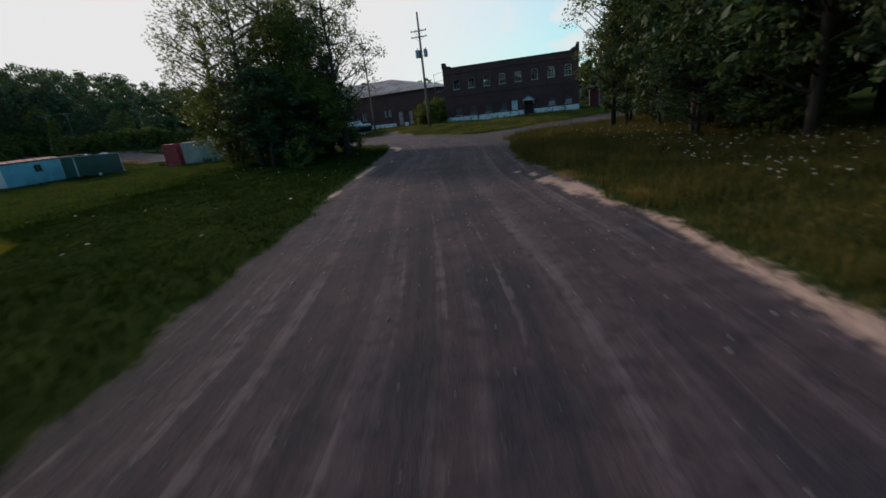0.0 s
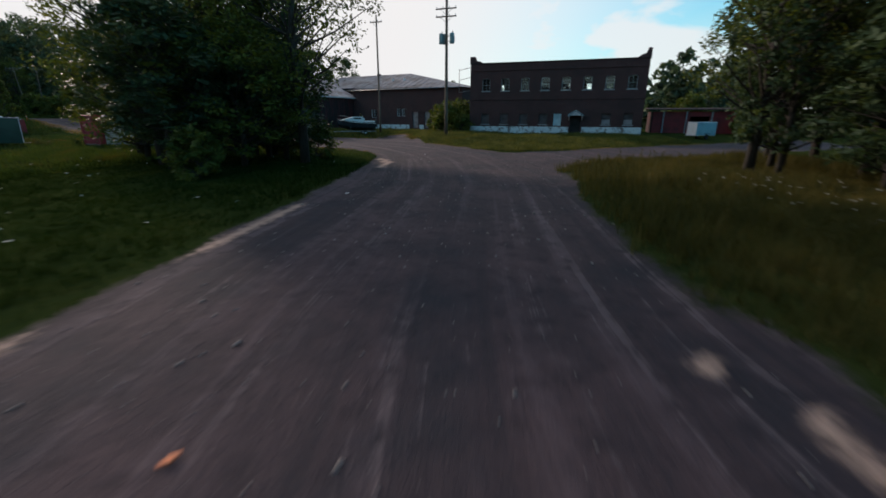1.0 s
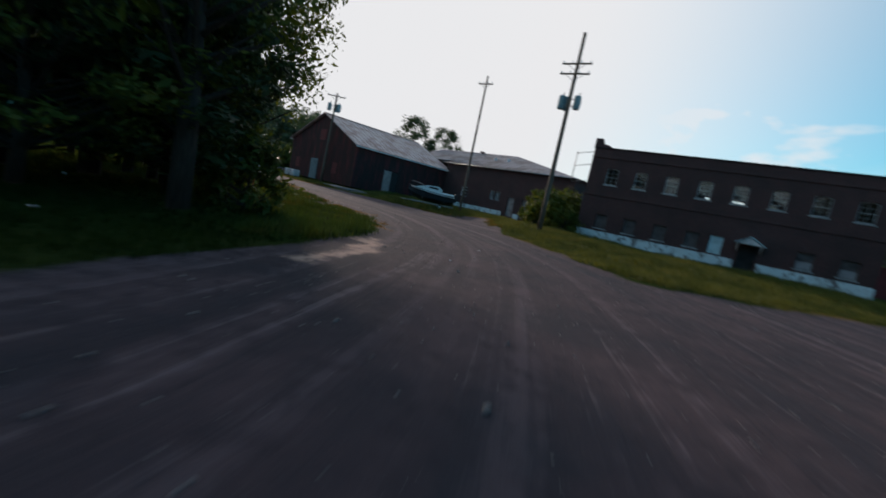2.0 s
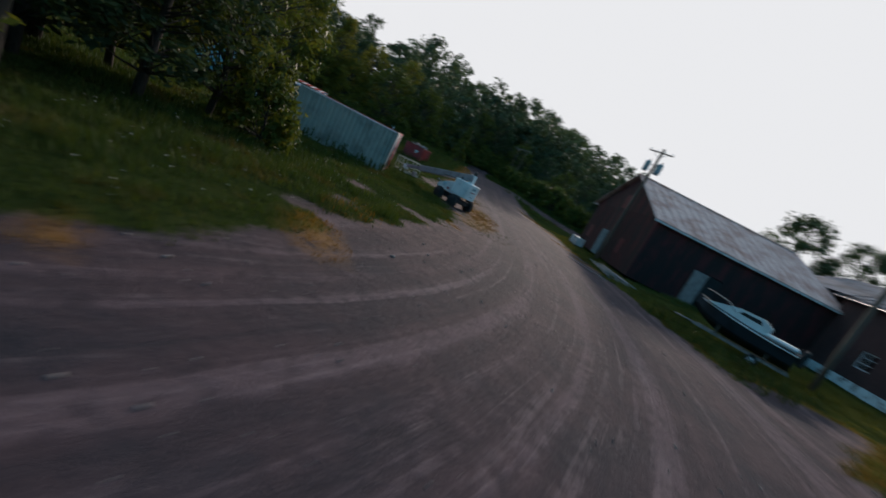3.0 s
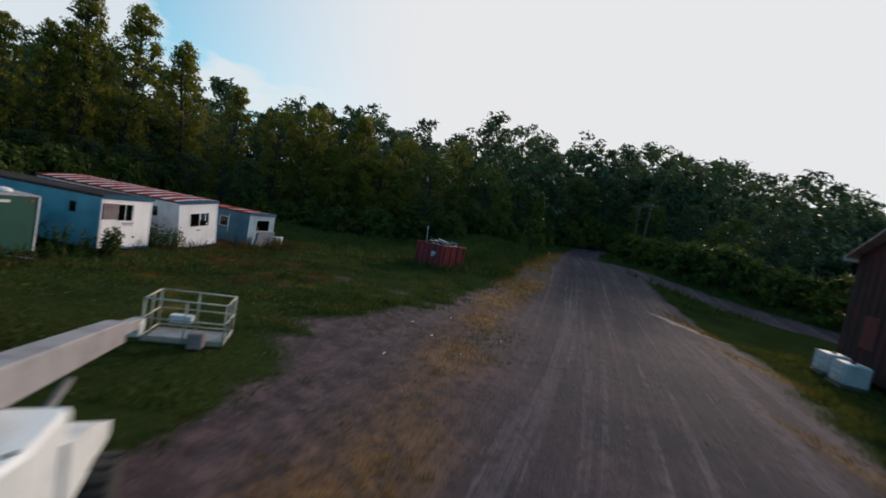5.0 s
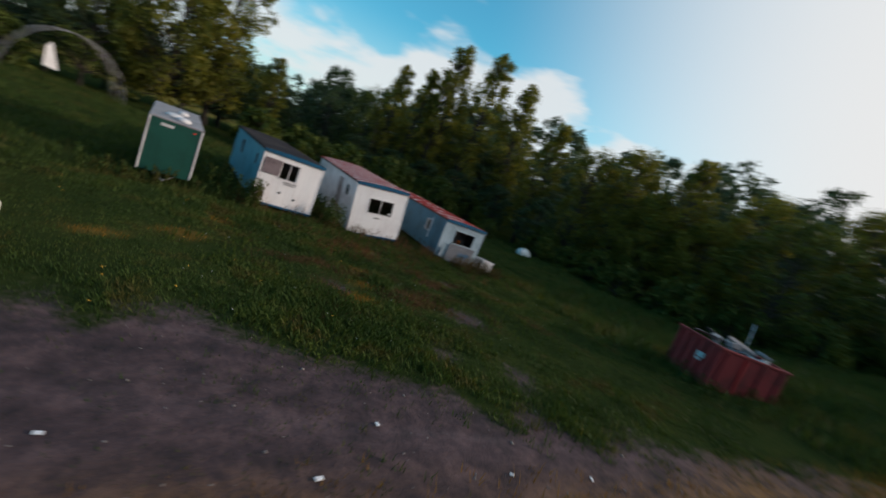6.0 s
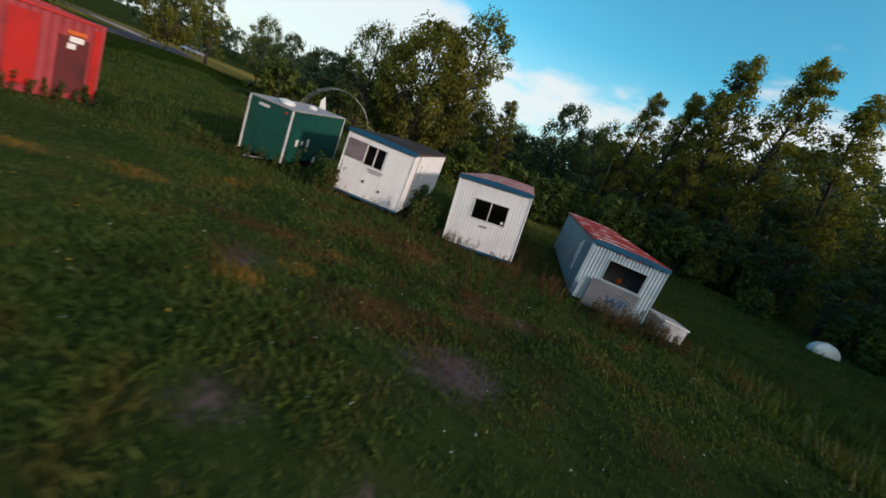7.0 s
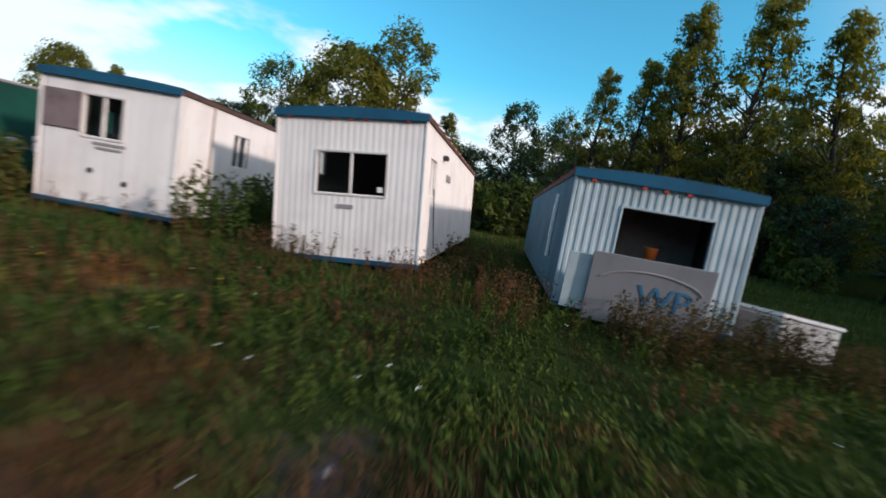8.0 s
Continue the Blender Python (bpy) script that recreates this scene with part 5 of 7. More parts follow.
def tree(name, label, seed, height, spread, base, leaf, size, clumps, per, shape="round", lean=0.0, dense=True):
    """Tapered trunk with limbs, and a crown of leaf clumps on their ends."""
    rs = np.random.RandomState(seed)
    t = thing(name, label, "tree")
    bm = bmesh.new()
    girth = height * 0.016 + 0.04
    trunk = [(lean * (z / height) ** 1.5 * height * 0.2 + rs.normal() * 0.12, rs.normal() * 0.12, z) for z in np.linspace(0, height * 0.9, 7)]
    trunk[0] = (0, 0, -0.25)
    tube(trunk, girth, bm, 7, girth * 0.2)
    centres, radii = [], []
    for i in range(clumps):
        f = (i + 0.5) / clumps
        f = f ** 0.85
        z = height * (base + (1 - base) * f)
        if shape == "round":
            w = spread * math.sin(math.pi * min(1, 0.12 + 0.83 * f)) ** 0.7
        elif shape == "taper":
            w = spread * min(1.0, (1.05 - f) * 3.0) ** 0.6 * (0.78 + 0.22 * math.sin(11 * f + seed))
        elif shape == "spire":
            w = spread * (1.02 - f) ** 0.75
        else:
            w = spread * (0.55 + 0.45 * math.sin(math.pi * (0.1 + 0.85 * f)))
        a = i * 2.399 + rs.normal() * 0.5
        d = w * rs.uniform(0.3, 1.0) ** 0.5
        at = np.interp(min(z, height * 0.9), [q[2] for q in trunk], [q[0] for q in trunk])
        c = (at + d * math.cos(a), d * math.sin(a), z + rs.normal() * 0.25)
        centres.append(c)
        radii.append(spread * rs.uniform(0.11, 0.30) * (0.75 if shape == "spire" else 1.0) + 0.16)
        if i % 2 == 0 or d > w * 0.7:
            z0 = max(height * 0.12, z - d * rs.uniform(0.5, 1.0))
            z0 = min(z0, height * 0.85)
            x0 = np.interp(z0, [q[2] for q in trunk], [q[0] for q in trunk])
            mid = ((x0 + c[0]) / 2 + rs.normal() * 0.1, c[1] / 2 + rs.normal() * 0.1, (z0 + c[2]) / 2 - 0.1)
            tube([(x0, 0, z0), mid, c], girth * 0.3 * (1 - 0.6 * f) + 0.012, bm, 4, 0.012, cap=False)
    part("trunk", bm, "bark", t)
    verts, faces = leaf_cards(rs, np.array(centres), np.array(radii), int(per * 0.8), size * 1.08)
    # coarse inner sprays close the heart of each clump
    if dense:
        core, more = leaf_cards(rs, np.array(centres), np.array(radii) * 0.7, 11, size * 2.0)
        verts, faces = np.concatenate([verts, core]), np.concatenate([faces, more + len(verts)])
    crown = new("crown", soup("crown", verts, faces, leaf))
    crown.parent = t
    return t


def plant(src, x, y, turn=0.0, scale=1.0, label="", group="", wide=1.0):
    t = copy_thing(src, pose(x, y, floor_z(x, y) - 0.05, 0, 0, turn) @ Matrix.Diagonal((scale * wide, scale * wide, scale, 1)))
    if label:
        t["label"] = label
    if group:
        t["group"] = group
    return t


STORE = []
high = tree("poplar_tree", "tall cottonwood with high airy crown over the road's edge", 18, 14, 3.9, 0.3, "leaf_green", 0.115, 80, 84, "column", 0.0, False)
poplar = tree("poplar_tree", "tall leafy cottonwood with open airy crown", 11, 14, 3.4, 0.16, "leaf_gold", 0.13, 96, 92, "taper")
broad = tree("broadleaf_tree", "broad dark leafy tree with low dense crown", 12, 13, 5.0, 0.14, "leaf_green", 0.15, 92, 100, "round")
dusky = tree("broadleaf_tree", "dark broadleaf tree at the wood's edge", 13, 15, 4.4, 0.16, "leaf_dark", 0.18, 80, 84, "round")
slim = tree("poplar_tree", "slim tall poplar with gaps in its crown", 14, 16, 2.6, 0.12, "leaf_gold", 0.125, 104, 92, "taper", 0.4)
fir = tree("conifer_tree", "conical evergreen tree with dense dark needles", 15, 11, 2.9, 0.1, "leaf_green", 0.17, 110, 60, "spire")
willow = tree("willow_tree", "full golden-green willow with rounded crown", 16, 12, 5.2, 0.1, "leaf_gold", 0.17, 140, 112, "round")
shrub = tree("shrub", "low leafy roadside shrub", 17, 2.6, 1.6, 0.05, "leaf_green", 0.13, 44, 40, "round")
STORE = [high, poplar, broad, dusky, slim, fir, willow, shrub]

NEAR = "trees along the start of the road"
# clump west of the first straight
for src, x, y, a, s, w in ((high, -15.8, 46.8, 20, 1.0, 1.2), (high, -15.4, 48.9, 70, 0.85, 1.0), (broad, -14.2, 45.6, 30, 0.52, 1.15), (broad, -23.5, 48.0, 30, 0.6, 1.0), (broad, -23.0, 51.4, 200, 0.6, 0.95), (broad, -13.5, 41.5, 80, 0.52, 1.35), (high, -17, 45, 80, 1.05, 1.2), (high, -11.0, 43.5, 200, 0.98, 1.1), (broad, -21.0, 44.0, 140, 0.54, 1.3),
                        (high, -23, 46.0, 300, 1.0, 1.1), (dusky, -16, 39.5, 10, 0.5, 1.45), (high, -18, 41.5, 45, 1.0, 1.1), (high, -15, 48, 150, 0.95, 1.0), (dusky, -19, 47.5, 60, 0.52, 1.3), (dusky, -17.5, 43.0, 160, 0.5, 1.45), (dusky, -12.6, 44.6, 250, 0.42, 1.5), (dusky, -15.2, 41.6, 90, 0.45, 1.5), (dusky, -20.0, 50.0, 30, 0.48, 1.3), (dusky, -14.6, 46.4, 200, 0.78, 0.9), (dusky, -17.2, 47.2, 310, 0.82, 0.85), (shrub, -14.0, 47.6, 200, 0.95, 1.0)):
    plant(src, x, y, a, s, group=NEAR, wide=w)
# east of the first straight
for src, x, y, a, s, w in ((dusky, 12.2, 40.2, 200, 0.62, 1.0), (high, 11.5, 41.2, 200, 0.88, 1.05), (dusky, 12.6, 35.5, 70, 0.4, 1.4), (dusky, 11.6, 29.0, 40, 0.36, 1.4), (dusky, 13.2, 32.6, 310, 0.45, 1.3), (dusky, 12.8, 31.5, 170, 0.4, 1.4), (dusky, 13.0, 26.5, 260, 0.42, 1.3), (dusky, 13.6, 43.0, 100, 0.6, 1.0), (dusky, 14.5, 33.0, 20, 0.8, 1.1), (dusky, 15.0, 28.0, 210, 0.8, 1.1), (dusky, 14.6, 19.5, 120, 0.8, 1.1), (dusky, 16.0, 47.1, 0, 0.85, 1.0), (dusky, 18.2, 49.3, 60, 0.8, 1.0), (high, 17.5, 41, 90, 1.05, 1.2), (high, 15.6, 40.0, 140, 0.95, 1.0), (dusky, 18.5, 47, 30, 0.75, 1.0), (dusky, 12.0, 30, 10, 0.95, 1.0), (dusky, 13.5, 24, 50, 1.0, 1.0), (dusky, 15.5, 36.5, 150, 0.85, 1.05), (dusky, 13, 13.5, 50, 1.0, 1.0), (dusky, 18, 26, 120, 1.1, 1.1), (broad, 20, 34, 200, 1.1, 1.0),
                        (dusky, 17, 18, 40, 1.05, 1.1), (broad, 23, 20, 300, 1.1, 1.0), (dusky, 26, 28, 70, 1.2, 1.2), (high, 22, 52, 30, 0.8, 1.1), (dusky, 28, 46, 10, 1.0, 1.0), (broad, 24, 10, 10, 1.2, 1.1), (dusky, 18, 6, 80, 1.0, 1.0)):
    plant(src, x, y, a, s, group=NEAR, wide=w)
# behind the trailers: the wood's edge to the south-west
EDGE = "trees behind the trailers"
for src, x, y, a, s, w in ((broad, -38.8, 24.3, 10, 0.86, 0.75), (willow, -44.6, 22.8, 10, 1.16, 0.85), (poplar, -48.8, 22.2, 60, 1.2, 0.95), (dusky, -40.5, 19, 60, 0.75, 0.9), (slim, -54.4, 22.5, 40, 0.62, 1.1),
                        (dusky, -60.6, 23.5, 75, 0.8, 0.72), (broad, -64.4, 25.5, 300, 0.84, 0.6), (slim, -66.6, 26.6, 200, 0.97, 0.85), (slim, -69.6, 27.4, 150, 1.03, 0.85), (slim, -71.8, 29.6, 250, 1.08, 0.8),
                        (slim, -73.5, 28.7, 20, 1.3, 0.9), (slim, -76.6, 31.2, 190, 1.38, 0.95), (slim, -82.2, 34.4, 320, 1.25, 1.0), (slim, -81.5, 40.5, 100, 1.0, 1.0),
                        (dusky, -68, 23.5, 40, 0.6, 1.1), (dusky, -72.5, 25, 200, 0.62, 1.1), (dusky, -77, 27.5, 120, 0.64, 1.1), (dusky, -81, 31, 300, 0.66, 1.1), (dusky, -62.5, 21, 10, 0.56, 1.1), (dusky, -63.5, 27.5, 130, 0.36, 1.5), (dusky, -67.5, 29.0, 30, 0.36, 1.5), (dusky, -71.5, 31.2, 220, 0.38, 1.5), (dusky, -75.0, 33.5, 80, 0.4, 1.5), (dusky, -79.0, 37.5, 170, 0.42, 1.4), (dusky, -80.0, 44.0, 300, 0.45, 1.3), (dusky, -57.5, 20.5, 60, 0.5, 1.3), (dusky, -47.0, 19.0, 240, 0.7, 1.1), (dusky, -51.0, 18.0, 100, 0.62, 1.1), (dusky, -36.5, 23.0, 70, 0.5, 1.3), (dusky, -33.5, 21.5, 150, 0.5, 1.3), (dusky, -41.5, 20.5, 210, 0.55, 1.2), (dusky, -52, 12, 10, 0.55, 1.2), (broad, -57, 13, 80, 0.66, 1.1), (dusky, -67, 15, 300, 0.75, 1.2), (broad, -73, 18, 15, 0.85, 1.1), (dusky, -80, 24, 15, 0.85, 1.1), (broad, -86, 31, 100, 0.9, 1.1),
                        (poplar, -84, 46, 40, 1.0, 1.0), (poplar, -86, 50, 90, 1.1, 1.0), (willow, -86, 54, 10, 0.9, 0.9), (slim, -86, 56, 60, 1.0, 1.1), (willow, -86, 60, 200, 0.85, 0.9), (poplar, -88, 63, 10, 1.0, 1.0),
                        (broad, -84, 67, 30, 0.9, 1.0), (poplar, -90, 70, 80, 1.0, 1.0), (broad, -87, 75, 140, 0.78, 1.0), (broad, -93, 81, 10, 0.68, 1.0), (dusky, -97, 87, 70, 0.74, 1.0), (broad, -103, 93, 20, 0.84, 1.0),
                        (dusky, -104, 100, 120, 0.82, 1.0), (broad, -99, 105, 220, 0.74, 1.0), (dusky, -91, 108, 50, 0.68, 1.0), (broad, -83, 109, 10, 0.62, 1.0), (dusky, -75, 109, 150, 0.58, 1.0)):
    plant(src, x, y, a, s, group=EDGE, wide=w)
plant(willow, -7.7, 7.2, 20, 1.02, "full rounded tree standing alone in the lawn", wide=0.7)
plant(dusky, -37, 111, 10, 1.0)
plant(broad, 36, 84, 10, 0.5)
plant(dusky, 31, 92, 10, 0.36)
plant(dusky, -31, 112.5, 90, 0.92)
plant(slim, -8.8, -1.1, 20, 0.78, wide=1.15)
plant(broad, -15.5, -4.7, 70, 0.8, wide=0.8)
plant(dusky, -19.5, -6.0, 10, 0.66)
plant(dusky, 24.0, -8.0, 10, 0.66, wide=1.1)
plant(broad, 29.0, -13.0, 10, 0.7, wide=1.1)
plant(fir, -72.2, 79.6, 20, 0.6, "narrow bushy evergreen at the road's bend", wide=0.8)
# shrubs: thickets at the fork, round the bend and below the wood
BUSH = "roadside shrubs"
rs = np.random.RandomState(21)
for k in range(26):
    f = k / 25
    x, y = -54 - 36 * f + rs.normal() * 1.0, 105.5 - 8.5 * min(1.0, f * 2.2) + rs.normal() * 0.8 + 1.5 * f
    plant(shrub, x, y, rs.uniform(0, 360), rs.uniform(0.9, 1.6), group=BUSH)
for k in range(30):
    f = k / 29
    x, y = -76 - 10 * f + rs.normal() * 2.2, 44 + 35 * f + rs.normal() * 2
    if math.hypot(x + 74.8, y - 47.6) > 4.0 and not (x > -77 and y > 48):
        plant(shrub, x, y, rs.uniform(0, 360), rs.uniform(0.6, 1.3), group=BUSH)
for k in range(24):
    f = k / 23
    plant(shrub, -97 + 1.5 * rs.normal() - 5 * f, 84 + 18 * f + rs.normal(), rs.uniform(0, 360), rs.uniform(0.9, 1.6), group=BUSH)
for k in range(34):
    x, y = rs.uniform(-82, -50), rs.uniform(28, 36)
    plant(shrub, x, y, rs.uniform(0, 360), rs.uniform(0.7, 1.5), group=BUSH)
for x, y, s in ((-24.6, 52.6, 1.1), (-22.0, 53.4, 0.8), (31.0, 75.0, 1.3), (29.5, 88.0, 1.8), (34, 79.0, 1.7), (32.5, 76.5, 1.5), (-31.0, 27.0, 1.5), (-34.0, 26.0, 1.2), (-5.5, 77, 1.3), (-4.0, 79.5, 1.4), (-6.8, 80, 1.1), (-3.6, 75.5, 0.8), (-11.0, 45.6, 0.7), (-13, 37, 0.7), (14, 26, 1.0)):
    plant(shrub, x, y, rs.uniform(0, 360), s, group=BUSH)
for src in STORE:
    for o in (*src.children_recursive, src):
        bpy.data.objects.remove(o)


def far_wood(name, label, spots, leaf, seed, per, size):
    """Woods too far to count: crowns of coarse leaf clumps and bare stems, in one mesh."""
    r = np.random.RandomState(seed)
    vs, fs, at = [], [], 0
    for x, y, h in spots:
        z = floor_z(x, y)
        k = 26
        f = r.uniform(0.0, 1.0, k)
        w = h * 0.27 * np.sin(np.pi * np.clip(0.15 + 0.8 * f, 0, 1)) ** 0.8
        a = r.uniform(0, 6.28, k)
        d = w * r.uniform(0.2, 1, k) ** 0.5
        c = np.stack([x + d * np.cos(a), y + d * np.sin(a), z + h * (0.06 + 0.94 * f)], -1)
        v, q = leaf_cards(r, c, h * r.uniform(0.06, 0.11, k), per, size, 0.8, True)
        vs.append(v)
        fs.append(q + at)
        at += len(v)
    ob = new(name, soup(name, np.concatenate(vs), np.concatenate(fs), leaf))
    return tagged(ob, label, "woods", kind="stuff")


rs = np.random.RandomState(33)
hill = []
while len(hill) < 430:
    x, y = rs.uniform(-185, -88), rs.uniform(-60, 210)
    _, d1 = along_line(np.array([x]), np.array([y]), ROAD_MAIN)
    _, d2 = along_line(np.array([x]), np.array([y]), ROAD_FORK)
    if min(abs(d1[0]), abs(d2[0])) > 7 and x < -88 - max(0, (y - 90)) * 0.1:
        hill.append((x, y, rs.uniform(11, 19)))
far_wood("hillside_woods", "dark dense broadleaf woods covering the hillside", hill, "leaf_hill", 34, 30, 0.55)
rest = []
for k in range(150):
    a = radians(rs.uniform(-75, 62))
    d = rs.uniform(125, 185)
    rest.append((-20 - d * math.sin(a), 45 + d * math.cos(a), rs.uniform(9, 15)))
for k in range(170):
    x, y = rs.uniform(-110, 90), rs.uniform(-190, -70)
    rest.append((x, y, rs.uniform(9, 16)))
for k in range(26):
    rest.append((rs.uniform(24, 60), rs.uniform(92, 125), rs.uniform(8, 12)))
for k in range(40):
    rest.append((rs.uniform(30, 60), rs.uniform(-10, 60), rs.uniform(10, 15)))
far_wood("distant_woods", "distant belt of woods along the horizon", rest, "leaf_hill", 35, 14, 0.75)

# ---- boom lift, basket and bin ----
def boom_lift():
    b = thing("boom_lift", "white boom lift with black tyres parked on gravel", "boom lift", pose(-30.7, 65.25, floor_z(-30.5, 65.5), 0, 0, 24) @ Matrix.Scale(0.86, 4))
    # own axes: x towards the basket's far side (the boom runs to -x), y across
    part("chassis", box((2.3, 1.3, 0.38), (0, 0, 0.58), bevel=0.05), "black", b)
    for sx in (-0.85, 0.85):
        part("axle", tube([(sx, -0.85, 0.46), (sx, 0.85, 0.46)], 0.07, sides=8), "steel", b)
        for sy in (-0.95, 0.95):
            wheel = part("wheel", lathe([(0.12, -0.17), (0.40, -0.17), (0.46, -0.1), (0.47, 0.0), (0.46, 0.1), (0.40, 0.17), (0.12, 0.17)], sides=22), "rubber", b, m=pose(sx, sy, 0.47, 90, 0, 0))
            part("rim", lathe([(0.05, -0.13), (0.2, -0.165), (0.24, -0.1), (0.24, 0.1), (0.2, 0.165), (0.05, 0.13)], sides=16), "grey_panel", wheel)
            tread = to_mesh("tread", box((0.05, 0.12, 0.34), (0.465, 0, 0), bevel=0.012), "rubber")
            for k in range(14):
                piece("tread", tread, wheel, pose(0, 0, 0, 0, 0, k * 360 / 14))
    part("turntable", lathe([(0.5, 0.76), (0.52, 0.8), (0.52, 0.9), (0.45, 0.94)], sides=20), "steel", b)
    # rounded counterweight at the back, with hood and side covers
    n = 14
    curve = [(1.35 + 0.2 * math.cos(a) ** 0.5, 0.62 * math.sin(a)) for a in (math.pi * (k / n - 0.5) for k in range(n + 1))]
    plan = [(0.1, -0.8), (0.95, -0.76)] + curve[1:-1] + [(0.95, 0.76), (0.1, 0.8)]
    body = bmesh.new()
    low = [body.verts.new((x, y, 0.98)) for x, y in plan]
    mid = [body.verts.new((x * 1.03, y, 2.12)) for x, y in plan]
    top = [body.verts.new((x * 0.99, y * 0.95, 2.18)) for x, y in plan]
    for r0, r1 in ((low, mid), (mid, top)):
        for k in range(len(plan)):
            j = (k + 1) % len(plan)
            body.faces.new((r0[k], r0[j], r1[j], r1[k]))
    body.faces.new(list(reversed(low)))
    body.faces.new(top)
    bmesh.ops.recalc_face_normals(body, faces=body.faces[:])
    weight = part("counterweight", body, "lift_white", b, "rounded white counterweight")
    part("badge", box((0.02, 0.42, 0.17), (1.585, 0.0, 1.86), bevel=0.004), "can", weight)
    part("stripe", box((0.02, 0.56, 0.06), (1.58, 0.0, 1.6), bevel=0.004), "red_bin", weight)
    part("badge", box((0.02, 0.24, 0.07), (1.57, 0.0, 1.24), bevel=0.004), "can", weight)
    for sy in (-0.8, 0.8):
        part("bolt", lathe([(0.05, 0), (0.05, 0.04), (0.02, 0.05)], sides=8), "black", weight, m=pose(1.0, sy * 0.8, 2.15))
    part("hood", prism([(-1.5, 0.95), (0.2, 0.95), (0.2, 1.8), (-0.5, 1.62), (-1.5, 1.15)], 0.5, m=pose(0, -0.86, 0)), "lift_white", b)
    part("hood", prism([(-1.5, 0.95), (0.2, 0.95), (0.2, 1.8), (-0.5, 1.62), (-1.5, 1.15)], 0.5, m=pose(0, 0.36, 0)), "lift_white", b)
    part("deck_plate", box((1.9, 1.7, 0.08), (-0.6, 0, 0.9), bevel=0.02), "lift_white", b)
    part("control_panel", box((0.34, 0.05, 0.3), (-0.75, -0.88, 1.28), bevel=0.01), "sky_panel", b)
    part("warning_plate", box((0.26, 0.04, 0.16), (-0.2, -0.88, 1.1), bevel=0.008), "red_bin", b)
    part("exhaust", tube([(0.5, -0.62, 2.0), (0.5, -0.62, 2.4)], 0.07, sides=8), "black", b)
    part("beacon", lathe([(0.09, 0), (0.1, 0.05), (0.1, 0.22), (0.07, 0.27)], sides=12), "black", b, m=pose(1.0, 0.0, 2.8) @ Matrix.Scale(1.3, 4))
    part("riser", box((0.4, 0.34, 1.1), (0.95, 0, 2.3), bevel=0.03), "lift_white", b)
    part("boom", box((6.3, 0.42, 0.5), (0, 0, 0), bevel=0.03), "grey_panel", b, m=pose(-2.0, 0.0, 1.95, 0, -12, 0))
    part("boom_extension", box((2.4, 0.24, 0.28), (0, 0, 0), bevel=0.02), "grey_panel", b, m=pose(-6.1, 0.0, 1.08, 0, -12, 0))
    part("boom_nose", box((0.5, 0.3, 0.4), (-7.1, 0, 0.74), bevel=0.04), "lift_white", b)
    part("lift_cylinder", tube([(-0.6, 0, 1.0), (-2.6, 0, 1.3)], 0.07, sides=8), "steel", b)
    part("hose", tube([(0.6, -0.2, 1.9), (-0.4, -0.28, 2.05), (-2.0, -0.24, 1.85)], 0.03, sides=6), "black", b)


def lift_basket():
    b = thing("work_platform", "pale railed work platform of a lift resting in grass", "platform", pose(-37.5, 63.3, floor_z(-37.5, 63.3), 0, 0, 104))
    L, D, H = 1.8, 1.0, 1.08
    part("deck", box((L, D, 0.06), (0, 0, 0.03), bevel=0.01), "steel", b)
    for z in (H, H * 0.55, 0.14):
        r = 0.024 if z > 1 else 0.019
        ring = [(-L / 2, -D / 2, z), (L / 2, -D / 2, z), (L / 2, D / 2, z), (-L / 2, D / 2, z), (-L / 2, -D / 2, z)]
        for p, q in zip(ring, ring[1:]):
            part("rail", tube([p, q], r, sides=6), "cream_rail", b)
    for x in (-L / 2, 0, L / 2):
        for y in (-D / 2, D / 2):
            part("post", tube([(x, y, 0.03), (x, y, H)], 0.024, sides=6), "cream_rail", b)
    for y in (0,):
        for x in (-L / 2, L / 2):
            part("post", tube([(x, y, 0.03), (x, y, H)], 0.02, sides=6), "cream_rail", b)
    part("toe_board", box((L, 0.02, 0.14), (0, -D / 2, 0.1)), "cream_rail", b)
    part("control_box", box((0.5, 0.2, 0.2), (-0.1, -D / 2 + 0.1, 0.62), bevel=0.02), "off_white", b, "pale control box on the rail")
    part("pivot", box((0.35, 0.3, 0.4), (0.35, -D / 2 - 0.2, 0.22), bevel=0.03), "board", b)


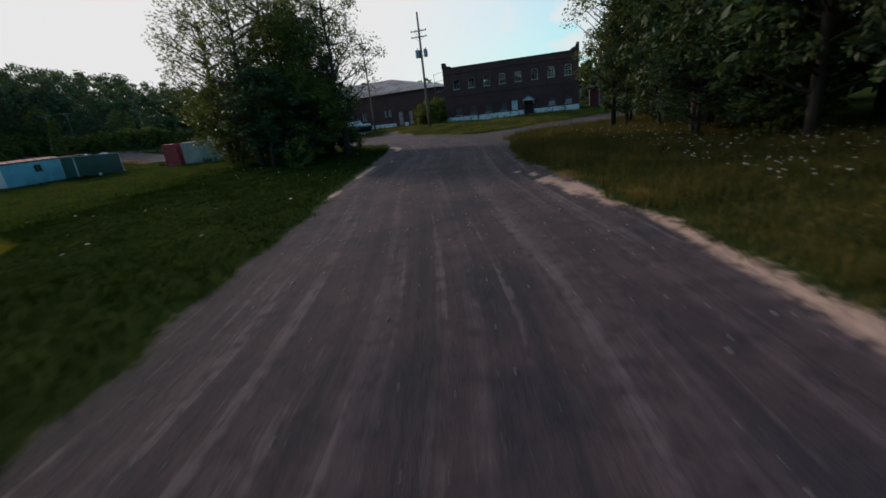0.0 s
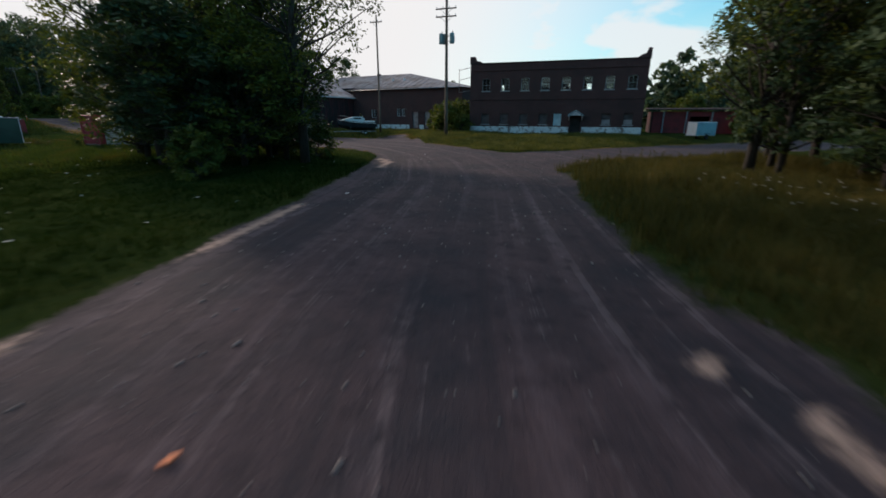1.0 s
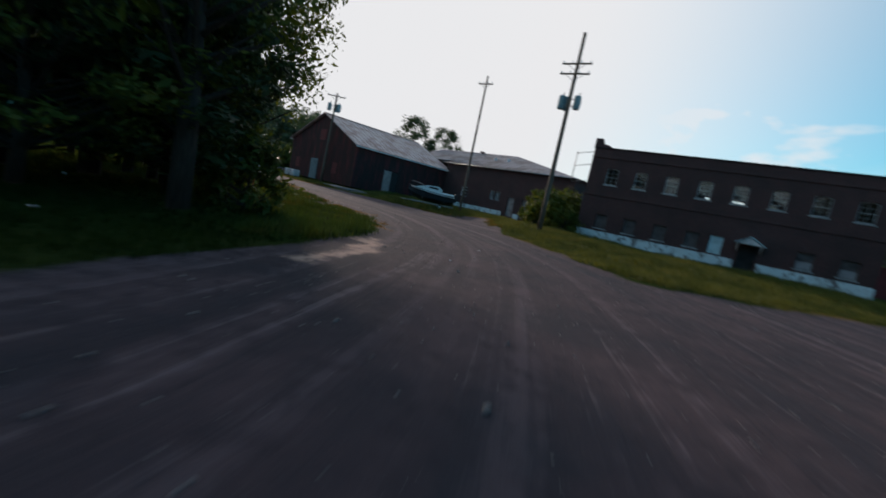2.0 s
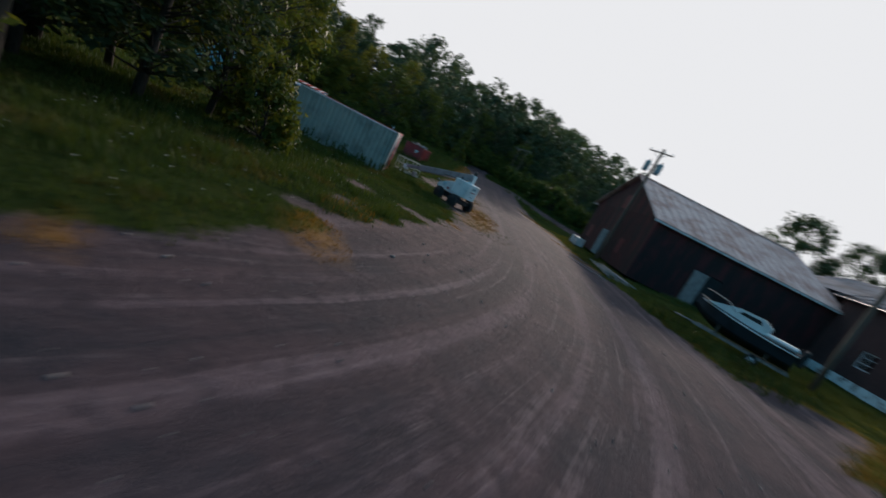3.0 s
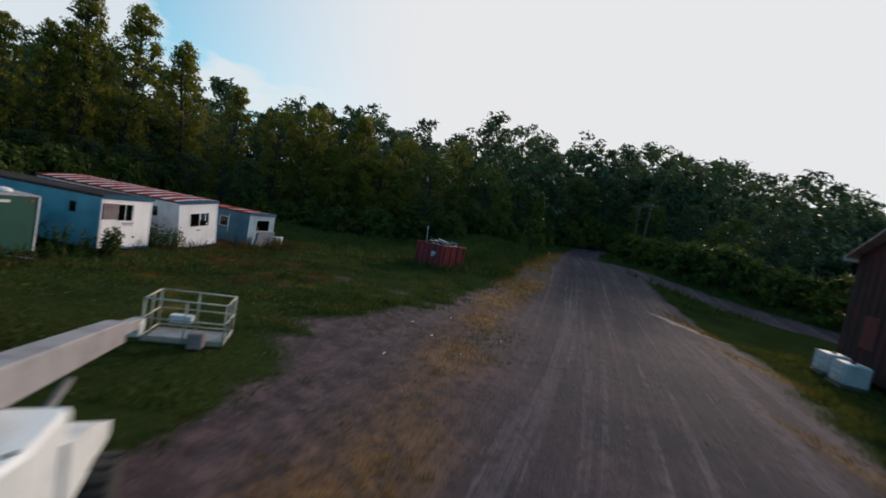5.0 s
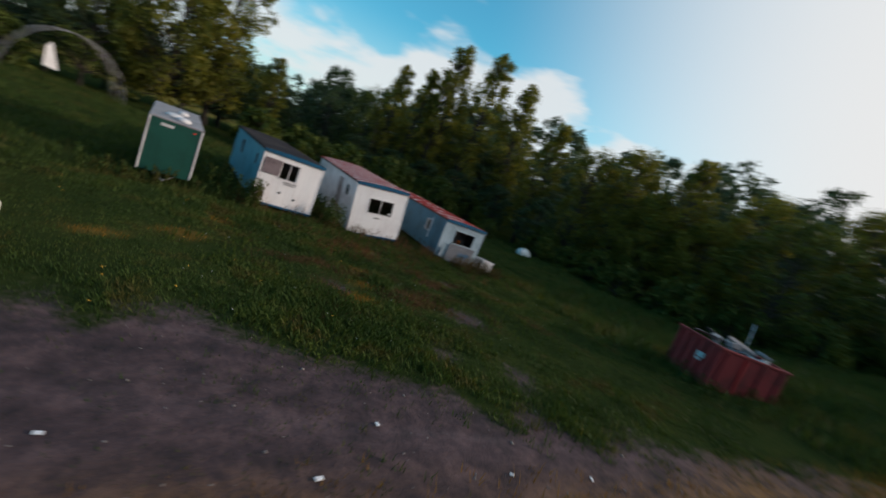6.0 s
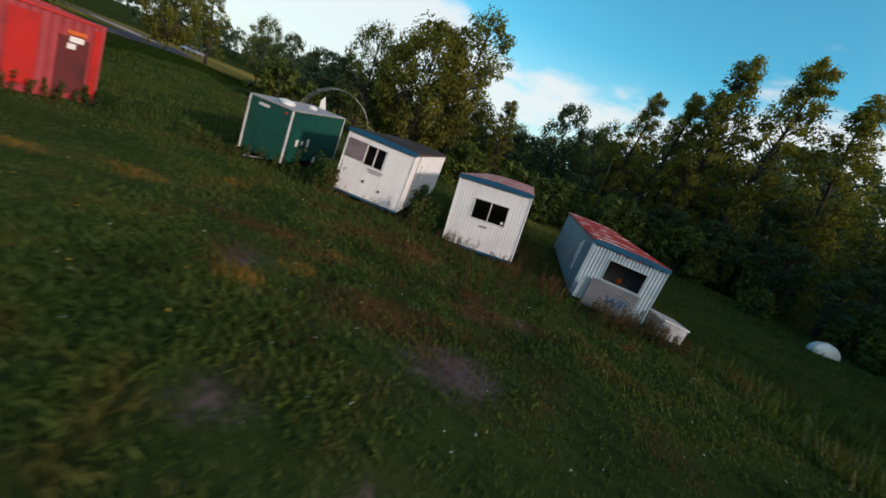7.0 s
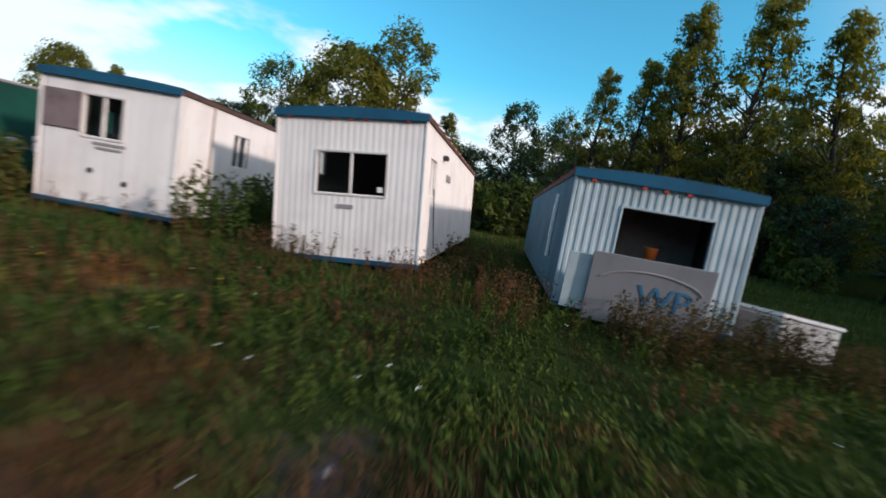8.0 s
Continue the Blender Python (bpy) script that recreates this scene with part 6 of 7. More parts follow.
def dumpster():
    d = thing("dumpster", "open red steel dumpster piled with scrap in grass", "dumpster", pose(-58.4, 69.8, floor_z(-59.5, 69.6) - 0.02, 0, 0, 53.1))
    # own axes: corner at the origin; x runs along the ribbed side to -x, y back along the end to +y
    A, B, H = 2.6, 3.2, 1.75
    t = 0.06
    for name, size, at in (("side", (A, t, H), (-A / 2, t / 2, H / 2)), ("side", (A, t, H), (-A / 2, B - t / 2, H / 2)), ("end", (t, B - 2 * t, H), (-t / 2, B / 2, H / 2)), ("end", (t, B - 2 * t, H * 0.85), (-A + t / 2, B / 2, H * 0.425)), ("base", (A - 2 * t, B - 2 * t, t), (-A / 2, B / 2, 0.14))):
        part(name, box(size, at, bevel=0.008), "red_bin", d)
    for k in range(5):
        part("rib", box((0.09, 0.1, H - 0.1), (-0.25 - k * (A - 0.5) / 4, -0.045, H / 2 - 0.02), bevel=0.01), "red_bin", d)
    for k in range(4):
        part("rib", box((0.1, 0.09, H - 0.1), (0.045, 0.3 + k * (B - 0.6) / 3, H / 2 - 0.02), bevel=0.01), "red_faded" if k == 1 else "red_bin", d)
    for size, at in (((A + 0.12, 0.12, 0.1), (-A / 2, 0, H)), ((A + 0.12, 0.12, 0.1), (-A / 2, B, H)), ((0.12, B, 0.1), (0, B / 2, H))):
        part("rim", box(size, at, bevel=0.015), "red_bin", d)
    part("decal", box((0.42, 0.012, 0.22), (-0.75, -0.105, 1.1)), "sky_panel", d, "pale blue sticker")
    part("decal", box((0.3, 0.012, 0.1), (-0.8, -0.105, 0.9)), "off_white", d)
    r = random.Random(5)
    for k in range(16):
        at = (-r.uniform(0.4, A - 0.4), r.uniform(0.4, B - 0.4), r.uniform(1.55, 2.0))
        size = (r.uniform(0.3, 1.2), r.uniform(0.08, 0.4), r.uniform(0.03, 0.2))
        part("scrap", box(size, (0, 0, 0), bevel=0.01), r.choice(("board", "steel", "off_white", "grey_panel", "dark", "teal_trim")), d, m=pose(*at, r.uniform(-25, 25), r.uniform(-25, 25), r.uniform(0, 180)))
    part("rubbish_heap", box((A - 0.3, B - 0.3, 0.9), (-A / 2, B / 2, 1.15), bevel=0.2), "dark", d)


# ---- utility poles ----
def utility_pole(x, y, height, girth, arms, cans, label, turn, can_z=0.0, lean=0.0):
    p = thing("utility_pole", label, "utility pole", pose(x, y, floor_z(x, y) - 0.2, 0, lean, turn), "utility poles")
    part("mast", tube([(0, 0, z) for z in np.linspace(0, height, 6)], girth, None, 12, girth * 0.62), "timber", p)
    for z, half in arms:
        arm = part("crossarm", box((2 * half, 0.1, 0.12), (0, -girth, z), bevel=0.012), "timber", p)
        for k in range(4):
            ix = -half + 0.1 + k * (2 * half - 0.2) / 3
            part("insulator", lathe([(0.02, 0), (0.045, 0.05), (0.03, 0.08), (0.05, 0.12), (0.02, 0.17)], sides=10), "can", arm, m=pose(ix, -girth, z + 0.06))
        for s in (-1, 1):
            part("brace", tube([(s * half * 0.6, -girth, z - 0.04), (0, -girth, z - 0.55)], 0.02, sides=5), "steel", arm)
    for cx, cy in cans:
        can = part("transformer", lathe([(0.23, 0), (0.25, 0.03), (0.25, 0.92), (0.26, 0.95), (0.2, 1.03), (0.06, 1.05)], sides=18), "can", p, "grey-green transformer can", m=pose(cx, cy, can_z))
        part("bushing", lathe([(0.03, 1.03), (0.055, 1.1), (0.035, 1.15), (0.05, 1.2), (0.02, 1.28)], sides=8), "stone", can, m=pose(0.08, 0, 0))
        part("cooling_fin", box((0.06, 0.12, 0.6), (0.26, 0, 0.45), bevel=0.01), "can", can)
    if cans:
        for dz in (0.25, 0.75):
            part("mount", tube([(min(c[0] for c in cans), 0, can_z + dz), (max(c[0] for c in cans), 0, can_z + dz)], 0.035, sides=6), "steel", p)
    return p


utility_pole(-5.13, 69.75, 15.6, 0.2, ((13.25, 1.15), (12.5, 1.15)), ((-0.62, 0.05), (0.62, 0.0), (-0.3, 0.38)), "tall wooden utility pole with two crossarms and transformer cans", -14, 9.9)
utility_pole(-15.6, 81.5, 15.4, 0.15, ((14.5, 0.9),), (), "bare wooden utility pole with a single crossarm", -14)
utility_pole(-37.6, 85.2, 12.6, 0.19, ((12.15, 1.25),), ((-0.75, 0.0), (0.55, 0.05), (0.25, 0.42)), "wooden utility pole with transformer cans before a barn", 18, 10.15, 1.5)
utility_pole(-86.5, 98.5, 9.4, 0.1, ((9.1, 1.1),), (), "old leaning utility pole among roadside shrubs", 40, 0, 2)
utility_pole(-92.0, 100.2, 9.4, 0.1, ((9.1, 1.1),), (), "old leaning utility pole among roadside shrubs", 40, 0, -3)
utility_pole(-66.0, 86.8 - 60, 8.5, 0.13, (), (), "slim bare pole before the wood's edge", 0, 0, 4)


# ---- boat, and clutter about the barn ----
def boat():
    b = thing("motor_boat", "dark-hulled motor boat with white cabin on a trailer", "boat", pose(-16.0, 79.6, floor_z(-16, 79.6) - 0.05, 0, 0, 206) @ Matrix.Diagonal((0.86, 0.95, 1.05, 1)))
    L, W = 5.9, 2.2
    bm = bmesh.new()
    rows = []
    for i in range(11):
        f = i / 10
        x = L * f
        w = W / 2 * (1 - max(0, (f - 0.35) / 0.65) ** 2.2) * (0.94 + 0.06 * math.sin(f * 3))
        sheer = 1.55 + 0.42 * f ** 2
        keel = 0.62 + 0.75 * max(0, (f - 0.55) / 0.45) ** 2
        chine = keel + (sheer - keel) * 0.42
        rows.append([bm.verts.new(p) for p in ((x, 0, keel), (x, w * 0.78, chine), (x, w, sheer), (x, w * 0.9, sheer + 0.05), (x, 0, sheer + 0.1),
                                               (x, -w * 0.9, sheer + 0.05), (x, -w, sheer), (x, -w * 0.78, chine))])
    for r0, r1 in zip(rows, rows[1:]):
        for k in range(8):
            j = (k + 1) % 8
            bm.faces.new((r0[k], r0[j], r1[j], r1[k])).smooth = k in (0, 7)
    bm.faces.new(rows[0])
    bmesh.ops.remove_doubles(bm, verts=bm.verts[:], dist=0.004)
    bmesh.ops.recalc_face_normals(bm, faces=bm.faces[:])
    part("hull", bm, "hull", b, "dark blue-grey hull")
    part("cabin", prism([(1.7, 1.62), (5.3, 1.9), (4.6, 2.06), (3.5, 2.3), (2.2, 2.34), (1.7, 2.1)], 1.5, m=pose(0, -0.75, 0)), "boat_white", b, "white cabin top")
    for s in (-1, 1):
        part("cabin_window", prism([(2.2, 2.0), (3.5, 2.05), (3.3, 2.2), (2.3, 2.2)], 0.012, m=pose(0, s * 0.757 - 0.006, 0)), "dark", b)
        part("rub_rail", tube([(L * f, s * W / 2 * (1 - max(0, (f - 0.35) / 0.65) ** 2.2) * 1.01, 1.5 + 0.42 * f * f) for f in (0, 0.2, 0.4, 0.6, 0.8, 0.95)], 0.035, sides=6), "boat_white", b)
        part("bow_rail", tube([(3.6, s * 0.85, 2.0), (4.4, s * 0.62, 2.35), (5.3, s * 0.28, 2.45), (5.7, 0, 2.45)], 0.018, sides=5), "steel", b)
    part("windscreen", prism([(1.85, 2.3), (2.2, 2.5), (2.25, 2.75), (1.95, 2.5)], 1.4, m=pose(0, -0.7, 0)), "glass", b)
    part("cover", box((1.7, 1.9, 0.2), (0.95, 0, 1.72), bevel=0.08), "boat_white", b, "white cockpit cover")
    part("outboard", box((0.35, 0.4, 0.9), (-0.25, 0, 1.5), bevel=0.08), "black", b)
    for s in (-1, 1):
        part("trailer_beam", box((5.4, 0.08, 0.12), (2.6, s * 0.6, 0.5), bevel=0.01), "steel", b)
        wheel = part("wheel", lathe([(0.08, -0.09), (0.28, -0.1), (0.31, -0.04), (0.31, 0.04), (0.28, 0.1), (0.08, 0.09)], sides=16), "rubber", b, m=pose(1.7, s * 1.0, 0.31, 90, 0, 0))
        part("rim", lathe([(0.03, -0.1), (0.16, -0.11), (0.16, 0.11), (0.03, 0.1)], sides=12), "off_white", wheel)
        part("bunk", box((0.1, 0.1, 0.5), (1.2, s * 0.6, 0.7), bevel=0.01), "timber", b)
        part("bunk", box((0.1, 0.1, 0.6), (4.0, s * 0.5, 0.75), bevel=0.01), "timber", b)
    part("tongue", tube([(5.2, 0, 0.5), (6.6, 0, 0.45)], 0.05, sides=6), "steel", b)


def beside_barn(x, y):
    """A place in the barn's own axes, on the ground."""
    c, s = math.cos(radians(-23.8)), math.sin(radians(-23.8))
    wx, wy = -31.48 - 17.6 * 0.915 + x * c - y * s, 83.27 + 17.6 * 0.403 + x * s + y * c
    return wx, wy, floor_z(wx, wy)


def tote(x, y):
    wx, wy, wz = beside_barn(x, y)
    t = thing("tote_tank", "dirty white tote tank in a cage beside a barn", "tank", pose(wx, wy, wz, 0, 0, -20), "tanks by the barn")
    part("tank", box((1.0, 1.0, 0.95), (0, 0, 0.62), bevel=0.07), "off_white", t)
    part("pallet", box((1.1, 1.1, 0.12), (0, 0, 0.08), bevel=0.01), "timber", t)
    for k in range(4):
        part("cage_bar", tube([(-0.52, -0.52, 0.25 + k * 0.27), (0.52, -0.52, 0.25 + k * 0.27)], 0.012, sides=5), "steel", t)
        part("cage_bar", tube([(-0.45 + k * 0.3, -0.53, 0.14), (-0.45 + k * 0.3, -0.53, 1.1)], 0.012, sides=5), "steel", t)
    part("cap", lathe([(0.1, 1.09), (0.1, 1.14), (0.03, 1.15)], sides=12), "black", t)


def pipe_heap():
    wx, wy, wz = beside_barn(19.6, -1.9)
    h = thing("pipe_heap", "heap of grey pipes and rods lying in grass by a barn", "pipes", pose(wx, wy, wz, 0, 0, -22))
    r = random.Random(8)
    for k in range(26):
        y, z = r.uniform(-0.9, 0.9), 0.06 + r.uniform(0, 0.22)
        a = r.uniform(-9, 9)
        l = r.uniform(2.2, 4.6)
        part("pipe", tube([(-l, 0, 0), (0, 0, r.uniform(-0.03, 0.03)), (l * 0.7, 0, 0)], r.uniform(0.025, 0.06), sides=6), r.choice(("steel", "board", "steel", "dim_teal")), h, m=pose(r.uniform(-0.8, 0.8), y, z, 0, r.uniform(-1.5, 1.5), a))


def long_pole():
    p = thing("fallen_pole", "long brown weathered pole lying along the roadside grass", "pole", pose(-28.3, 76.6, floor_z(-28.3, 76.6) + 0.06, 0, 0, 9))
    part("shaft", tube([(-2.4, 0, 0.03), (-0.9, 0.05, 0.0), (0.7, -0.03, 0.02), (1.7, 0, 0.0)], 0.035, None, 8, 0.025), "board", p)


def crate():
    c = thing("chest_freezer", "tilted dirty white chest freezer sinking into weeds", "freezer", pose(-57.8, 57.15, floor_z(-57.8, 57.1) - 0.06, 3, -4, -8) @ Matrix.Diagonal((0.68, 0.66, 0.86, 1)))
    part("body", box((1.3, 1.85, 0.7), (0, 0, 0.35), bevel=0.03), "off_white", c)
    part("lid", box((1.36, 1.9, 0.07), (0, 0, 0.745), bevel=0.02), "grey_panel", c)
    part("rim", box((1.38, 0.07, 0.06), (0, 0.93, 0.735), bevel=0.012), "white", c)
    part("rim", box((0.06, 1.9, 0.06), (0.67, 0, 0.735), bevel=0.012), "white", c)
    part("side_panel", box((0.02, 1.7, 0.58), (0.655, 0, 0.36), bevel=0.004), "board", c, "rust-brown side panel")
    for k in range(6):
        part("louvre", box((0.2, 0.02, 0.035), (0.5, 0.935, 0.14 + 0.09 * k), bevel=0.006), "off_white", c)


def upturned_hull():
    h = thing("upturned_boat", "white upturned dinghy hull lying in long grass", "boat", pose(-74.8, 47.6, floor_z(-74.8, 47.6) + 0.05, 0, 0, 25))
    bm = bmesh.new()
    rows = []
    for i in range(9):
        f = i / 8
        w = 0.75 * math.sin(math.pi * (0.12 + 0.86 * f)) ** 0.7 + 0.02
        rows.append([bm.verts.new((3.4 * f - 1.7, w * math.cos(a), 0.02 + 0.72 * math.sin(a) * (0.55 + 0.45 * math.sin(math.pi * f)))) for a in (math.pi * k / 8 for k in range(9))])
    for r0, r1 in zip(rows, rows[1:]):
        for k in range(8):
            bm.faces.new((r0[k], r0[k + 1], r1[k + 1], r1[k])).smooth = True
    bm.faces.new(rows[0])
    bm.faces.new(rows[-1])
    bmesh.ops.recalc_face_normals(bm, faces=bm.faces[:])
    part("shell", bm, "boat_white", h)
    part("keel_strip", tube([(-1.6, 0, 0.45), (-0.8, 0, 0.7), (0.2, 0, 0.78), (1.2, 0, 0.68), (1.65, 0, 0.45)], 0.025, sides=6), "steel", h)


def hoop_house():
    h = thing("hoop_frame", "bare metal hoops of an old greenhouse tunnel", "greenhouse frame", pose(-38.2, 30.5, floor_z(-38.4, 30.5), 0, 0, 10) @ Matrix.Scale(1.1, 4))
    for k in range(5):
        arc = [(3.2 * math.cos(a), 0, 3.7 * math.sin(a) - 0.1) for a in (math.pi * i / 18 for i in range(19))]
        part("hoop", tube(arc, 0.02, sides=6), "steel", h, m=pose(0, -k * 1.1, 0))
    part("ridge_pipe", tube([(0, 0.1, 3.58), (0, -4.5, 3.58)], 0.025, sides=6), "steel", h)
    part("torn_sheet", prism([(0.0, 0.0), (0.75, 0.1), (0.8, 1.3), (0.55, 1.7)], 0.012, m=pose(0.6, 0.04, 0.9)), "white", h, "torn scrap of white plastic sheet")


def parked_car(x, y, turn, paint, label):
    c = thing("parked_car", label, "car", pose(x, y, floor_z(x, y), 0, 0, turn))
    body = prism([(-2.2, 0.35), (2.2, 0.35), (2.25, 0.7), (1.2, 0.92), (0.6, 1.4), (-0.9, 1.45), (-1.7, 0.98), (-2.25, 0.9)], 1.7, m=pose(0, -0.85, 0))
    bmesh.ops.bevel(body, geom=body.edges[:], offset=0.06, segments=2, affect="EDGES")
    part("body", body, paint, c)
    for s in (-1, 1):
        part("side_window", prism([(-1.4, 0.98), (0.9, 0.98), (0.5, 1.34), (-0.85, 1.38)], 0.012, m=pose(0, s * 0.856 - 0.006, 0)), "dark", c)
        for x0 in (-1.35, 1.4):
            wheel = part("wheel", lathe([(0.06, -0.1), (0.3, -0.11), (0.33, -0.05), (0.33, 0.05), (0.3, 0.11), (0.06, 0.1)], sides=16), "rubber", c, m=pose(x0, s * 0.8, 0.33, 90, 0, 0))
            part("rim", lathe([(0.03, -0.1), (0.2, -0.12), (0.2, 0.12), (0.03, 0.1)], sides=12), "steel", wheel)
        part("headlight", box((0.08, 0.3, 0.14), (2.22, s * 0.55, 0.66), bevel=0.02), "boat_white", c)
    part("windscreen", box((0.02, 1.4, 0.62), (0, 0, 0), bevel=0.004), "dark", c, m=pose(0.92, 0, 1.17, 0, -52, 0))


def red_lean_to():
    b = thing("red_shed", "low dull red shed with open front beyond the brick building", "shed", pose(21.5, 80.5, floor_z(24, 82), 0, 0, -14))
    L, D, H = 11.0, 5.0, 2.7
    part("rear_wall", pierced(L, H, 0.15, []), "red_siding", b, m=pose(0, D - 0.15, 0))
    for x in (0, L - 0.15):
        part("side_wall", box((0.15, D - 0.15, H), (x + 0.075, D / 2 - 0.07, H / 2)), "red_siding", b)
    part("front_wall", pierced(L - 0.3, H, 0.15, [(4.4, 0.0, 6.6, 2.1)]), "red_bin", b, m=pose(0.15, 0, 0))
    part("roof", box((L + 0.8, D + 0.9, 0.12), (L / 2, D / 2, H + 0.25), bevel=0.01), "tar_roof", b, m=pose(0, 0, 0, 3, 0, 0))
    for x in (1.4, 4.1, 7.0, 10.4):
        part("post", box((0.14, 0.14, H), (x, -0.12, H / 2), bevel=0.01), "sash_paint", b)


def cargo_trailer():
    c = thing("cargo_trailer", "small white cargo trailer with blue side by the road", "trailer", pose(23.6, 71.2, floor_z(23.6, 71.2), 0, 0, 16) @ Matrix.Scale(0.8, 4))
    part("box_body", box((3.2, 1.8, 1.8), (0, 0, 1.35), bevel=0.05), "white", c)
    part("side_panel", box((3.06, 0.02, 1.66), (0, -0.905, 1.35), bevel=0.006), "blue_side", c, "dull blue side panel")
    part("roof_cap", box((3.24, 1.84, 0.06), (0, 0, 2.27), bevel=0.02), "off_white", c)
    part("door", box((0.03, 1.5, 1.55), (1.61, 0, 1.32), bevel=0.008), "off_white", c)
    part("tongue", tube([(-1.6, 0.5, 0.45), (-2.6, 0, 0.45), (-1.6, -0.5, 0.45)], 0.04, sides=6), "steel", c)
    for s in (-1, 1):
        wheel = part("wheel", lathe([(0.06, -0.09), (0.3, -0.1), (0.33, -0.05), (0.33, 0.05), (0.3, 0.1), (0.06, 0.09)], sides=16), "rubber", c, m=pose(0.2, s * 0.85, 0.33, 90, 0, 0))
        part("fender", box((0.9, 0.2, 0.06), (0.2, s * 0.95, 0.72), bevel=0.02), "black", wheel.parent)


boom_lift()
lift_basket()
dumpster()
boat()
tote(2.1, -0.9)
tote(4.1, -1.0)
pipe_heap()
long_pole()
crate()
upturned_hull()
hoop_house()
parked_car(5.5, -22.0, 70, "car", "blue-grey parked car beside the far road")
parked_car(44.0, -34.0, 20, "boat_white", "white parked car at the far edge of the field")
red_lean_to()
cargo_trailer()


def marker_cone(x, y):
    c = thing("roadside_marker", "small faded orange marker post at the road's bend", "marker", pose(x, y, floor_z(x, y)))
    part("post", lathe([(0.07, 0), (0.06, 0.6), (0.05, 0.66)], sides=10), "orange", c)
    part("band", lathe([(0.066, 0.45), (0.064, 0.55)], sides=10), "off_white", c)


def red_stake(x, y):
    c = thing("marker_stake", "thin bright orange-red stake standing in the grass", "stake", pose(x, y, floor_z(x, y), 0, 3, 0))
    part("stake", box((0.07, 0.03, 1.3), (0, 0, 0.6), bevel=0.006), "orange", c)


def white_stake(x, y):
    c = thing("marker_stake", "tall white marker stake with a small plate at the wood's edge", "stake", pose(x, y, floor_z(x, y), 4, 0, 20))
    part("stake", tube([(0, 0, -0.1), (0, 0, 2.1)], 0.035, sides=8), "off_white", c)
    part("plate", box((0.34, 0.02, 0.42), (0.08, -0.04, 2.15), bevel=0.008), "white", c)


white_stake(-74.0, 68.2)
marker_cone(-71.2, 81.4)
red_stake(-12.6, 47.4)


def litter(name, label, x, y, size, mat, turn):
    t = thing(name, label, "litter", pose(x, y, floor_z(x, y) + 0.012, 0, 0, turn))
    bm = box(size, (0, 0, size[2] / 2), bevel=min(size) * 0.3)
    for v in bm.verts:
        v.co.z += 0.12 * size[0] * math.sin(v.co.x / size[0] * 3 + v.co.y / size[1] * 2) * 0.5 + 0.01
    part("scrap", bm, mat, t)


litter("plastic_scrap", "crumpled orange plastic scrap lying on the dirt road", -3.36, 22.65, (0.11, 0.07, 0.02), "orange", 30)
for k, (x, y, s) in enumerate(((-41.8, 69.6, 0.12), (-40.3, 70.6, 0.08), (-43.2, 68.8, 0.1), (-45.0, 70.4, 0.08), (-39.1, 68.2, 0.09), (-42.6, 72.3, 0.07), (-46.8, 71.0, 0.09), (-4.84, 46.95, 0.08), (-5.14, 51.29, 0.1), (-5.64, 34.24, 0.12))):
    litter("paper_scrap", "small white scrap lying on the gravel", x, y, (s, s * 0.6, 0.015), "white", 40 * k)

# ---- grass, weeds, flowers and stones ----
BLOCKS = [(-46.6, 50.4, 1.5, 5.0), (-51.4, 51.0, 1.9, 5.4), (-56.5, 52.4, 1.9, 5.4), (-41.9, 52.1, 1.1, 2.3), (-31.4, 57.2, 1.9, 3.4), (-34.0, 58.0, 1.9, 3.4)]


def is_free(x, y):
    ok = np.ones(len(x), bool)
    for cx, cy, hx, hy in BLOCKS:
        ok &= ~((np.abs(x - cx) < hx * 0.8) & (np.abs(y - cy) < hy * 0.92))
    # the long buildings on the north side
    u = (x + 47.6) * 0.915 - (y - 90.4) * 0.403
    v = (x + 47.6) * 0.403 + (y - 90.4) * 0.915
    ok &= ~((u > -0.2) & (u < 17.8) & (v > -0.1) & (v < 18))
    u = (x + 2.64) * 0.972 - (y - 76.72) * 0.234
    v = (x + 2.64) * 0.234 + (y - 76.72) * 0.972
    ok &= ~((u > -0.1) & (u < 20.6) & (v > -0.1) & (v < 12))
    return ok


def blades(rs, x, y, height, blades_each, width, spread, droop=0.35, simple=False):
    """Tufts of bent blades; straight ones where they stay far off."""
    n = len(x) * blades_each
    bx, by = np.repeat(x, blades_each), np.repeat(y, blades_each)
    h = np.repeat(height, blades_each) * rs.uniform(0.5, 1.15, n)
    a = rs.uniform(0, 2 * np.pi, n)
    bx = bx + rs.normal(size=n) * spread
    by = by + rs.normal(size=n) * spread
    z = ground_height(bx, by) - 0.02
    out = h * droop * rs.uniform(0.2, 1.3, n)
    w = width * rs.uniform(0.6, 1.4, n)
    dx, dy = np.cos(a), np.sin(a)
    p0 = np.stack([bx - dy * w, by + dx * w, z], -1)
    p1 = np.stack([bx + dy * w, by - dx * w, z], -1)
    p2 = np.stack([bx + dx * out * 0.35 + dy * w * 0.7, by + dy * out * 0.35 - dx * w * 0.7, z + h * 0.6], -1)
    p3 = np.stack([bx + dx * out, by + dy * out, z + h], -1)
    if simple:
        verts = np.stack([p0, p1, p3], 1).reshape(-1, 3)
        return verts, np.arange(len(verts)).reshape(-1, 3)
    verts = np.stack([p0, p1, p2, p3], 1).reshape(-1, 3)
    return verts, np.arange(len(verts)).reshape(-1, 4)


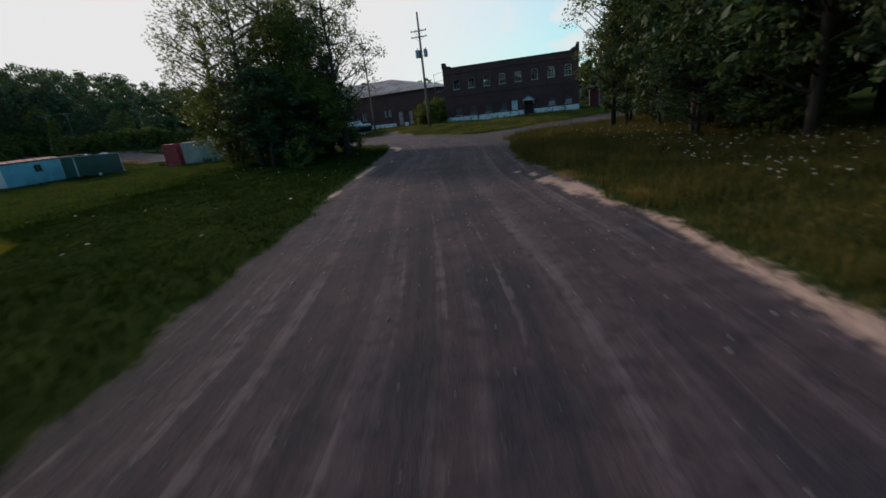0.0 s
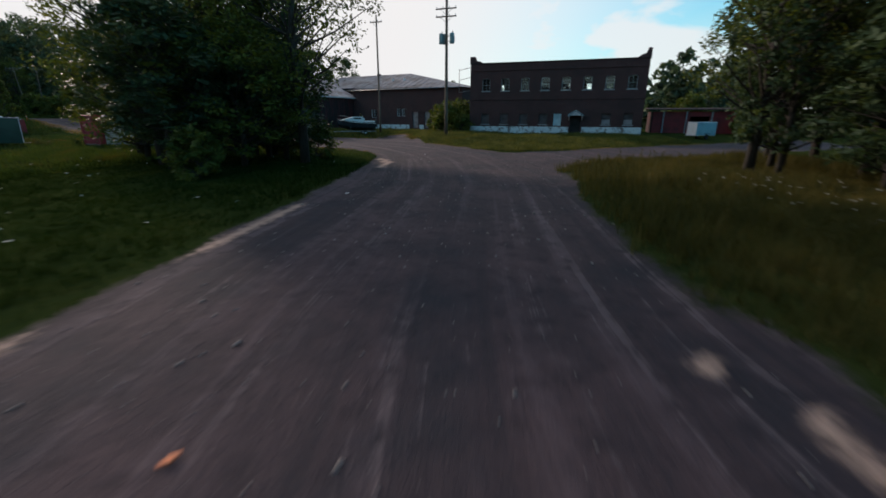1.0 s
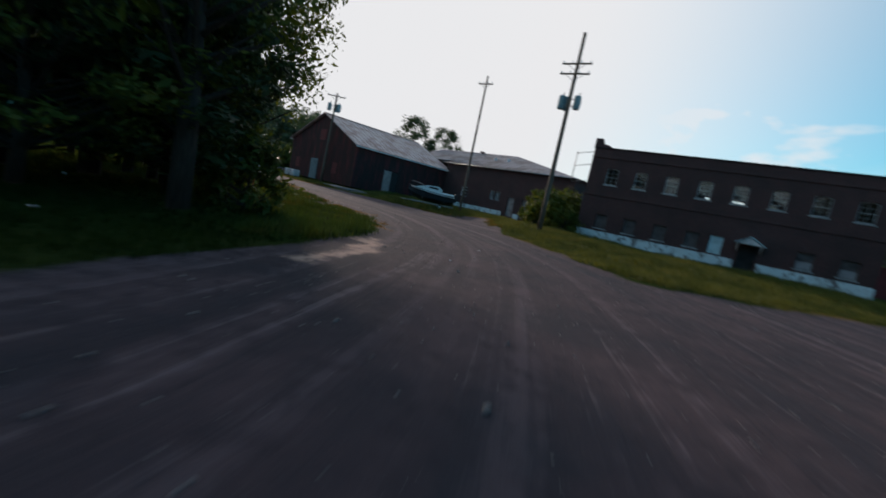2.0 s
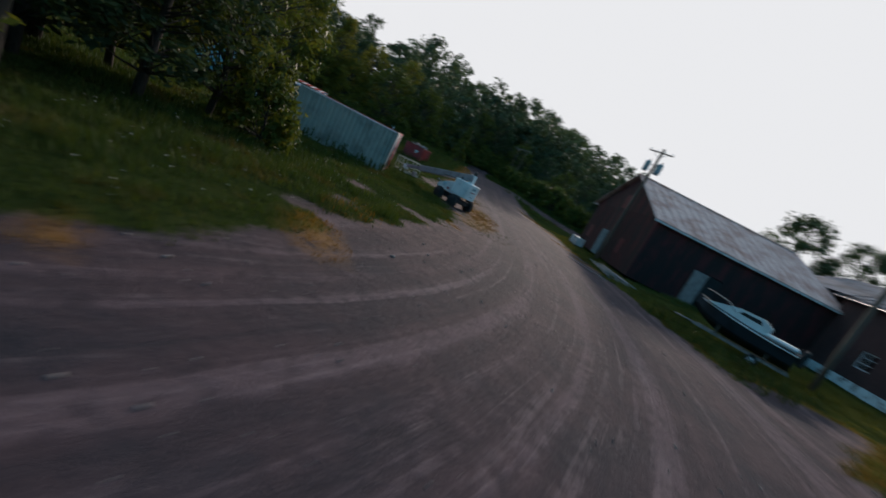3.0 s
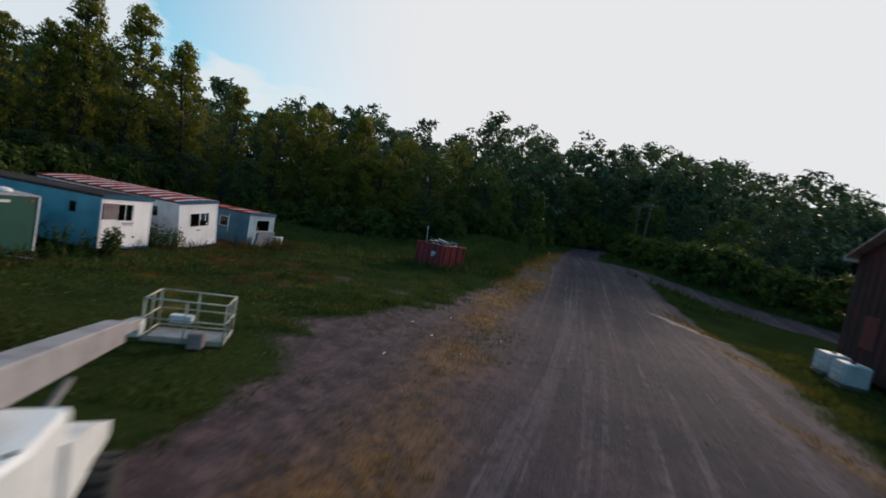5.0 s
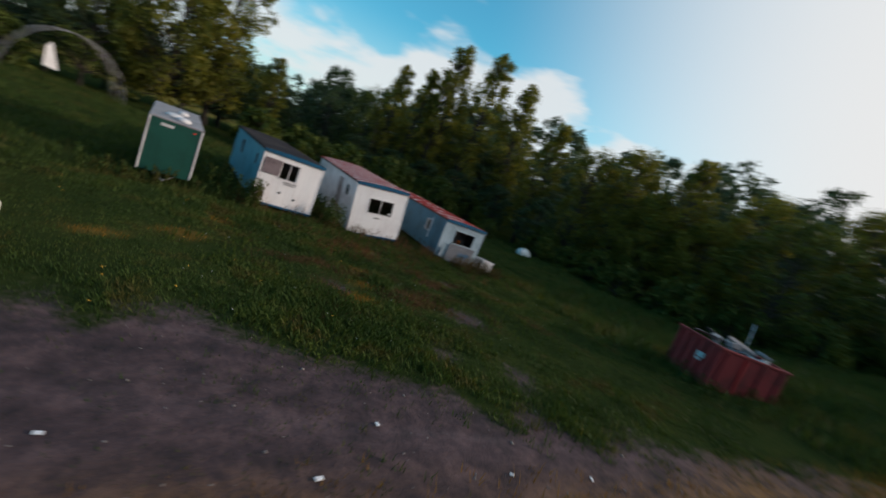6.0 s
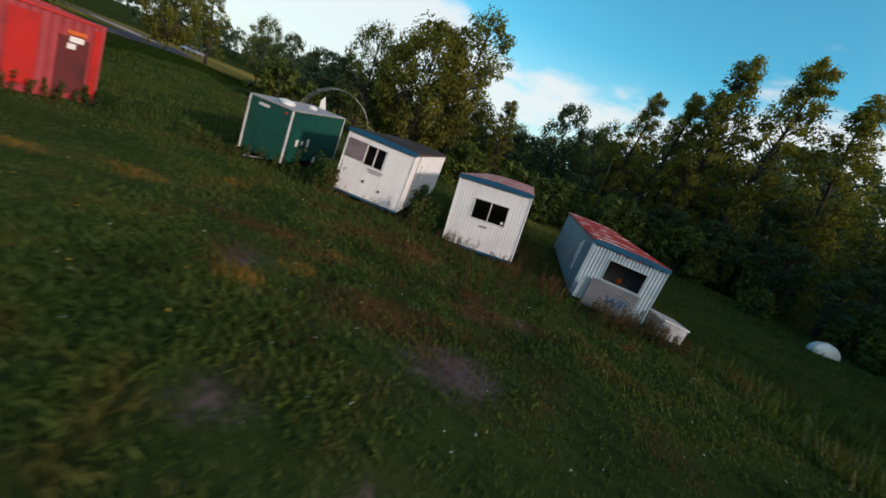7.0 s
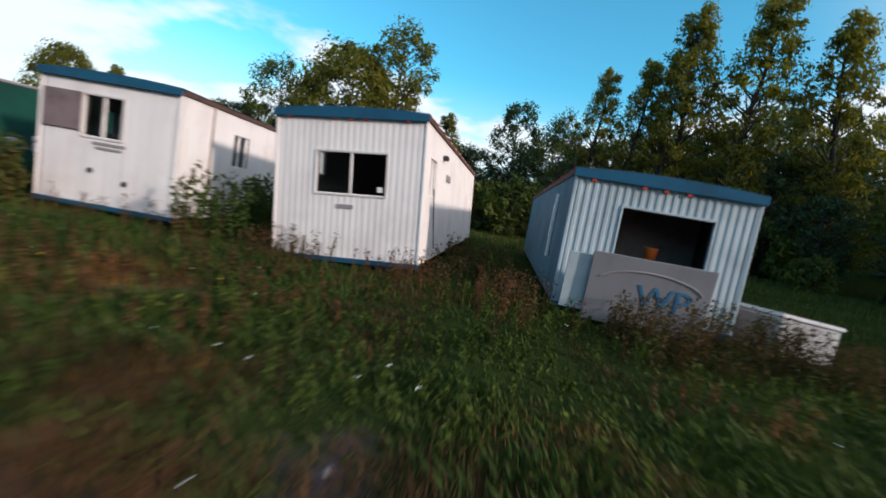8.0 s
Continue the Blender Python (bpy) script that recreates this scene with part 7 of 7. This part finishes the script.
def spread_points(rs, n, box_, keep):
    x, y = rs.uniform(box_[0], box_[1], n), rs.uniform(box_[2], box_[3], n)
    ok = is_free(x, y)
    x, y = x[ok], y[ok]
    p = keep(x, y)
    ok = rs.uniform(0, 1, len(x)) < p
    return x[ok], y[ok]


def grass_sheet(name, label, seed, n, area, keep, high, each, width, spread, mat, droop=0.35, simple=True):
    rs = np.random.RandomState(seed)
    x, y = spread_points(rs, n, area, keep)
    v, f = blades(rs, x, y, high(x, y), each, width, spread, droop, simple)
    return tagged(new(name, soup(name, v, f, mat)), label, "grass", kind="stuff")


def rough(x, y):
    return np.clip(0.5 + wave(x, y, 0.6, 31) * 0.9 + wave(x, y, 2.1, 32) * 0.5, 0.12, 1.2)


def green_only(x, y):
    return np.clip(1.25 - 2.2 * dirt_at(x, y), 0, 1) * np.clip(1.0 - 0.75 * dry_at(x, y), 0, 1)


def meadow_only(x, y):
    """Meadow with thin and bald places."""
    bald = np.clip(0.75 + 1.6 * wave(x, y, 1.1, 36) + 0.8 * wave(x, y, 3.0, 37), 0.42, 1)
    return green_only(x, y) * bald


def lawn_height(x, y):
    return 0.10 + 0.10 * rough(x, y)


def meadow_height(x, y):
    return 0.06 + 0.15 * rough(x, y) ** 1.5


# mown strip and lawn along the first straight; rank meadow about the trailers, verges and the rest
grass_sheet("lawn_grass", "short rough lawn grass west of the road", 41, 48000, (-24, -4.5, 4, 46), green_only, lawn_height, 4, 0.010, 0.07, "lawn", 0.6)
grass_sheet("verge_grass", "long olive grass on the road's eastern verge", 42, 34000, (0.8, 18, 6, 52), green_only, lambda x, y: 0.2 + 0.4 * rough(x, y), 5, 0.012, 0.08, "olive", 0.45)
grass_sheet("bend_grass", "rank grass inside the bend of the road", 43, 34000, (-33, -7, 43, 66), meadow_only, lambda x, y: 0.1 + 0.26 * rough(x, y) ** 1.6, 6, 0.010, 0.08, "grass", 0.45)
grass_sheet("yard_grass", "rank uneven grass in front of the trailers", 44, 92000, (-66, -34, 55, 72), meadow_only, meadow_height, 5, 0.009, 0.07, "grass", 0.7, False)
grass_sheet("north_grass", "rough grass strip before the buildings", 45, 90000, (-50, 20, 54, 90), lambda x, y: green_only(x, y) * ((y > 70) | (x > -12)), lambda x, y: 0.12 + 0.3 * rough(x, y), 5, 0.014, 0.1, "verge", 0.45)
grass_sheet("field_grass", "rough field grass behind the trailers", 46, 30000, (-86, -20, 20, 58), lambda x, y: green_only(x, y) * (1 - 0.85 * hay_sun_at(x, y)), lambda x, y: 0.15 + 0.25 * rough(x, y), 4, 0.02, 0.16, "grass", 0.5)
grass_sheet("bank_grass", "rough grass along the bend and the wood's foot", 47, 26000, (-96, -58, 58, 102), green_only, lambda x, y: 0.3 + 0.5 * rough(x, y), 3, 0.03, 0.16, "grass", 0.5)
grass_sheet("yard_tufts", "sparse weeds and grass tufts through the gravel yard", 49, 60000, (-64, -22, 58, 78), lambda x, y: 0.5 * yard_at(x, y) * np.clip(0.35 + 1.3 * wave(x, y, 0.8, 35), 0, 1) * np.clip(1.6 * dirt_at(x, y), 0, 1), lambda x, y: 0.04 + 0.1 * rough(x, y), 5, 0.010, 0.06, "grass", 0.7)
grass_sheet("edge_tufts", "uneven tufts of dark grass along the edge of the gravel", 50, 60000, (-62, -7, 43, 74), lambda x, y: np.clip(1 - np.abs(dirt_at(x, y) - 0.48) / 0.3, 0, 1) * np.clip(0.2 + 2.2 * wave(x, y, 1.4, 38), 0, 1), lambda x, y: 0.08 + 0.2 * rough(x, y) ** 1.5, 6, 0.010, 0.06, "grass", 0.6)
grass_sheet("dry_grass", "straw-yellow dry grass at the roadside", 48, 200000, (-88, -8, 48, 90), lambda x, y: np.clip(dry_at(x, y) * 1.3, 0, 1) * np.clip(1.3 - 1.1 * dirt_at(x, y), 0.42, 1), lambda x, y: 0.08 + 0.16 * rough(x, y), 5, 0.009, 0.07, "straw", 0.6)


def weeds(name, label, seed, spots, height, mat, leaf, category="weeds"):
    """Upright stems with small leaves in whorls."""
    rs = np.random.RandomState(seed)
    vs, fs, at = [], [], 0
    for x, y in spots:
        h = height * rs.uniform(0.55, 1.25)
        z = floor_z(x, y)
        lx, ly = rs.normal(size=2) * 0.12 * h
        k = int(9 + 14 * h)
        t = np.linspace(0.15, 1.0, k)
        c = np.stack([x + lx * t, y + ly * t, z + h * t], -1) + rs.normal(size=(k, 3)) * np.array([0.05, 0.05, 0.02]) * h
        v, f = leaf_cards(rs, c, np.full(k, 0.07 * h + 0.015), 3, leaf)
        vs.append(v)
        fs.append(f + at)
        at += len(v)
        w = 0.006
        v = np.array([(x - w, y, z), (x + w, y, z), (x + lx + w * 0.4, y + ly, z + h), (x + lx - w * 0.4, y + ly, z + h),
                      (x, y - w, z), (x, y + w, z), (x + lx, y + ly + w * 0.4, z + h), (x + lx, y + ly - w * 0.4, z + h)])
        vs.append(v)
        fs.append(np.arange(8).reshape(2, 4) + at)
        at += 8
    return tagged(new(name, soup(name, np.concatenate(vs), np.concatenate(fs), mat)), label, category, kind="stuff")


rs = np.random.RandomState(51)
front = []
for cx, cy, turn, half in ((-46.09, 55.05, -7.7, 1.4), (-50.45, 55.8, -13.3, 1.5), (-55.38, 57.28, -13.2, 1.6)):
    c, s = math.cos(radians(turn)), math.sin(radians(turn))
    for k in range(200 if half > 1.45 else 60):
        u, v = rs.uniform(-half - 0.9, half + 0.9), abs(rs.normal()) * 0.8 + 0.1
        if math.sin(u * 3.1 + cx) + rs.normal() * 0.6 > -0.3:
            front.append((cx + u * c - v * s, cy + u * s + v * c))
weeds("brown_weeds", "rust-brown seeding weeds along the trailers' fronts", 52, front, 0.5, "weed", 0.022)
side = [(rs.uniform(-48.9, -47.8), rs.uniform(51, 56.4)) for k in range(70)] + [(rs.uniform(-44.9, -44.3), rs.uniform(55.3, 56.0)) for k in range(26)] + [(rs.uniform(-44.6, -43.2), rs.uniform(52, 55.2)) for k in range(16)]
low = [(rs.uniform(-53.8, -52.2), rs.uniform(51, 57.6)) for k in range(90)] + [(rs.uniform(-57.6, -54.4), rs.uniform(57.8, 59.2)) for k in range(110)]
weeds("dark_weeds", "dark knee-high weeds before the sign and between the trailers", 58, low, 0.6, "bramble", 0.028)
weeds("green_weeds", "tall leafy weeds crowding between the trailers", 53, side, 1.05, "grass", 0.06)
base = [(rs.uniform(-44.5, -39), rs.uniform(54.3, 55.6)) for k in range(60)] + [(-29.2 + rs.uniform(-0.3, 0.5) - 0.25 * (60 - y), y) for y in rs.uniform(53.5, 60, 50)] + [(rs.uniform(-36, -29), rs.uniform(60.6, 61.8)) for k in range(40)] + [(-34.75 - 0.326 * d + rs.normal() * 0.25, 60.7 - 0.945 * d) for d in rs.uniform(-0.4, 6.2, 90)] + [(rs.uniform(-61, -56.5), rs.uniform(66.6, 71.8)) for k in range(60)] + [(x, 76.2 - 0.3 * (x + 18) + rs.normal() * 1.0) for x in rs.uniform(-23, -13, 130)]
weeds("mixed_weeds", "leafy weeds growing against the boxes and bin", 54, base, 0.55, "grass", 0.05)
def clumped(n, x0, x1, y0, y1, seed, bare=0.45):
    """Places that crowd into clumps, off the bare ground."""
    r = np.random.RandomState(seed)
    x, y = r.uniform(x0, x1, n), r.uniform(y0, y1, n)
    ok = (r.uniform(0, 1, n) < np.clip(0.25 + 1.8 * wave(x, y, 1.3, seed + 1) + 0.8 * wave(x, y, 3.3, seed + 2), 0, 1)) & (dirt_at(x, y) < bare) & is_free(x, y)
    return list(zip(x[ok], y[ok]))


weeds("meadow_weeds", "broad-leaved weeds in clumps through the meadow", 55, clumped(3600, -60, -41, 57.2, 67, 81), 0.14, "herb", 0.03)
weeds("tall_meadow_weeds", "taller pale leafy stems standing out of the meadow", 59, clumped(500, -60, -45, 57.0, 61.0, 84), 0.3, "herb", 0.026)
plot = [(x, y) for x, y in zip(rs.uniform(-63, -46, 900), rs.uniform(57.0, 60.4, 900)) if dirt_at(x, y) < 0.55 and rough(np.array([x]), np.array([y]))[0] > 0.5]
weeds("red_weeds", "reddish dock and dry stems through the meadow", 56, plot[:420], 0.26, "weed", 0.022)
verge = [(x, y) for x, y in zip(rs.uniform(3.5, 15, 700), rs.uniform(8, 48, 700)) if dirt_at(x, y) < 0.35]
weeds("verge_weeds", "tall leafy weeds on the eastern verge", 57, verge[:420], 0.6, "olive", 0.035)


def flowers(name, label, seed, spots, height, size, mat):
    rs = np.random.RandomState(seed)
    vs, fs, at = [], [], 0
    for x, y in spots:
        h, z = height * rs.uniform(0.7, 1.25), floor_z(x, y)
        for k in range(rs.randint(3, 8)):
            r = size * rs.uniform(0.5, 1.1)
            cx, cy, cz = x + rs.normal() * size * 1.3, y + rs.normal() * size * 1.3, z + h + rs.normal() * size * 0.5
            a = np.arange(6) * np.pi / 3
            tx, ty = rs.normal(size=2) * 0.25
            ring = np.stack([cx + r * np.cos(a), cy + r * np.sin(a), cz + r * (tx * np.cos(a) + ty * np.sin(a))], -1)
            vs.append(ring)
            fs.append(np.array([[0, 1, 2, 3], [0, 3, 4, 5]]) + at)
            at += 6
    return tagged(new(name, soup(name, np.concatenate(vs), np.concatenate(fs), mat)), label, "flowers", kind="stuff")


lace = [(x, y) for x, y in zip(rs.uniform(6.5, 16, 520), rs.uniform(10, 36, 520)) if dirt_at(x, y) < 0.3]
lace += [(x, y) for x, y in zip(rs.uniform(-22, -7, 50), rs.uniform(15, 42, 50)) if dirt_at(x, y) < 0.3]
THATCH = ((-47.0, 61.6, 1.3, 0.5), (-47.7, 63.4, 1.4, 0.6), (-48.6, 58.1, 0.8, 0.6), (-50.0, 60.4, 1.0, 0.5), (-50.4, 61.6, 1.3, 0.5), (-51.8, 61.3, 0.9, 0.4), (-44.6, 61.2, 1.0, 0.5), (-49.4, 63.0, 1.6, 0.5))


def thatch_at(x, y):
    f = 0.0
    for cx, cy, rx, ry in THATCH:
        f = np.maximum(f, 1.2 - np.hypot((x - cx) / rx, (y - cy) / ry))
    return np.clip(f + 0.5 * wave(x, y, 2.0, 39), 0, 1)


grass_sheet("brown_thatch", "red-brown flattened thatch in the worn meadow", 70, 60000, (-54, -43, 57, 65.5), thatch_at, lambda x, y: 0.07 + 0.1 * rough(x, y), 4, 0.008, 0.07, "weed", 0.85)
flowers("white_wildflowers", "white umbels of wild carrot in the grass", 61, lace, 0.5, 0.018, "petal")
bend = [(x, y) for x, y in zip(rs.uniform(-27, -11, 300), rs.uniform(50, 59, 300)) if dirt_at(x, y) < 0.3]
flowers("white_daisies", "white daisies dotted through the grass of the bend", 64, bend, 0.3, 0.0085, "petal")
daisy = [(x, y) for x, y in zip(rs.uniform(-58, -41, 90), rs.uniform(57.8, 67, 90)) if dirt_at(x, y) < 0.45]
flowers("white_daisies", "scattered small white daisies in the meadow", 62, daisy, 0.26, 0.007, "petal")
gold = [(x, y) for x, y in zip(rs.uniform(-50, -36, 40), rs.uniform(57, 66, 40)) if dirt_at(x, y) < 0.45]
flowers("orange_wildflowers", "small patches of orange wildflowers in the meadow", 63, gold, 0.16, 0.013, "petal_gold")


def stones(name, label, seed, n, area, keep, size):
    rs = np.random.RandomState(seed)
    x, y = spread_points(rs, n, area, keep)
    k = len(x)
    s = size * rs.gamma(2.0, 0.5, k)
    z = ground_height(x, y)
    shape = np.array([(1, 0, 0), (0, 1, 0), (-1, 0, 0), (0, -1, 0), (0, 0, 0.8), (0.1, 0.1, -0.4)])
    v = shape[None] * s[:, None, None] * rs.uniform(0.6, 1.3, (k, 6, 1))
    a = rs.uniform(0, 6.28, k)
    c, sn = np.cos(a)[:, None], np.sin(a)[:, None]
    v = np.stack([v[..., 0] * c - v[..., 1] * sn, v[..., 0] * sn + v[..., 1] * c, v[..., 2]], -1)
    v = v + np.stack([x, y, z + s * 0.2], -1)[:, None]
    tri = np.array([(0, 1, 4), (1, 2, 4), (2, 3, 4), (3, 0, 4), (1, 0, 5), (2, 1, 5), (3, 2, 5), (0, 3, 5)])
    f = (tri[None] + 6 * np.arange(k)[:, None, None]).reshape(-1, 3)
    return tagged(new(name, soup(name, v.reshape(-1, 3), f, "stone")), label, "gravel", kind="stuff")


stones("road_gravel", "loose gravel scattered over the dirt road and yard", 71, 44000, (-60, 6, 6, 86), lambda x, y: np.clip(dirt_at(x, y) * 1.4 - 0.5, 0, 1) * 0.6, 0.014)
